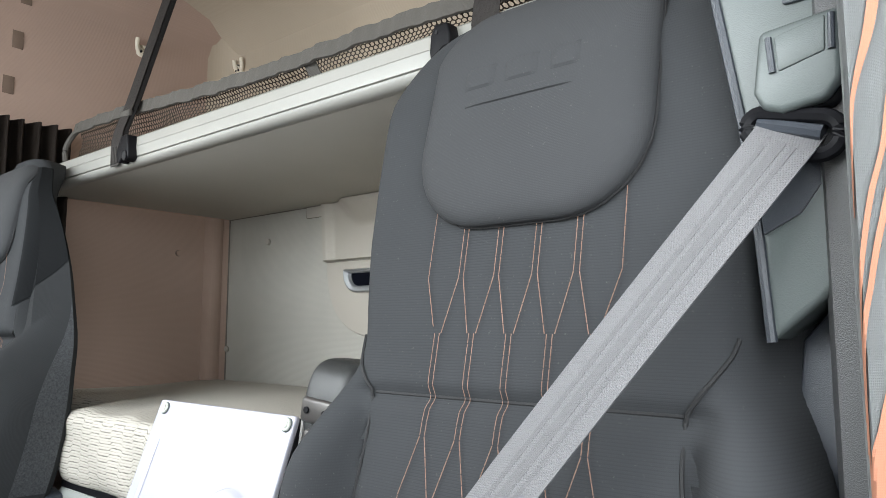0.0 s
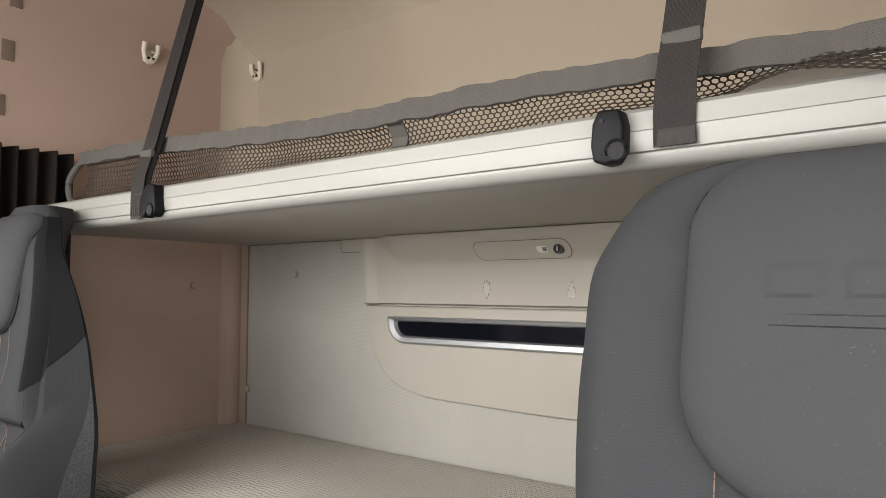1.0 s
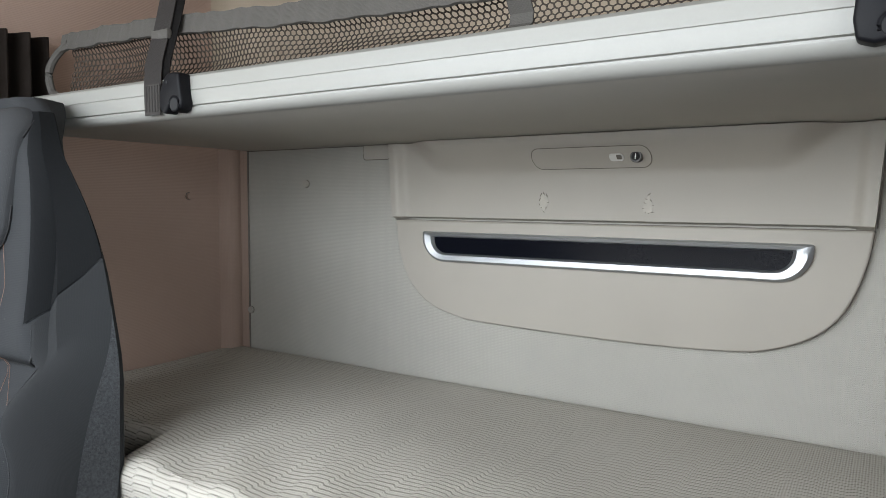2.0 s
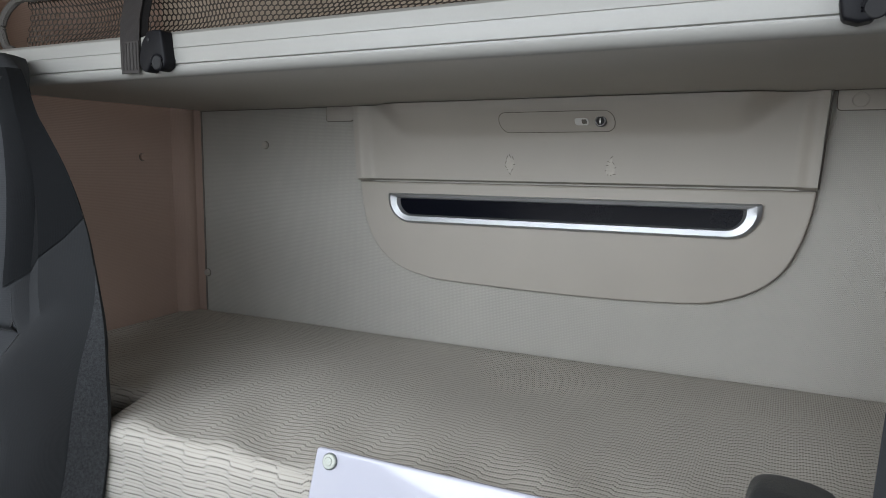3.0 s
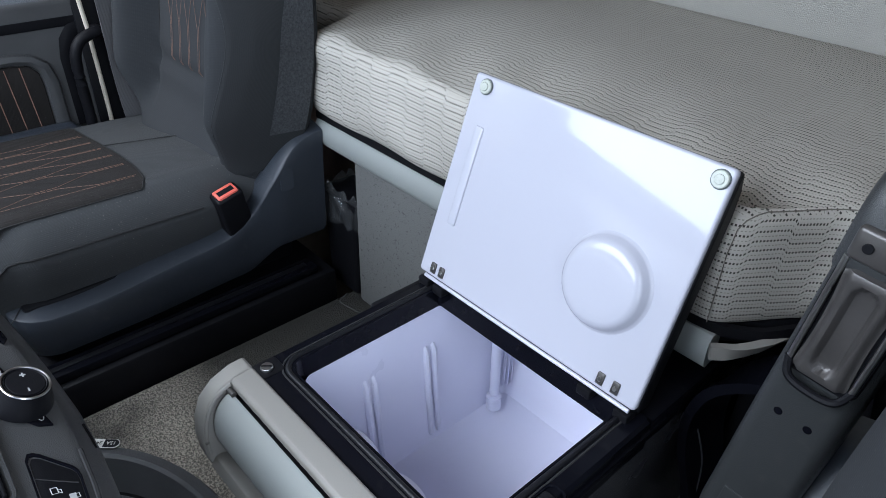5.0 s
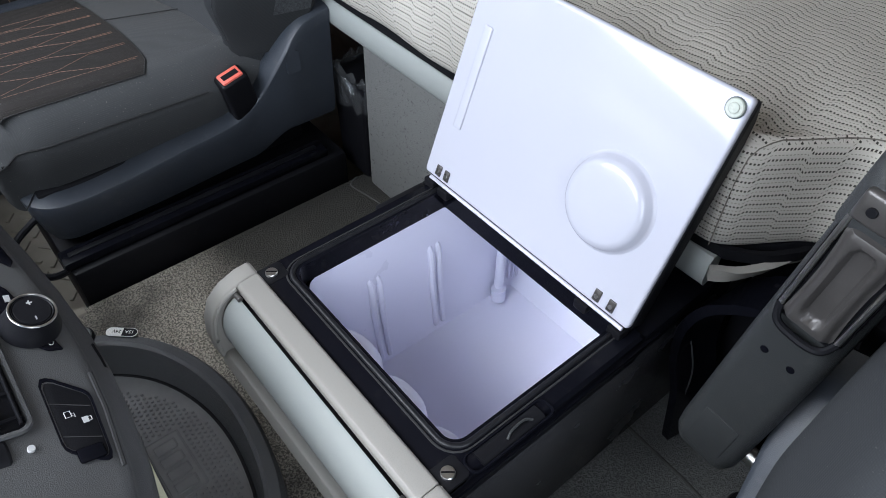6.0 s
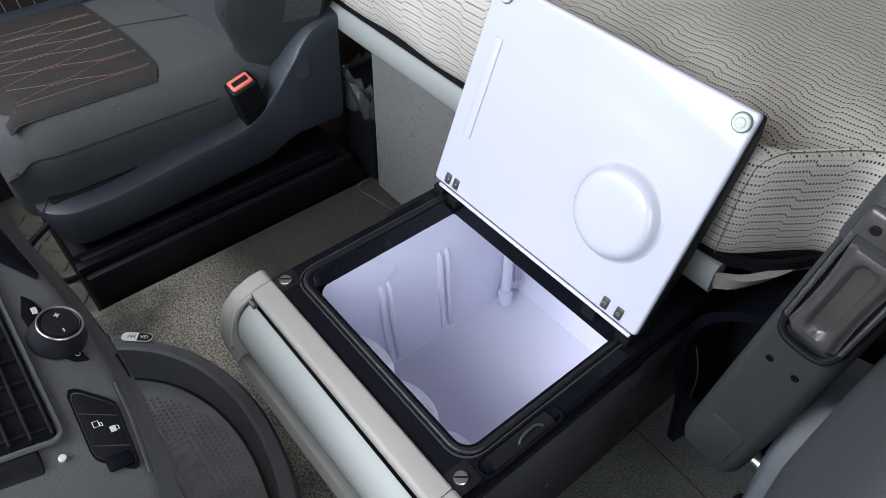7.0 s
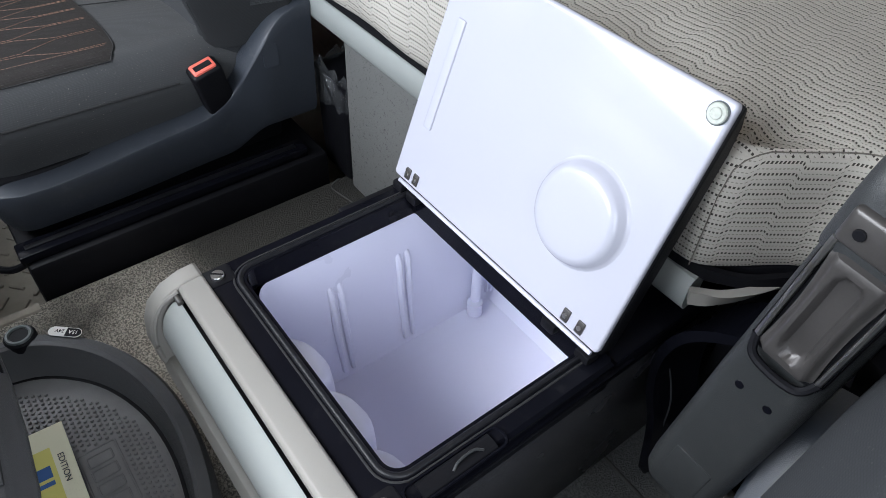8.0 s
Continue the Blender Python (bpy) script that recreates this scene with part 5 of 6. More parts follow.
    for i, x in enumerate(xs + (0.1335,)):
        x -= 0.0218
        if i in (0, 5):
            stitch([(x, rows[0] + 0.02), (x, rows[1]), (x + (0.019 if i == 0 else -0.019), rows[2])])
        else:
            for o, d in ((-0.003, -1), (0.003, 1)):
                stitch([(x + o, rows[0]), (x + o, rows[1]), (x + d * 0.019, rows[2] - 0.006)])
    for x in xs:
        for o, d in ((-0.003, -1), (0.003, 1)):
            stitch([(x + o, rows[2] + 0.004), (x + o, rows[3]), (x + o, 0.862), (x + o, 0.855), (x + d * 0.003, 0.83), (x + d * 0.019, 0.775), (x + d * 0.019, 0.72), (x + d * 0.003, 0.66), (x + d * 0.003, S.seam_low - 0.003)])
    # cushion
    y0, y1, hw = -0.90 + dy, -1.425 + dy, 0.263
    shift = 0.017 if buckle else 0.0
    cx += shift
    height = lambda q, s: cushion_z(q, s) - (0.042 * smooth_step(-0.5, 1.0, s * out) if buckle else 0.0)
    rows = []
    for j in range(25):
        q = j / 24
        y = y0 + (y1 - y0) * q
        hwq = hw * (1 - 0.10 * smooth_step(0.84, 1.0, q) ** 1.5) * (0.94 + 0.06 * smooth_step(0, 0.3, q))
        ring = []
        for i in range(33):
            s = -1 + 2 * i / 32
            ring.append(Vector((cx + hwq * s, y, height(q, s) + cz)))
        for s, zb in ((0.995, 0.43), (0.945, 0.385), (0.88, 0.345), (0.86, 0.305), (0.0, 0.30), (-0.86, 0.305), (-0.88, 0.345), (-0.945, 0.385), (-0.995, 0.43)):
            ring.append(Vector((cx + hwq * s, y, zb + cz)))
        rows.append(ring)
    for fx, fz, fy in ((0.988, 0.90, 0.009), (0.965, 0.72, 0.0155), (0.93, 0.48, 0.018)):
        rows.append([Vector((cx + (v.x - cx) * fx, y1 - fy, 0.392 + cz + (v.z - 0.392 - cz) * fz)) for v in rows[24]])
    part("cushion", loft(rows), M_SEAT_SIDE, t, "charcoal cloth seat cushion")
    ins = []
    for j in range(17):
        row = []
        for i in range(21):
            s = math.sin(math.pi / 2 * (-1 + 2 * i / 20))
            q = 0.425 + 0.055 * abs(s) ** 6 + (0.535 - 0.055 * abs(s) ** 6) * j / 16
            y = y0 + (y1 - y0) * q
            xx = 0.231 * s
            row.append(Vector((cx + xx, y, height(q, xx / hw) + cz + (0.0020 if 0 < i < 20 and 0 < j < 16 else 0.0005))))
        ins.append(row)
    part("cushion_insert", loft(ins, None, False, False), M_SEAT_RIB, t, "warm charcoal ribbed insert")
    edge = [Vector((cx + v.x - cx, v.y, v.z + 0.0012)) for v in [r[0] for r in ins[::-1]] + ins[0][1:-1] + [r[-1] for r in ins]]
    part("cushion_piping", tube(edge, 0.0011, 6), M_PIPING, t)
    for sg in (-1, 1):
        pts = []
        for j in range(22):
            q = 0.30 + 0.68 * j / 21
            s = sg * 1.0
            hwq = hw * (1 - 0.10 * smooth_step(0.84, 1.0, q) ** 1.5) * (0.94 + 0.06 * smooth_step(0, 0.3, q))
            pts.append((cx + hwq * s, y0 + (y1 - y0) * q, height(q, s) + cz + 0.0005))
        part("cushion_seam", tube(pts, 0.0022, 6), M_PIPING, t)
    # crease of the cushion behind its insert
    part("cushion_seam", tube([(cx + out * (0.03 - 0.05 * k / 10), y0 + (y1 - y0) * (0.435 - 0.375 * k / 10), height(0.435 - 0.375 * k / 10, 0.1) + cz) for k in range(11)], 0.0012, 6), M_PIPING, t)
    for i, x in enumerate((-0.165, -0.099, -0.033, 0.033, 0.099, 0.165)):
        for o, d in ((-0.003, -1), (0.003, 1)):
            bm = bmesh.new()
            path = [(x + o, 0.45), (x + o, 0.58), (x + d * 0.029, 0.70), (x + d * 0.030, 0.78), (x + o, 0.92)]
            if i in (0, 5) and d == (-1 if i == 0 else 1):
                path = [(x + o, 0.46), (x + o, 0.92)]
            dense = []
            for (xa, qa), (xb, qb) in zip(path, path[1:]):
                n = max(2, int(abs(qb - qa) * 0.47 / 0.008))
                dense += [(xa + (xb - xa) * k / n, qa + (qb - qa) * k / n) for k in range(n)]
            for (xa, qa), (xb, qb) in zip(dense, dense[1:]):
                if qa < 0.43:
                    continue
                mid = (xa + (xb - xa) * 0.8, qa + (qb - qa) * 0.8)
                tube([(cx + xx, y0 + (y1 - y0) * qq, height(qq, xx / hw) + cz + 0.0026) for xx, qq in ((xa, qa), mid)], 0.00055, 4, bm)
            part("stitching", bm, M_STITCH, t, "orange double stitching")
    # plastic skirt round the cushion: sloping ledge, sharp crest, tucked lower side, horn at the rear
    crest = curve_through([(-1.415, 0.338, 0), (-1.35, 0.334, 0), (-1.30, 0.334, 0), (-1.23, 0.339, 0), (-1.135, 0.350, 0), (-1.06, 0.357, 0), (-1.01, 0.368, 0), (-0.965, 0.402, 0), (-0.930, 0.452, 0), (-0.895, 0.502, 0), (-0.865, 0.532, 0), (-0.83, 0.546, 0), (-0.80, 0.550, 0)], 4)
    sx0 = cx - shift
    def crest_z(y):
        k = next((i for i in range(len(crest) - 2) if y <= crest[i + 1].x), len(crest) - 2)
        a, b = crest[k], crest[k + 1]
        return a.y + (b.y - a.y) * max(0.0, min(1.0, (y - a.x) / (b.x - a.x)))
    plan = [(0.292 + 0.024 * smooth_step(-0.99, -0.89, -0.80 - 0.011 * k), -0.80 - 0.011 * k, 1.0, 0.0) for k in range(49)]
    plan += [(0.232 + 0.060 * math.cos(a), -1.355 - 0.068 * math.sin(a), math.cos(a), -math.sin(a)) for a in [radians(7.5 * k) for k in range(1, 13)]]
    plan += [(0.232 - 0.0116 * k, -1.423 - 0.012 * math.sin(math.pi * 0.025 * k), 0.0, -1.0) for k in range(1, 21)]
    plan += [(-x, y, -nx, ny) for x, y, nx, ny in plan[-2::-1]]
    rings = []
    for x, y, nx, ny in plan:
        z, horn = crest_z(y), smooth_step(-0.99, -0.90, y)
        low = 0.238 + 0.012 * smooth_step(-1.25, -0.95, y) + 0.05 * horn
        sec = ((-0.050, z + 0.006), (-0.044, z + 0.0105), (-0.006, z + 0.0015), (-0.0015, z - 0.0008), (0.0, z - 0.005), (-0.003, z - 0.03), (-0.012, low + 0.022), (-0.020, low + 0.004), (-0.030, low), (-0.050, low))
        rings.append([(sx0 + x + nx * o, y + ny * o + dy, zz + cz) for o, zz in sec])
    part("skirt", loft(rings), M_SHELL, t, "anthracite plastic seat skirt")
    for sg in (-1, 1):
        part("skirt_joint", tube([(sx0 + sg * (0.292 - o) - sg * 0.028, -1.395 - 0.028 + o * 0.9 + dy, crest_z(-1.40) + cz + d) for o, d in ((0.0, 0.0005), (0.02, 0.0065), (0.04, 0.0110))], 0.0010, 6), M_PIPING, t)
        part("skirt_cap", prism(rrect(0, 0, 0.030, 0.045, 0.006), "x", sx0 + sg * 0.306, sx0 + sg * 0.3135), M_SHELL, t).matrix_basis = Matrix.Translation((0, -0.905 + dy, 0.44 + cz))
    # seat frame: steps down to the rails
    part("pan", box((cx - 0.24, -1.40 + dy, 0.24 + cz), (cx + 0.24, -0.86 + dy, 0.35 + cz), 0.01), M_BLACK, t)
    part("lever", tube(curve_through([(cx - out * 0.14, -1.40 + dy, 0.24), (cx - out * 0.15, -1.47 + dy, 0.20), (cx - out * 0.19, -1.48 + dy, 0.17), (cx - out * 0.25, -1.44 + dy, 0.175), (cx - out * 0.28, -1.40 + dy, 0.20)], 6), 0.007, 8), M_BLACK, t, "black adjusting bar")
    # buckle on the inner side
    if not buckle:
        return S, t
    bx = sx0 - out * 0.272
    m = Matrix.Translation((bx, -0.992 + dy, 0.385 + cz)) @ Matrix.Rotation(radians(14), 4, "X") @ Matrix.Rotation(radians(-10) * out, 4, "Y")
    b = part("buckle", box((-0.020, -0.029, -0.02), (0.020, 0.029, 0.085), 0.007, 3, m=m), M_BLACK, t, "black belt buckle with red button")
    part("buckle_button", box((-0.0150, -0.0225, 0.080), (0.0150, 0.0225, 0.0885), 0.004, 2, m=m), M_RED, b, "red release button")
    part("buckle_slot", box((-0.006, -0.017, 0.0865), (0.008, 0.017, 0.0893), 0.001, 1, m=m), M_BLACK, b)
    return S, t


DS, DRIVER = build_seat("driver_seat", 0.835, 1, 0.0, 0.0, 0.0, "charcoal driver's seat with orange diamond stitching", 0.02, 0.21, False)
PS, PASSENGER = build_seat("passenger_seat", -0.84, -1, 0.0, 0.090, 0.057, "charcoal passenger seat with orange diamond stitching", 0.0, 0.12)


def seat_base(name, cx, out):
    """Black base on rails under a seat."""
    t = thing(name, (cx, -1.1, 0.0), "black metal seat base bolted to the floor", "seat base", "seat bases")
    part("box", box((cx - 0.325, -1.41, 0.0), (cx + 0.325, -0.80, 0.215), 0.01), M_BLACK, t)
    for sg in (-1, 1):
        part("rail", box((cx + sg * 0.29 - 0.022, -1.415, 0.215), (cx + sg * 0.29 + 0.022, -0.84, 0.235), 0.004), M_GLOSS, t)
        part("rail_slot", box((cx + sg * 0.29 - 0.006, -1.40, 0.2335), (cx + sg * 0.29 + 0.006, -0.86, 0.2375), 0.001), M_BLACK, t)
    part("bellows", prism(rrect(cx - 0.22, -1.36, cx + 0.22, -0.86, 0.04), "z", 0.235, 0.30), M_BLACK, t)
    return t


seat_base("seat_base", -0.83, -1)
seat_base("seat_base", 0.84, 1)


# ---- belts ----


def driver_belt():
    t = thing("belt_unit", (1.08, -0.93, 1.1), "grey plastic belt outlet on the driver's seat shoulder with webbing", "seat belt", "seat belts")
    house = [(1.022, 1.252), (1.034, 1.2), (1.051, 1.09), (1.059, 1.0), (1.064, 0.924), (1.1, 0.955), (1.13, 0.99), (1.13, 1.244)]
    part("housing", prism(house, "y", -0.972, -0.86, 0.006, 3), M_GREYPLASTIC, t, "grey green belt housing")
    part("housing_joint", tube([(x - 0.001, -0.970, z) for x, z in house[:5]], 0.004, 8), M_SHELL, t)
    part("release", prism(rrect(1.083, 1.178, 1.103, 1.235, 0.003), "y", -0.975, -0.965, 0.001), M_SHELL, t)
    part("recess", prism([(1.062, 1.004), (1.088, 1.018), (1.102, 1.038), (1.102, 1.062), (1.058, 1.068)], "y", -0.9745, -0.966), M_SHELL, t)
    # Black backing set to the right paints the shaded side of the cover.
    part("cover_shade_side", prism([(x + 0.004, z - 0.002) for x, z in [(1.072, 1.1496), (1.0663, 1.1051), (1.072, 1.0919), (1.0852, 1.0872), (1.1136, 1.0919), (1.124, 1.1051), (1.1268, 1.1524), (1.1202, 1.1553)]], "y", -0.990, -0.966, 0.004, 3), M_BLACK, t)
    part("cover_cap", prism([(1.072, 1.1496), (1.0663, 1.1051), (1.072, 1.0919), (1.0852, 1.0872), (1.1136, 1.0919), (1.124, 1.1051), (1.1268, 1.1524), (1.1202, 1.1553)], "y", -1.003, -0.988, 0.005, 3), M_GREYPLASTIC, t, "grey green shield-shaped cover")
    part("cover_inset", prism([(1.0829, 1.1431), (1.0848, 1.1167), (1.1149, 1.1252), (1.1159, 1.1506)], "y", -1.0045, -1.0, 0.0015), M_GREYPLASTIC, t)
    part("cap_rim", tube([(x - 0.004, -1.0035, z) for x, z in [(1.0829, 1.1431), (1.0848, 1.1167)]], 0.0024, 8), M_SHELL, t)
    part("cap_rim", tube([(x + 0.004, -1.0035, z) for x, z in [(1.1149, 1.1252), (1.1159, 1.1506)]], 0.0024, 8), M_SHELL, t)
    loop = [(1.068 + 0.010 * math.cos(a), -0.992, 1.082 + 0.010 * math.sin(a)) for a in [radians(72 + 180 * k / 10) for k in range(11)]]
    loop += [(1.106 + 0.014 * math.cos(a), -0.992, 1.069 + 0.014 * math.sin(a)) for a in [radians(252 + 180 * k / 10) for k in range(11)]]
    part("guide_loop", tube(loop, 0.0058, 8, closed=True), M_BLACK, t, "black belt guide loop")
    part("guide_bridge", tube([(1.066, -0.986, 1.085), (1.108, -0.986, 1.071)], 0.010, 10, flat=0.7), M_SHELL, t)
    start, end = Vector((1.084, -1.001, 1.066)), Vector((0.70, -1.135, 0.545))
    path = [Vector((1.088, -0.984, 1.080))] + [start.lerp(end, k / 24) + Vector((0, -0.012 * math.sin(math.pi * k / 24), 0)) for k in range(25)] + [Vector((0.62, -1.08, 0.47))]
    part("webbing", ribbon(path, (0.8, -0.1, -0.55), 0.046, 0.0015), M_BELT, t, "light grey ribbed webbing")
    for o, w in ((-0.0095, 0.0035), (0.0, 0.0075), (0.0095, 0.0035)):
        wd = Vector((0.8, -0.1, -0.55)).normalized()
        part("woven_band", ribbon([p + wd * o + Vector((0, -0.0009, 0)) for p in path[1:]], (0.8, -0.1, -0.55), w, 0.0004), M_BELT_BAND, t, "darker woven band")
    # Housing goes on below in shade; the dark colour paints that shade.
    part("lower_trim", prism([(1.055, 0.45), (1.20, 0.45), (1.20, 1.0), (1.125, 0.985), (1.075, 0.925), (1.06, 0.80)], "y", -0.93, -0.87, 0.006), M_SHELL, t, "lower belt housing, its shade painted dark grey")
    return t


def passenger_belt():
    t = thing("belt_unit", (-1.08, -0.95, 0.9), "grey belt webbing hanging beside the passenger seat", "seat belt", "seat belts")
    path = curve_through([(-1.085, -0.985, 1.25), (-1.080, -0.990, 1.0), (-1.074, -0.994, 0.85), (-1.069, -0.994, 0.65), (-1.068, -0.992, 0.52), (-1.06, -0.985, 0.40)], 5)
    part("webbing", ribbon(path, (-0.25, 0.95, 0), 0.046, 0.0015), M_BELT, t, "light grey webbing")
    part("guide", tube(curve_through([(-1.10, -0.99, 1.0), (-1.07, -1.03, 0.985), (-1.05, -1.03, 0.985), (-1.06, -0.96, 0.99)], 5), 0.006, 8), M_STEEL, t, "steel belt guide")
    return t


driver_belt()
passenger_belt()


# ---- folded-up armrest of the driver's seat ----
def armrest():
    t = thing("armrest", (0.51, -0.90, 0.45), "charcoal folding armrest standing upright beside the driver's seat", "armrest")
    m = Matrix.Translation((0.491, -0.925, 0.626)) @ Matrix.Rotation(radians(5.5), 4, "Y") @ Matrix.Rotation(radians(-3), 4, "X")
    def put(nm, bm, mat, label=""):
        bm.transform(m)
        return part(nm, bm, mat, t, label)
    sec = []
    for z, w, d0, d1 in ((-0.226, 0.020, 0.020, 0.055), (-0.222, 0.029, 0.010, 0.066), (-0.212, 0.036, 0.002, 0.076), (-0.196, 0.040, -0.003, 0.083), (-0.17, 0.0415, -0.005, 0.088), (0.0, 0.0415, -0.004, 0.09), (0.155, 0.040, -0.001, 0.088), (0.160, 0.0402, -0.002, 0.088), (0.166, 0.041, -0.009, 0.088), (0.170, 0.041, -0.012, 0.088)) + tuple((0.180 + 0.088 * math.sin(a), 0.041 - 0.014 * (1 - math.cos(a)) ** 3, -0.014 + 0.040 * (1 - math.cos(a)) ** 1.6, 0.086 - 0.018 * (1 - math.cos(a)) ** 2) for a in [radians(6.4 * k) for k in range(15)]):
        q = rrect(-w, d0, w, d1, (0.017, 0.017, 0.024, 0.024), 7)
        sec.append([(x, y, z) for x, y in q])
    put("pad", loft(sec), M_ARM, "charcoal grained armrest body")
    put("latch_plate", prism(rrect(-0.034, 0.055, 0.034, 0.222, 0.010), "y", -0.010, 0.004, 0.003), M_BLACK)
    put("latch_head", box((-0.031, -0.020, 0.186), (0.031, -0.006, 0.218), 0.005, 3), M_GUNMETAL, "dark metal latch")
    # pressed lever: waisted outline, capsule trough between two ridges
    lever = []
    for j in range(33):
        z = 0.060 + 0.120 * j / 32
        e = min(j, 32 - j) / 32
        wz = 0.0262 - 0.0035 * math.sin(math.pi * j / 32) - 0.004 * max(0.0, 1 - e / 0.06) ** 2
        row = []
        for i in range(29):
            x = -wz + 2 * wz * i / 28
            capsule = math.hypot(x, max(0.0, abs(z - 0.120) - 0.036)) / 0.0105
            y = -0.0195 + 0.0075 * smooth_step(1.25, 0.75, capsule)
            y += 0.006 * smooth_step(0.66, 0.95, abs(x) / wz) + 0.009 * max(0.0, 1 - e / 0.05) ** 2
            row.append((x, y, z))
        lever.append(row)
    put("latch_lever", loft(lever, None, False, False), M_GUNMETAL, "dark metal pressed latch lever")
    put("lever_foot", tube(curve_through([(-0.030, -0.012, 0.070), (-0.022, -0.016, 0.052), (0.0, -0.017, 0.048), (0.022, -0.016, 0.052), (0.030, -0.012, 0.070)], 5), 0.004, 8), M_BLACK)
    for x in (-0.029, 0.029):
        put("guide_rod", tube([(x, -0.013, 0.062), (x, -0.013, 0.186)], 0.003, 8), M_STEEL)
    for x in (-0.017, 0.017):
        put("rivet", cylinder((x, -0.0225, 0.202), (x, -0.018, 0.202), 0.0045, 12), M_BLACK)
    for x in (-0.015, 0.015):
        put("hole", cylinder((x, -0.0045, 0.0), (x, 0.002, 0.0), 0.0045, 12), M_GLOSS)
    put("service_cap", prism(rrect(-0.022, -0.185, 0.022, -0.125, 0.003), "y", -0.0060, 0.0, 0.001), M_ARM)
    put("pivot", cylinder((0.03, 0.045, -0.20), (0.085, 0.045, -0.20), 0.012, 16), M_STEEL)
    return t


armrest()


# ---- litter bin at the foot of the bunk ----
def litter_bin():
    t = thing("litter_bin", (-0.53, -0.735, 0.15), "black plastic litter bin with a clear bag against the bunk", "bin")
    r = []
    for z, s in ((0.152, 0.85), (0.16, 0.9), (0.37, 1.0), (0.385, 1.06), (0.39, 1.06)):
        r.append([(x, y, z) for x, y in rrect(-0.515 - 0.062 * s, -0.735 - 0.045 * s, -0.515 + 0.062 * s, -0.735 + 0.045 * s, 0.012)])
    part("bucket", loft(r), M_BLACK, t)
    random.seed(5)
    m, n, l, b = node_mat("clear_bag_film")
    b.inputs["Base Color"].default_value = (0.13, 0.134, 0.138, 1)
    b.inputs["Roughness"].default_value = 0.12
    b.inputs["Alpha"].default_value = 0.20
    rings = []
    for j, (k, z) in enumerate(((0.90, 0.33), (0.96, 0.392), (1.02, 0.402), (1.16, 0.398), (1.24, 0.37), (1.27, 0.325))):
        ring = []
        for q in range(40):
            a = 2 * math.pi * q / 40
            o = random.uniform(-0.008, 0.008)
            ring.append((-0.515 + (0.062 * k + o) * math.copysign(abs(math.cos(a)) ** 0.6, math.cos(a)), -0.735 + (0.046 * k + o) * math.copysign(abs(math.sin(a)) ** 0.6, math.sin(a)), z + random.uniform(-0.012, 0.014) * (0 if j == 0 else 1)))
        rings.append(ring)
    bm = loft(rings, None, False)
    part("bag", bm, m, t, "crumpled clear plastic bag", False)
    return t


litter_bin()


# ---- dashboard and tray ----
def lettering(word, size):
    fc = bpy.data.curves.new("lettering", "FONT")
    fc.body, fc.size, fc.extrude = word, size, 0.0002
    fo = bpy.data.objects.new("lettering", fc)
    me = bpy.data.meshes.new_from_object(fo)
    bpy.data.objects.remove(fo)
    bm = bmesh.new()
    bm.from_mesh(me)
    return bm


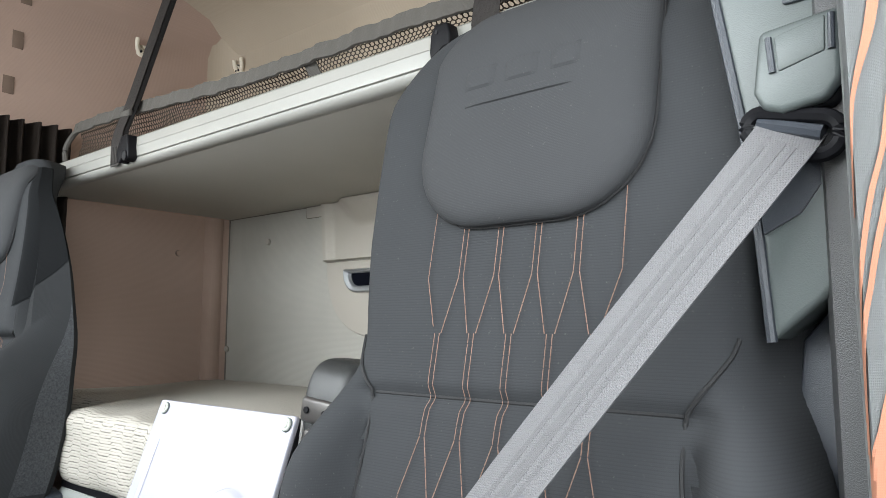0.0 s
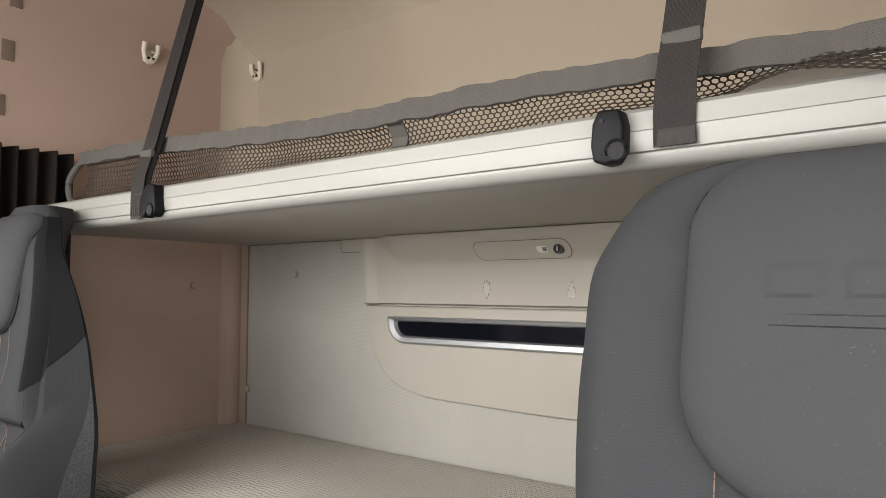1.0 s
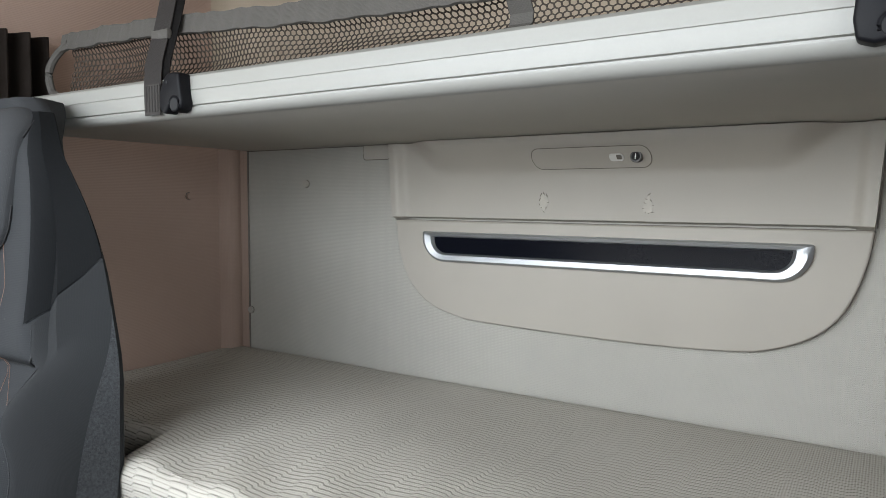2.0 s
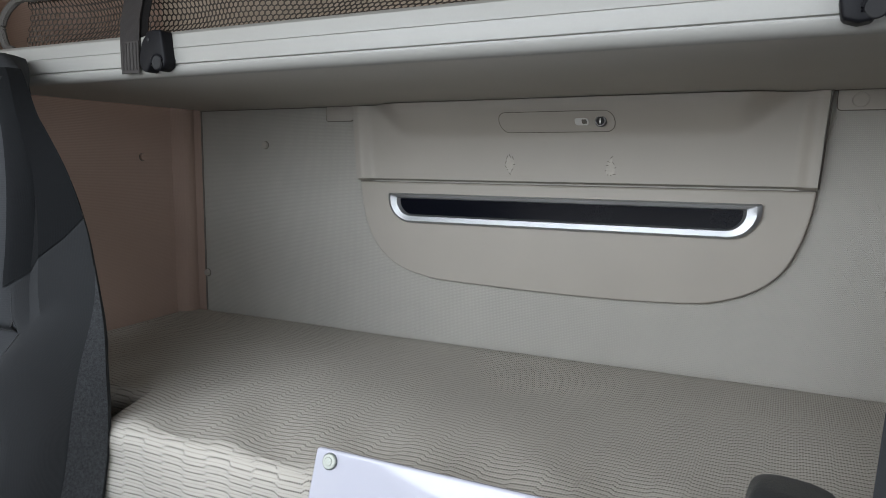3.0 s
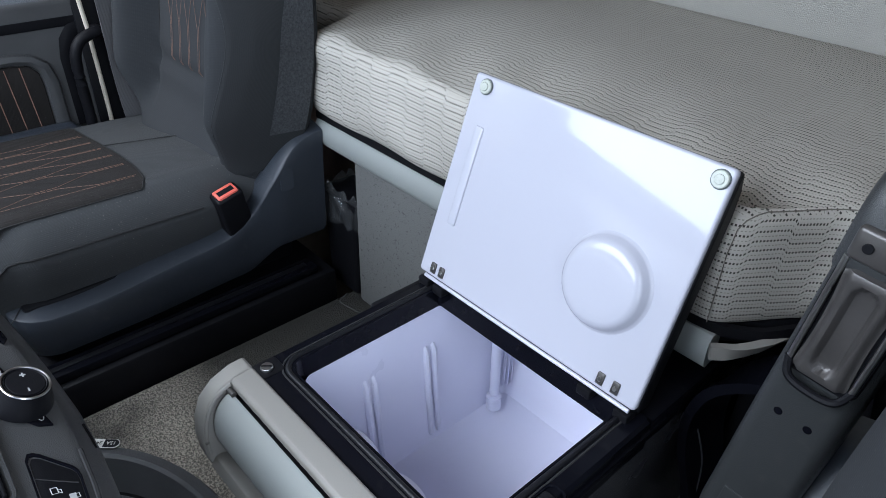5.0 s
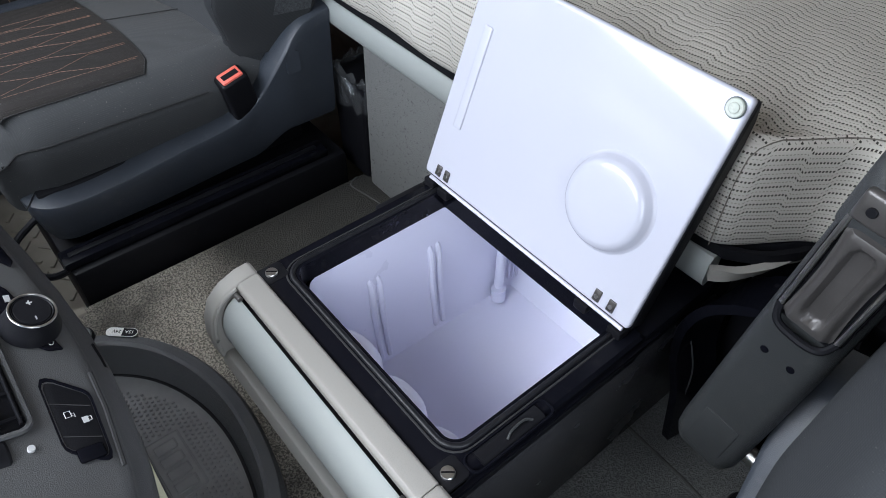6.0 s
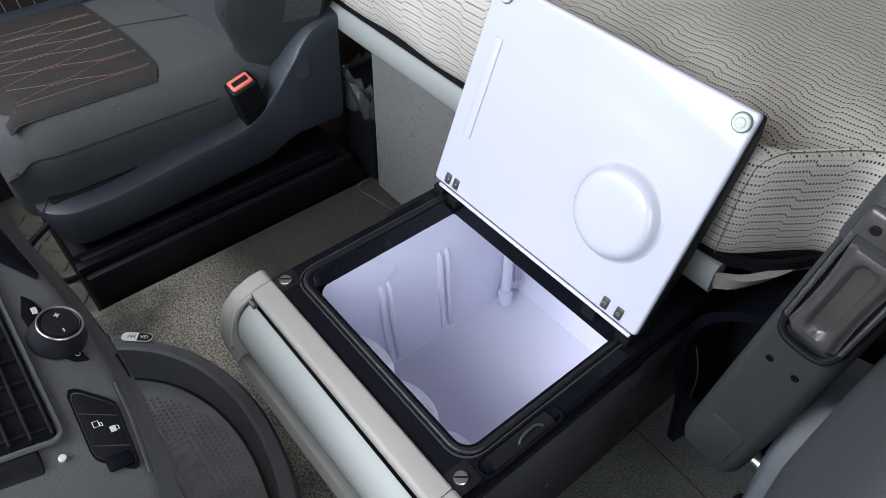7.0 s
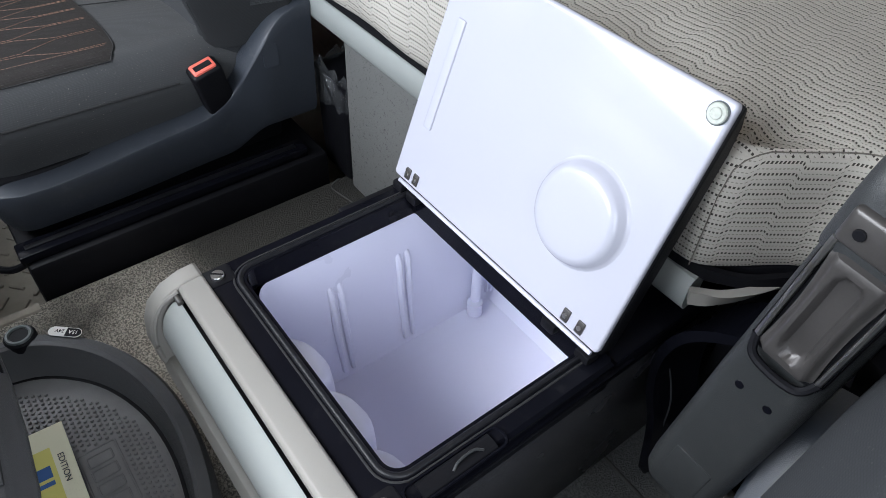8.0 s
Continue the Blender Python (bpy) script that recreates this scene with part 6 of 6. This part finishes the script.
def tray():
    t = thing("storage_tray", (0.0, -1.5, 0.15), "dark grey plastic storage tray on the engine tunnel", "tray")
    out = [(0.30, -1.62), (0.29, -1.50), (0.24, -1.40), (0.15, -1.335), (0.04, -1.308), (-0.06, -1.308), (-0.15, -1.332), (-0.22, -1.375), (-0.27, -1.44), (-0.285, -1.53), (-0.28, -1.62)]
    o = [(p.x, p.y) for p in curve_through([(x, y, 0) for x, y in out], 5)]
    cxy = (0.0, -1.60)
    def ring(k, z):
        return [(cxy[0] + (x - cxy[0]) * k, cxy[1] + (y - cxy[1]) * k if y > cxy[1] else y, z) for x, y in o]
    rows = [ring(0.985, 0.152), ring(1.0, 0.27), ring(0.995, 0.298), ring(0.978, 0.307), ring(0.93, 0.311), ring(0.912, 0.308), ring(0.903, 0.300), ring(0.882, 0.262), ring(0.868, 0.252)]
    part("rim", loft(rows, None, False, False), M_TRAY, t)
    fl = ring(0.875, 0.2520)
    bm = bmesh.new()
    bm.faces.new([bm.verts.new(p) for p in fl])
    part("tray_floor", bm, M_BLACK, t)
    mat_o = ring(0.850, 0.2530)
    bm = bmesh.new()
    low = [bm.verts.new(p) for p in mat_o]
    bm.faces.new(low)
    part("mat", bm, M_RUBBER, t, "black studded rubber mat")
    bm = bmesh.new()
    for i in range(-29, 30):
        for j in range(0, 35):
            x, y = i * 0.0085 + (0.00425 if j % 2 else 0), -1.62 + j * 0.0078
            k = ((x / 0.238) ** 2 + (max(0, y + 1.60) / 0.243) ** 2)
            if k < 1 and not (-0.07 < x < 0.045 and -1.455 < y < -1.40):
                r = 0.0027
                vs = [bm.verts.new((x + r * math.cos(a), y + r * math.sin(a), 0.2531)) for a in (0, 1.05, 2.1, 3.14, 4.19, 5.24)]
                tp = [bm.verts.new((x + r * 0.6 * math.cos(a), y + r * 0.6 * math.sin(a), 0.2553)) for a in (0, 1.05, 2.1, 3.14, 4.19, 5.24)]
                bm.faces.new(tp)
                for q in range(6):
                    bm.faces.new((vs[q], vs[(q + 1) % 6], tp[(q + 1) % 6], tp[q]))
    part("studs", bm, M_RUBBER, t, "small rubber studs", kind="stuff")
    part("mark_frame", tube([(x, y, 0.2535) for x, y in rrect(-0.066, -1.452, 0.040, -1.402, 0.004, 3)], 0.0016, 6, closed=True), M_RUBBER, t)
    for k in range(4):
        x = -0.056 + 0.0235 * k
        part("raised_mark", tube([(a, b, 0.2533) for a, b in rrect(x, -1.443, x + 0.017, -1.411, 0.003, 3)], 0.0013, 6, closed=True), M_RUBBER, t)
    lab = part("socket_label", prism(rrect(-0.030, -0.010, 0.030, 0.010, 0.010), "z", 0.0, 0.0012), M_SHEET, t, "oval white and black socket label")
    lab.matrix_basis = Matrix.Translation((-0.236, -1.397, 0.3108)) @ Matrix.Rotation(radians(48), 4, "Z") @ Matrix.Scale(0.82, 4)
    dark = prism([p for p in rrect(-0.030, -0.010, 0.030, 0.010, 0.010) if p[0] > 0.0] + [(0.002, 0.010), (0.002, -0.010)], "z", 0.0011, 0.0018)
    bmesh.ops.scale(dark, vec=(0.97, 0.88, 1), verts=dark.verts[:])
    part("dark_half", dark, M_BLACK, lab).matrix_parent_inverse = Matrix.Identity(4)
    for word, x, mat in (("15A", 0.0235, M_SHEET), ("24V", -0.001, M_BLACK)):
        letters = lettering(word, 0.0105)
        letters.transform(Matrix.Translation((x, 0.004, 0.0019)) @ Matrix.Rotation(math.pi, 4, "Z"))
        part("lettering", letters, mat, lab, smooth=False).matrix_parent_inverse = Matrix.Identity(4)
    part("socket", cylinder((-0.265, -1.452, 0.295), (-0.265, -1.452, 0.314), 0.022, 24), M_BLACK, t, "black power socket")
    part("socket_ring", tube([(-0.265 + 0.016 * math.cos(a), -1.452 + 0.016 * math.sin(a), 0.3145) for a in [2 * math.pi * k / 20 for k in range(20)]], 0.003, 6, closed=True), M_GREYPLASTIC, t)
    return t


M_TRAY = surface("dark_grey_tray_plastic", (0.085, 0.0855, 0.088), 0.36, var=0.15, scale=12, fine=1100, bump=0.3, grain=0.08, dirt=0.10, dirt_color=(0.2, 0.19, 0.17))
M_RUBBER = surface("black_rubber_mat", (0.13, 0.13, 0.133), 0.24, var=0.25, scale=20, fine=600, bump=0.15, dirt=0.12, dirt_color=(0.12, 0.115, 0.10))
tray()


# ---- dashboard ----
DASH_O = Vector((0.0357, -1.4855, 0.6601))
DASH_U = Vector((0.9787, -0.0377, -0.2020))
DASH_N = Vector((0.2013, 0.3724, 0.9060))
DASH_V = DASH_N.cross(DASH_U)
DASH_B = Matrix(((DASH_U.x, DASH_V.x, DASH_N.x, DASH_O.x), (DASH_U.y, DASH_V.y, DASH_N.y, DASH_O.y), (DASH_U.z, DASH_V.z, DASH_N.z, DASH_O.z), (0, 0, 0, 1)))


def dashboard():
    """Wing of the dashboard beside the driver: u along its edge, v towards the tray, w out of the face."""
    t = thing("dashboard", (0.0, -1.75, 0.15), "charcoal dashboard wing with vent, rotary knob and lock switch", "dashboard")
    def put(nm, bm, mat, label="", parent=None, smooth=True):
        bm.transform(DASH_B)
        return part(nm, bm, mat, parent or t, label, smooth)
    edge = [(-0.34, -0.02), (-0.22, -0.004), (-0.155, 0.006), (-0.115, 0.016), (-0.06, 0.026), (0.0, 0.034), (0.05, 0.036), (0.10, 0.034), (0.16, 0.028), (0.20, 0.020), (0.30, -0.01), (0.36, -0.05)]
    def off(d):
        return [(u, v + d) for u, v in edge]
    # face, lip and skirt as one lofted shell
    rows = []
    for d, w in ((-0.42, -0.06), (-0.30, 0.0), (-0.16, 0.003), (-0.06, 0.001), (-0.012, 0.0), (-0.004, -0.0015), (0.000, -0.004), (0.004, -0.012), (0.016, -0.018), (0.022, -0.022), (0.025, -0.030), (0.012, -0.12), (-0.02, -0.26)):
        rows.append([(u, v + d, w) for u, v in edge])
    put("control_panel", loft(rows, None, False, False), M_DASH)
    put("groove", tube([(0.060, 0.0315, 0.000), (0.10, 0.0300, 0.000), (0.16, 0.0225, 0.0)], 0.0022, 6, flat=0.5), M_PIPING)
    put("lip_slot", tube([(0.018, 0.052, -0.0195), (0.036, 0.0535, -0.020), (0.048, 0.0535, -0.0205)], 0.0022, 6), M_BLACK)
    # rotary knob on its plate
    put("knob_plate", prism([(-0.066, -0.010), (-0.055, -0.002), (-0.010, 0.010), (0.028, 0.020), (0.026, 0.008), (0.006, -0.012), (-0.040, -0.018)], "z", -0.002, 0.0022, 0.0012), M_GLOSS)
    c = (-0.0060, 0.0025)
    kn = []
    for r, w in ((0.0262, 0.002), (0.0262, 0.0055), (0.0228, 0.015), (0.0208, 0.0225), (0.0203, 0.0245)):
        kn.append([(c[0] + r * math.cos(a), c[1] + r * math.sin(a), w) for a in [2 * math.pi * k / 40 for k in range(40)]])
    k = put("rotary_knob", loft(kn), M_BLACK, "black rotary knob with a chrome ring")
    put("knob_ring", tube([(c[0] + 0.0194 * math.cos(a), c[1] + 0.0194 * math.sin(a), 0.0248) for a in [2 * math.pi * q / 36 for q in range(36)]], 0.0012, 6, closed=True), M_STEEL, "chrome ring", k)
    put("knob_face", cylinder((c[0], c[1], 0.024), (c[0], c[1], 0.0256), 0.0170, 30), M_BLACK, "", k)
    put("plus_mark", box((c[0] - 0.0115, c[1] - 0.0006, 0.0254), (c[0] - 0.0065, c[1] + 0.0006, 0.0261)), M_ICON, "white plus sign", k)
    put("plus_mark", box((c[0] - 0.0096, c[1] - 0.0025, 0.0254), (c[0] - 0.0084, c[1] + 0.0025, 0.0260)), M_ICON, "", k)
    put("minus_mark", box((c[0] + 0.0075, c[1] - 0.0006, 0.0254), (c[0] + 0.0115, c[1] + 0.0006, 0.0261)), M_ICON, "white minus sign", k)
    put("oval_mark", tube([(0.018 + 0.0032 * math.cos(a), 0.012 + 0.0022 * math.sin(a), 0.0026) for a in [2 * math.pi * q / 14 for q in range(14)]], 0.0004, 4, closed=True), M_ICON)
    put("arrow_mark", tube([(0.004 + 0.003 * math.cos(a), -0.004 + 0.003 * math.sin(a), 0.0026) for a in (0.4, 1.2, 2.0, 2.8, 3.6)], 0.0005, 4), M_ICON)
    put("heater_mark", box((-0.047, -0.008, 0.0022), (-0.039, -0.003, 0.0028)), M_ICON, "tiny printed pictogram bar")
    # lock switch
    sw = [(0.0535, -0.0095), (0.0535, -0.0055), (0.056, -0.001), (0.076, 0.0195), (0.081, 0.0225), (0.088, 0.0232), (0.144, 0.0185), (0.149, 0.0165), (0.150, 0.0125), (0.1475, 0.0075), (0.133, -0.0105), (0.128, -0.014), (0.121, -0.015), (0.060, -0.0125)]
    cen = (0.103, 0.003)
    sc = lambda f: [(cen[0] + (u - cen[0]) * f, cen[1] + (v - cen[1]) * f) for u, v in sw]
    put("switch_frame", loft([[(u, v, w) for u, v in sc(f)] for f, w in ((1.03, -0.002), (1.0, 0.0018), (0.93, 0.0018), (0.90, -0.003))], None, False), M_GLOSS)
    b = put("lock_switch", prism(sc(0.90), "z", -0.004, 0.0008, 0.001), M_BLACK, "dark rocker switch with white padlock symbols")
    for p0, p1 in (((0.079, -0.0125), (0.095, 0.0205)), ((0.114, -0.0135), (0.128, 0.0185))):
        put("switch_joint", tube([(p0[0] + 0.001, p0[1] + 0.002, 0.0009), (p1[0] - 0.001, p1[1] - 0.002, 0.0009)], 0.0006, 6), M_PIPING, "", b)
    put("switch_bar", box((0.132, -0.008, 0.0006), (0.146, 0.014, 0.0035), 0.002, 2, m=Matrix.Translation((0, 0, 0))), M_GLOSS, "", b)
    for u, v, opened in ((0.096, 0.0005, True), (0.106, 0.012, False)):
        if opened:
            put("padlock_symbol", tube([(u - 0.003, v - 0.004, 0.0011), (u + 0.003, v - 0.004, 0.0011), (u + 0.003, v + 0.001, 0.0011), (u - 0.003, v + 0.001, 0.0011)], 0.0005, 4, closed=True), M_ICON, "white open padlock outline", b)
        else:
            put("padlock_symbol", box((u - 0.003, v - 0.004, 0.0007), (u + 0.003, v + 0.001, 0.0013)), M_ICON, "white padlock symbol", b)
        put("padlock_bow", tube([(u - 0.002 + (0.002 if opened else 0), v + 0.001, 0.0011), (u - 0.002 + (0.002 if opened else 0), v + 0.0035, 0.0011), (u + 0.002 + (0.002 if opened else 0), v + 0.0035, 0.0011), (u + 0.002, v + 0.0012, 0.0011)], 0.0004, 4), M_ICON, "", b)
    # air vent
    put("vent_well", box((-0.19, -0.125, -0.03), (0.098, -0.032, 0.0045), 0.004), M_BLACK)
    put("vent_rim", tube([(u, v, 0.005) for u, v in rrect(-0.19, -0.127, 0.100, -0.030, 0.010, 4)], 0.0028, 6, closed=True), M_DASH)
    for q in range(6):
        put("vent_slat", box((-0.185, -0.121 + 0.0165 * q, 0.0045), (0.094, -0.1185 + 0.0165 * q, 0.010), 0.001), M_BLACK)
    for q in range(11):
        put("vent_bar", box((-0.175 + 0.026 * q, -0.122, 0.0045), (-0.172 + 0.026 * q, -0.034, 0.0075), 0.0008), M_BLACK)
    put("vent_tab", box((0.010, -0.080, 0.006), (0.030, -0.066, 0.016), 0.003), M_BLACK)
    # thumb wheel under the vent
    put("wheel_slot", prism(rrect(0.101, -0.115, 0.122, -0.045, 0.008), "z", -0.002, 0.0012), M_GLOSS)
    w = put("thumb_wheel", cylinder((0.1115, -0.100, -0.012), (0.1115, -0.052, -0.012), 0.019, 30), M_BLACK)
    put("dot_mark", cylinder((0.117, -0.037, -0.002), (0.117, -0.037, 0.0045), 0.0032, 14), M_ICON, "small white dot")
    put("display_plate", prism([(-0.20, -0.06), (-0.11, -0.012), (-0.082, 0.010), (-0.088, 0.014), (-0.20, -0.008)], "z", -0.001, 0.0028, 0.001), M_GLOSS)
    return t


M_ICON = surface("white_print", (0.42, 0.42, 0.42), 0.6, var=0.03, bump=0.0)
DASHBOARD = dashboard()
lower = prism([(-2.46, 0.15), (-1.70, 0.15), (-1.66, 0.35), (-1.62, 0.50), (-1.70, 0.62), (-1.95, 0.85), (-2.46, 0.98)], "x", -1.10, 1.10, 0.02, 3)
part("dash_body", lower, M_DASH, DASHBOARD)


def booklet():
    t = thing("booklet", (0.03, -1.44, 0.245), "pale yellow printed booklet lying in the tray", "booklet")
    m = Matrix.Translation(BOOK_AT) @ Matrix.Rotation(radians(BOOK_TURN), 4, "Z") @ Matrix.Rotation(radians(8), 4, "Y")
    part("pages", box((0.0, -0.035, 0.0), (0.16, 0.035, 0.006), 0.001, m=m), M_SHEET, t)
    part("cover", box((0.0, -0.0355, 0.006), (0.1605, 0.0355, 0.0072), m=m), M_PAPER, t, "pale yellow cover")
    part("stripe", box((0.03, -0.0353, 0.0072), (0.1603, 0.012, 0.0076), m=m), M_YELLOW, t, "yellow field")
    part("blue_mark", box((0.055, -0.026, 0.0076), (0.072, 0.006, 0.0080), m=m), M_BLUE, t, "blue lettering shape")
    part("blue_mark", box((0.077, -0.026, 0.0076), (0.083, 0.006, 0.0080), m=m), M_BLUE, t)
    bm = lettering("EDITION", 0.011)
    bm.transform(m @ Matrix.Translation((0.044, 0.018, 0.0078)))
    part("lettering", bm, M_SHELL, t, "small dark lettering", smooth=False)
    return t


BOOK_AT, BOOK_TURN = (-0.115, -1.484, 0.276), -3
M_PAPER = surface("pale_cream_card", (0.72, 0.70, 0.52), 0.5, var=0.05, bump=0.02)
M_YELLOW = surface("yellow_print", (0.62, 0.58, 0.16), 0.45, var=0.05, bump=0.02)
M_BLUE = surface("blue_print", (0.03, 0.10, 0.28), 0.45, var=0.05, bump=0.02)
booklet()


# ---- curtains ----
def curtain(name, pts, z0, z1, depth, waves, material, label):
    """Gathered curtain along a line of plan points."""
    t = thing(name, (pts[0][0], pts[0][1], z0), label, "curtain", "curtains")
    a, b = Vector((*pts[0], 0)), Vector((*pts[1], 0))
    d = (b - a)
    nrm = Vector((-d.y, d.x, 0)).normalized()
    n = waves * 40
    rows = []
    for j in range(13):
        z = z0 + (z1 - z0) * j / 12
        row = []
        for i in range(n + 1):
            s = i / n
            off = depth * (math.sin(2 * math.pi * waves * s + 0.5 * math.sin(3 * z + 5 * s)) * 0.5 + 0.15 * math.sin(17 * s + 2 * z))
            q = a + d * s + nrm * off
            row.append((q.x, q.y, z))
        rows.append(row)
    bm = loft(rows, None, False, False)
    bmesh.ops.solidify(bm, geom=bm.faces[:], thickness=0.0025)
    c = part("cloth", bm, material, t)
    return t


def door_curtain():
    """Curtain bunched in front of the door pillar, with woven stripes that sweep down towards its edge."""
    t = thing("door_curtain", (1.17, -1.04, 0.45), "grey gathered curtain with orange stripes at the door pillar", "curtain", "curtains")
    def sheet(x, z, lift):
        return (x, -1.060 - lift + 0.30 * (x - 1.13) + 0.0035 * math.sin(150 * (x - 1.13) + 1.2 * math.sin(4 * z)) + 0.03 * smooth_step(1.136, 1.128, x), z)
    rows = [[sheet(1.128 + 0.10 * i / 80, 0.45 + 1.5 * j / 40, 0.0) for i in range(81)] for j in range(41)]
    bm = loft(rows, None, False, False)
    bmesh.ops.solidify(bm, geom=bm.faces[:], thickness=0.002)
    part("cloth", bm, M_CURTAIN_GREY, t)
    # (x, z, width) along each stripe
    stripes = [((1.160, 1.20, 0.007), (1.149, 1.125, 0.006), (1.140, 1.086, 0.003), (1.136, 1.060, 0.0018), (1.133, 1.0, 0.0015)),
               ((1.185, 1.20, 0.004), (1.158, 1.089, 0.003), (1.1504, 1.044, 0.003), (1.1422, 1.011, 0.003), (1.1358, 0.969, 0.0024), (1.1323, 0.93, 0.0018), (1.1305, 0.86, 0.0015)),
               ((1.190, 1.14, 0.004), (1.158, 1.040, 0.0034), (1.1466, 0.995, 0.0035), (1.1402, 0.9625, 0.003), (1.1335, 0.914, 0.0024), (1.131, 0.80, 0.002)),
               ((1.195, 1.06, 0.014), (1.1605, 0.956, 0.0116), (1.1518, 0.914, 0.0105), (1.1445, 0.881, 0.0105), (1.1373, 0.839, 0.011), (1.134, 0.70, 0.010)),
               ((1.20, 0.98, 0.010), (1.1605, 0.878, 0.0075), (1.1518, 0.839, 0.010), (1.147, 0.75, 0.010), (1.145, 0.60, 0.010))]
    for line in stripes:
        pts = curve_through(line, 8)
        rows = [[sheet(p[0] + p[2] * (k / 6 - 0.5), p[1], 0.0022) for k in range(7)] for p in pts]
        part("stripe", loft(rows, None, False, False), M_CURTAIN_ORANGE, t, "orange sweeping stripe")
    return t


door_curtain()
curtain("window_curtain", ((-1.085, -1.00), (-1.085, -0.60)), 1.02, 1.558, 0.05, 9, M_CURTAIN, "dark brown gathered curtain at the side window")


# ---- roof fittings ----
def roof_bar():
    t = thing("roof_bar", (-0.5, -0.5, 2.06), "grey tubular bar clipped under the roof", "bar")
    part("tube", tube(curve_through([(-0.775, -0.50, 2.054), (-0.66, -0.50, 2.06), (-0.60, -0.50, 2.065), (-0.55, -0.50, 2.085), (-0.46, -0.50, 2.09), (0.2, -0.50, 2.09), (0.8, -0.5, 2.09)], 8), 0.014, 12), M_SILVER, t)
    part("bracket", prism([(-0.80, 2.13), (-0.80, 2.085), (-0.76, 2.06), (-0.70, 2.06), (-0.67, 2.09), (-0.67, 2.13)], "y", -0.575, -0.50, 0.012, 3), M_CREAM, t)
    part("bracket_screw", cylinder((-0.745, -0.58, 2.09), (-0.745, -0.57, 2.09), 0.009, 12), M_GAP, t)
    return t


roof_bar()


def curtain_rail():
    t = thing("curtain_rail", (0, -0.72, 2.06), "double silver curtain track across the cab roof", "rail")
    for y, z in ((-0.735, 2.055), (-0.70, 2.062)):
        part("track", tube([(-1.10, y, z), (1.10, y, z)], 0.006, 8), M_SILVER, t)
    part("track_bed", box((-1.125, -0.745, 2.063), (1.125, -0.69, 2.12), 0.006), M_ROOF, t)
    part("end_stop", box((-1.13, -0.748, 2.045), (-1.085, -0.690, 2.075), 0.006), M_CREAM, t)
    return t


curtain_rail()
for y, z in ((-0.740, 1.971), (-0.756, 1.822), (-0.774, 1.673)):
    sl = thing("wall_slot", (-1.134, y, z), "small recessed rectangular slot in the side wall", "slot", "wall slots")
    part("slot_plate", box((-1.1355, y - 0.016, z - 0.028), (-1.1325, y + 0.016, z + 0.028), 0.001), M_SLOT, sl)
for x, y, z in ((-0.708, -0.351, 2.128), (-0.734, -0.102, 2.085)):
    tb = thing("roof_tab", (x, y, z), "small beige plastic tab on the headliner", "tab", "roof tabs")
    part("tab", tube([(x - 0.014, y, z), (x + 0.014, y, z - 0.004)], 0.006, 8, flat=0.6), M_GAP, tb)
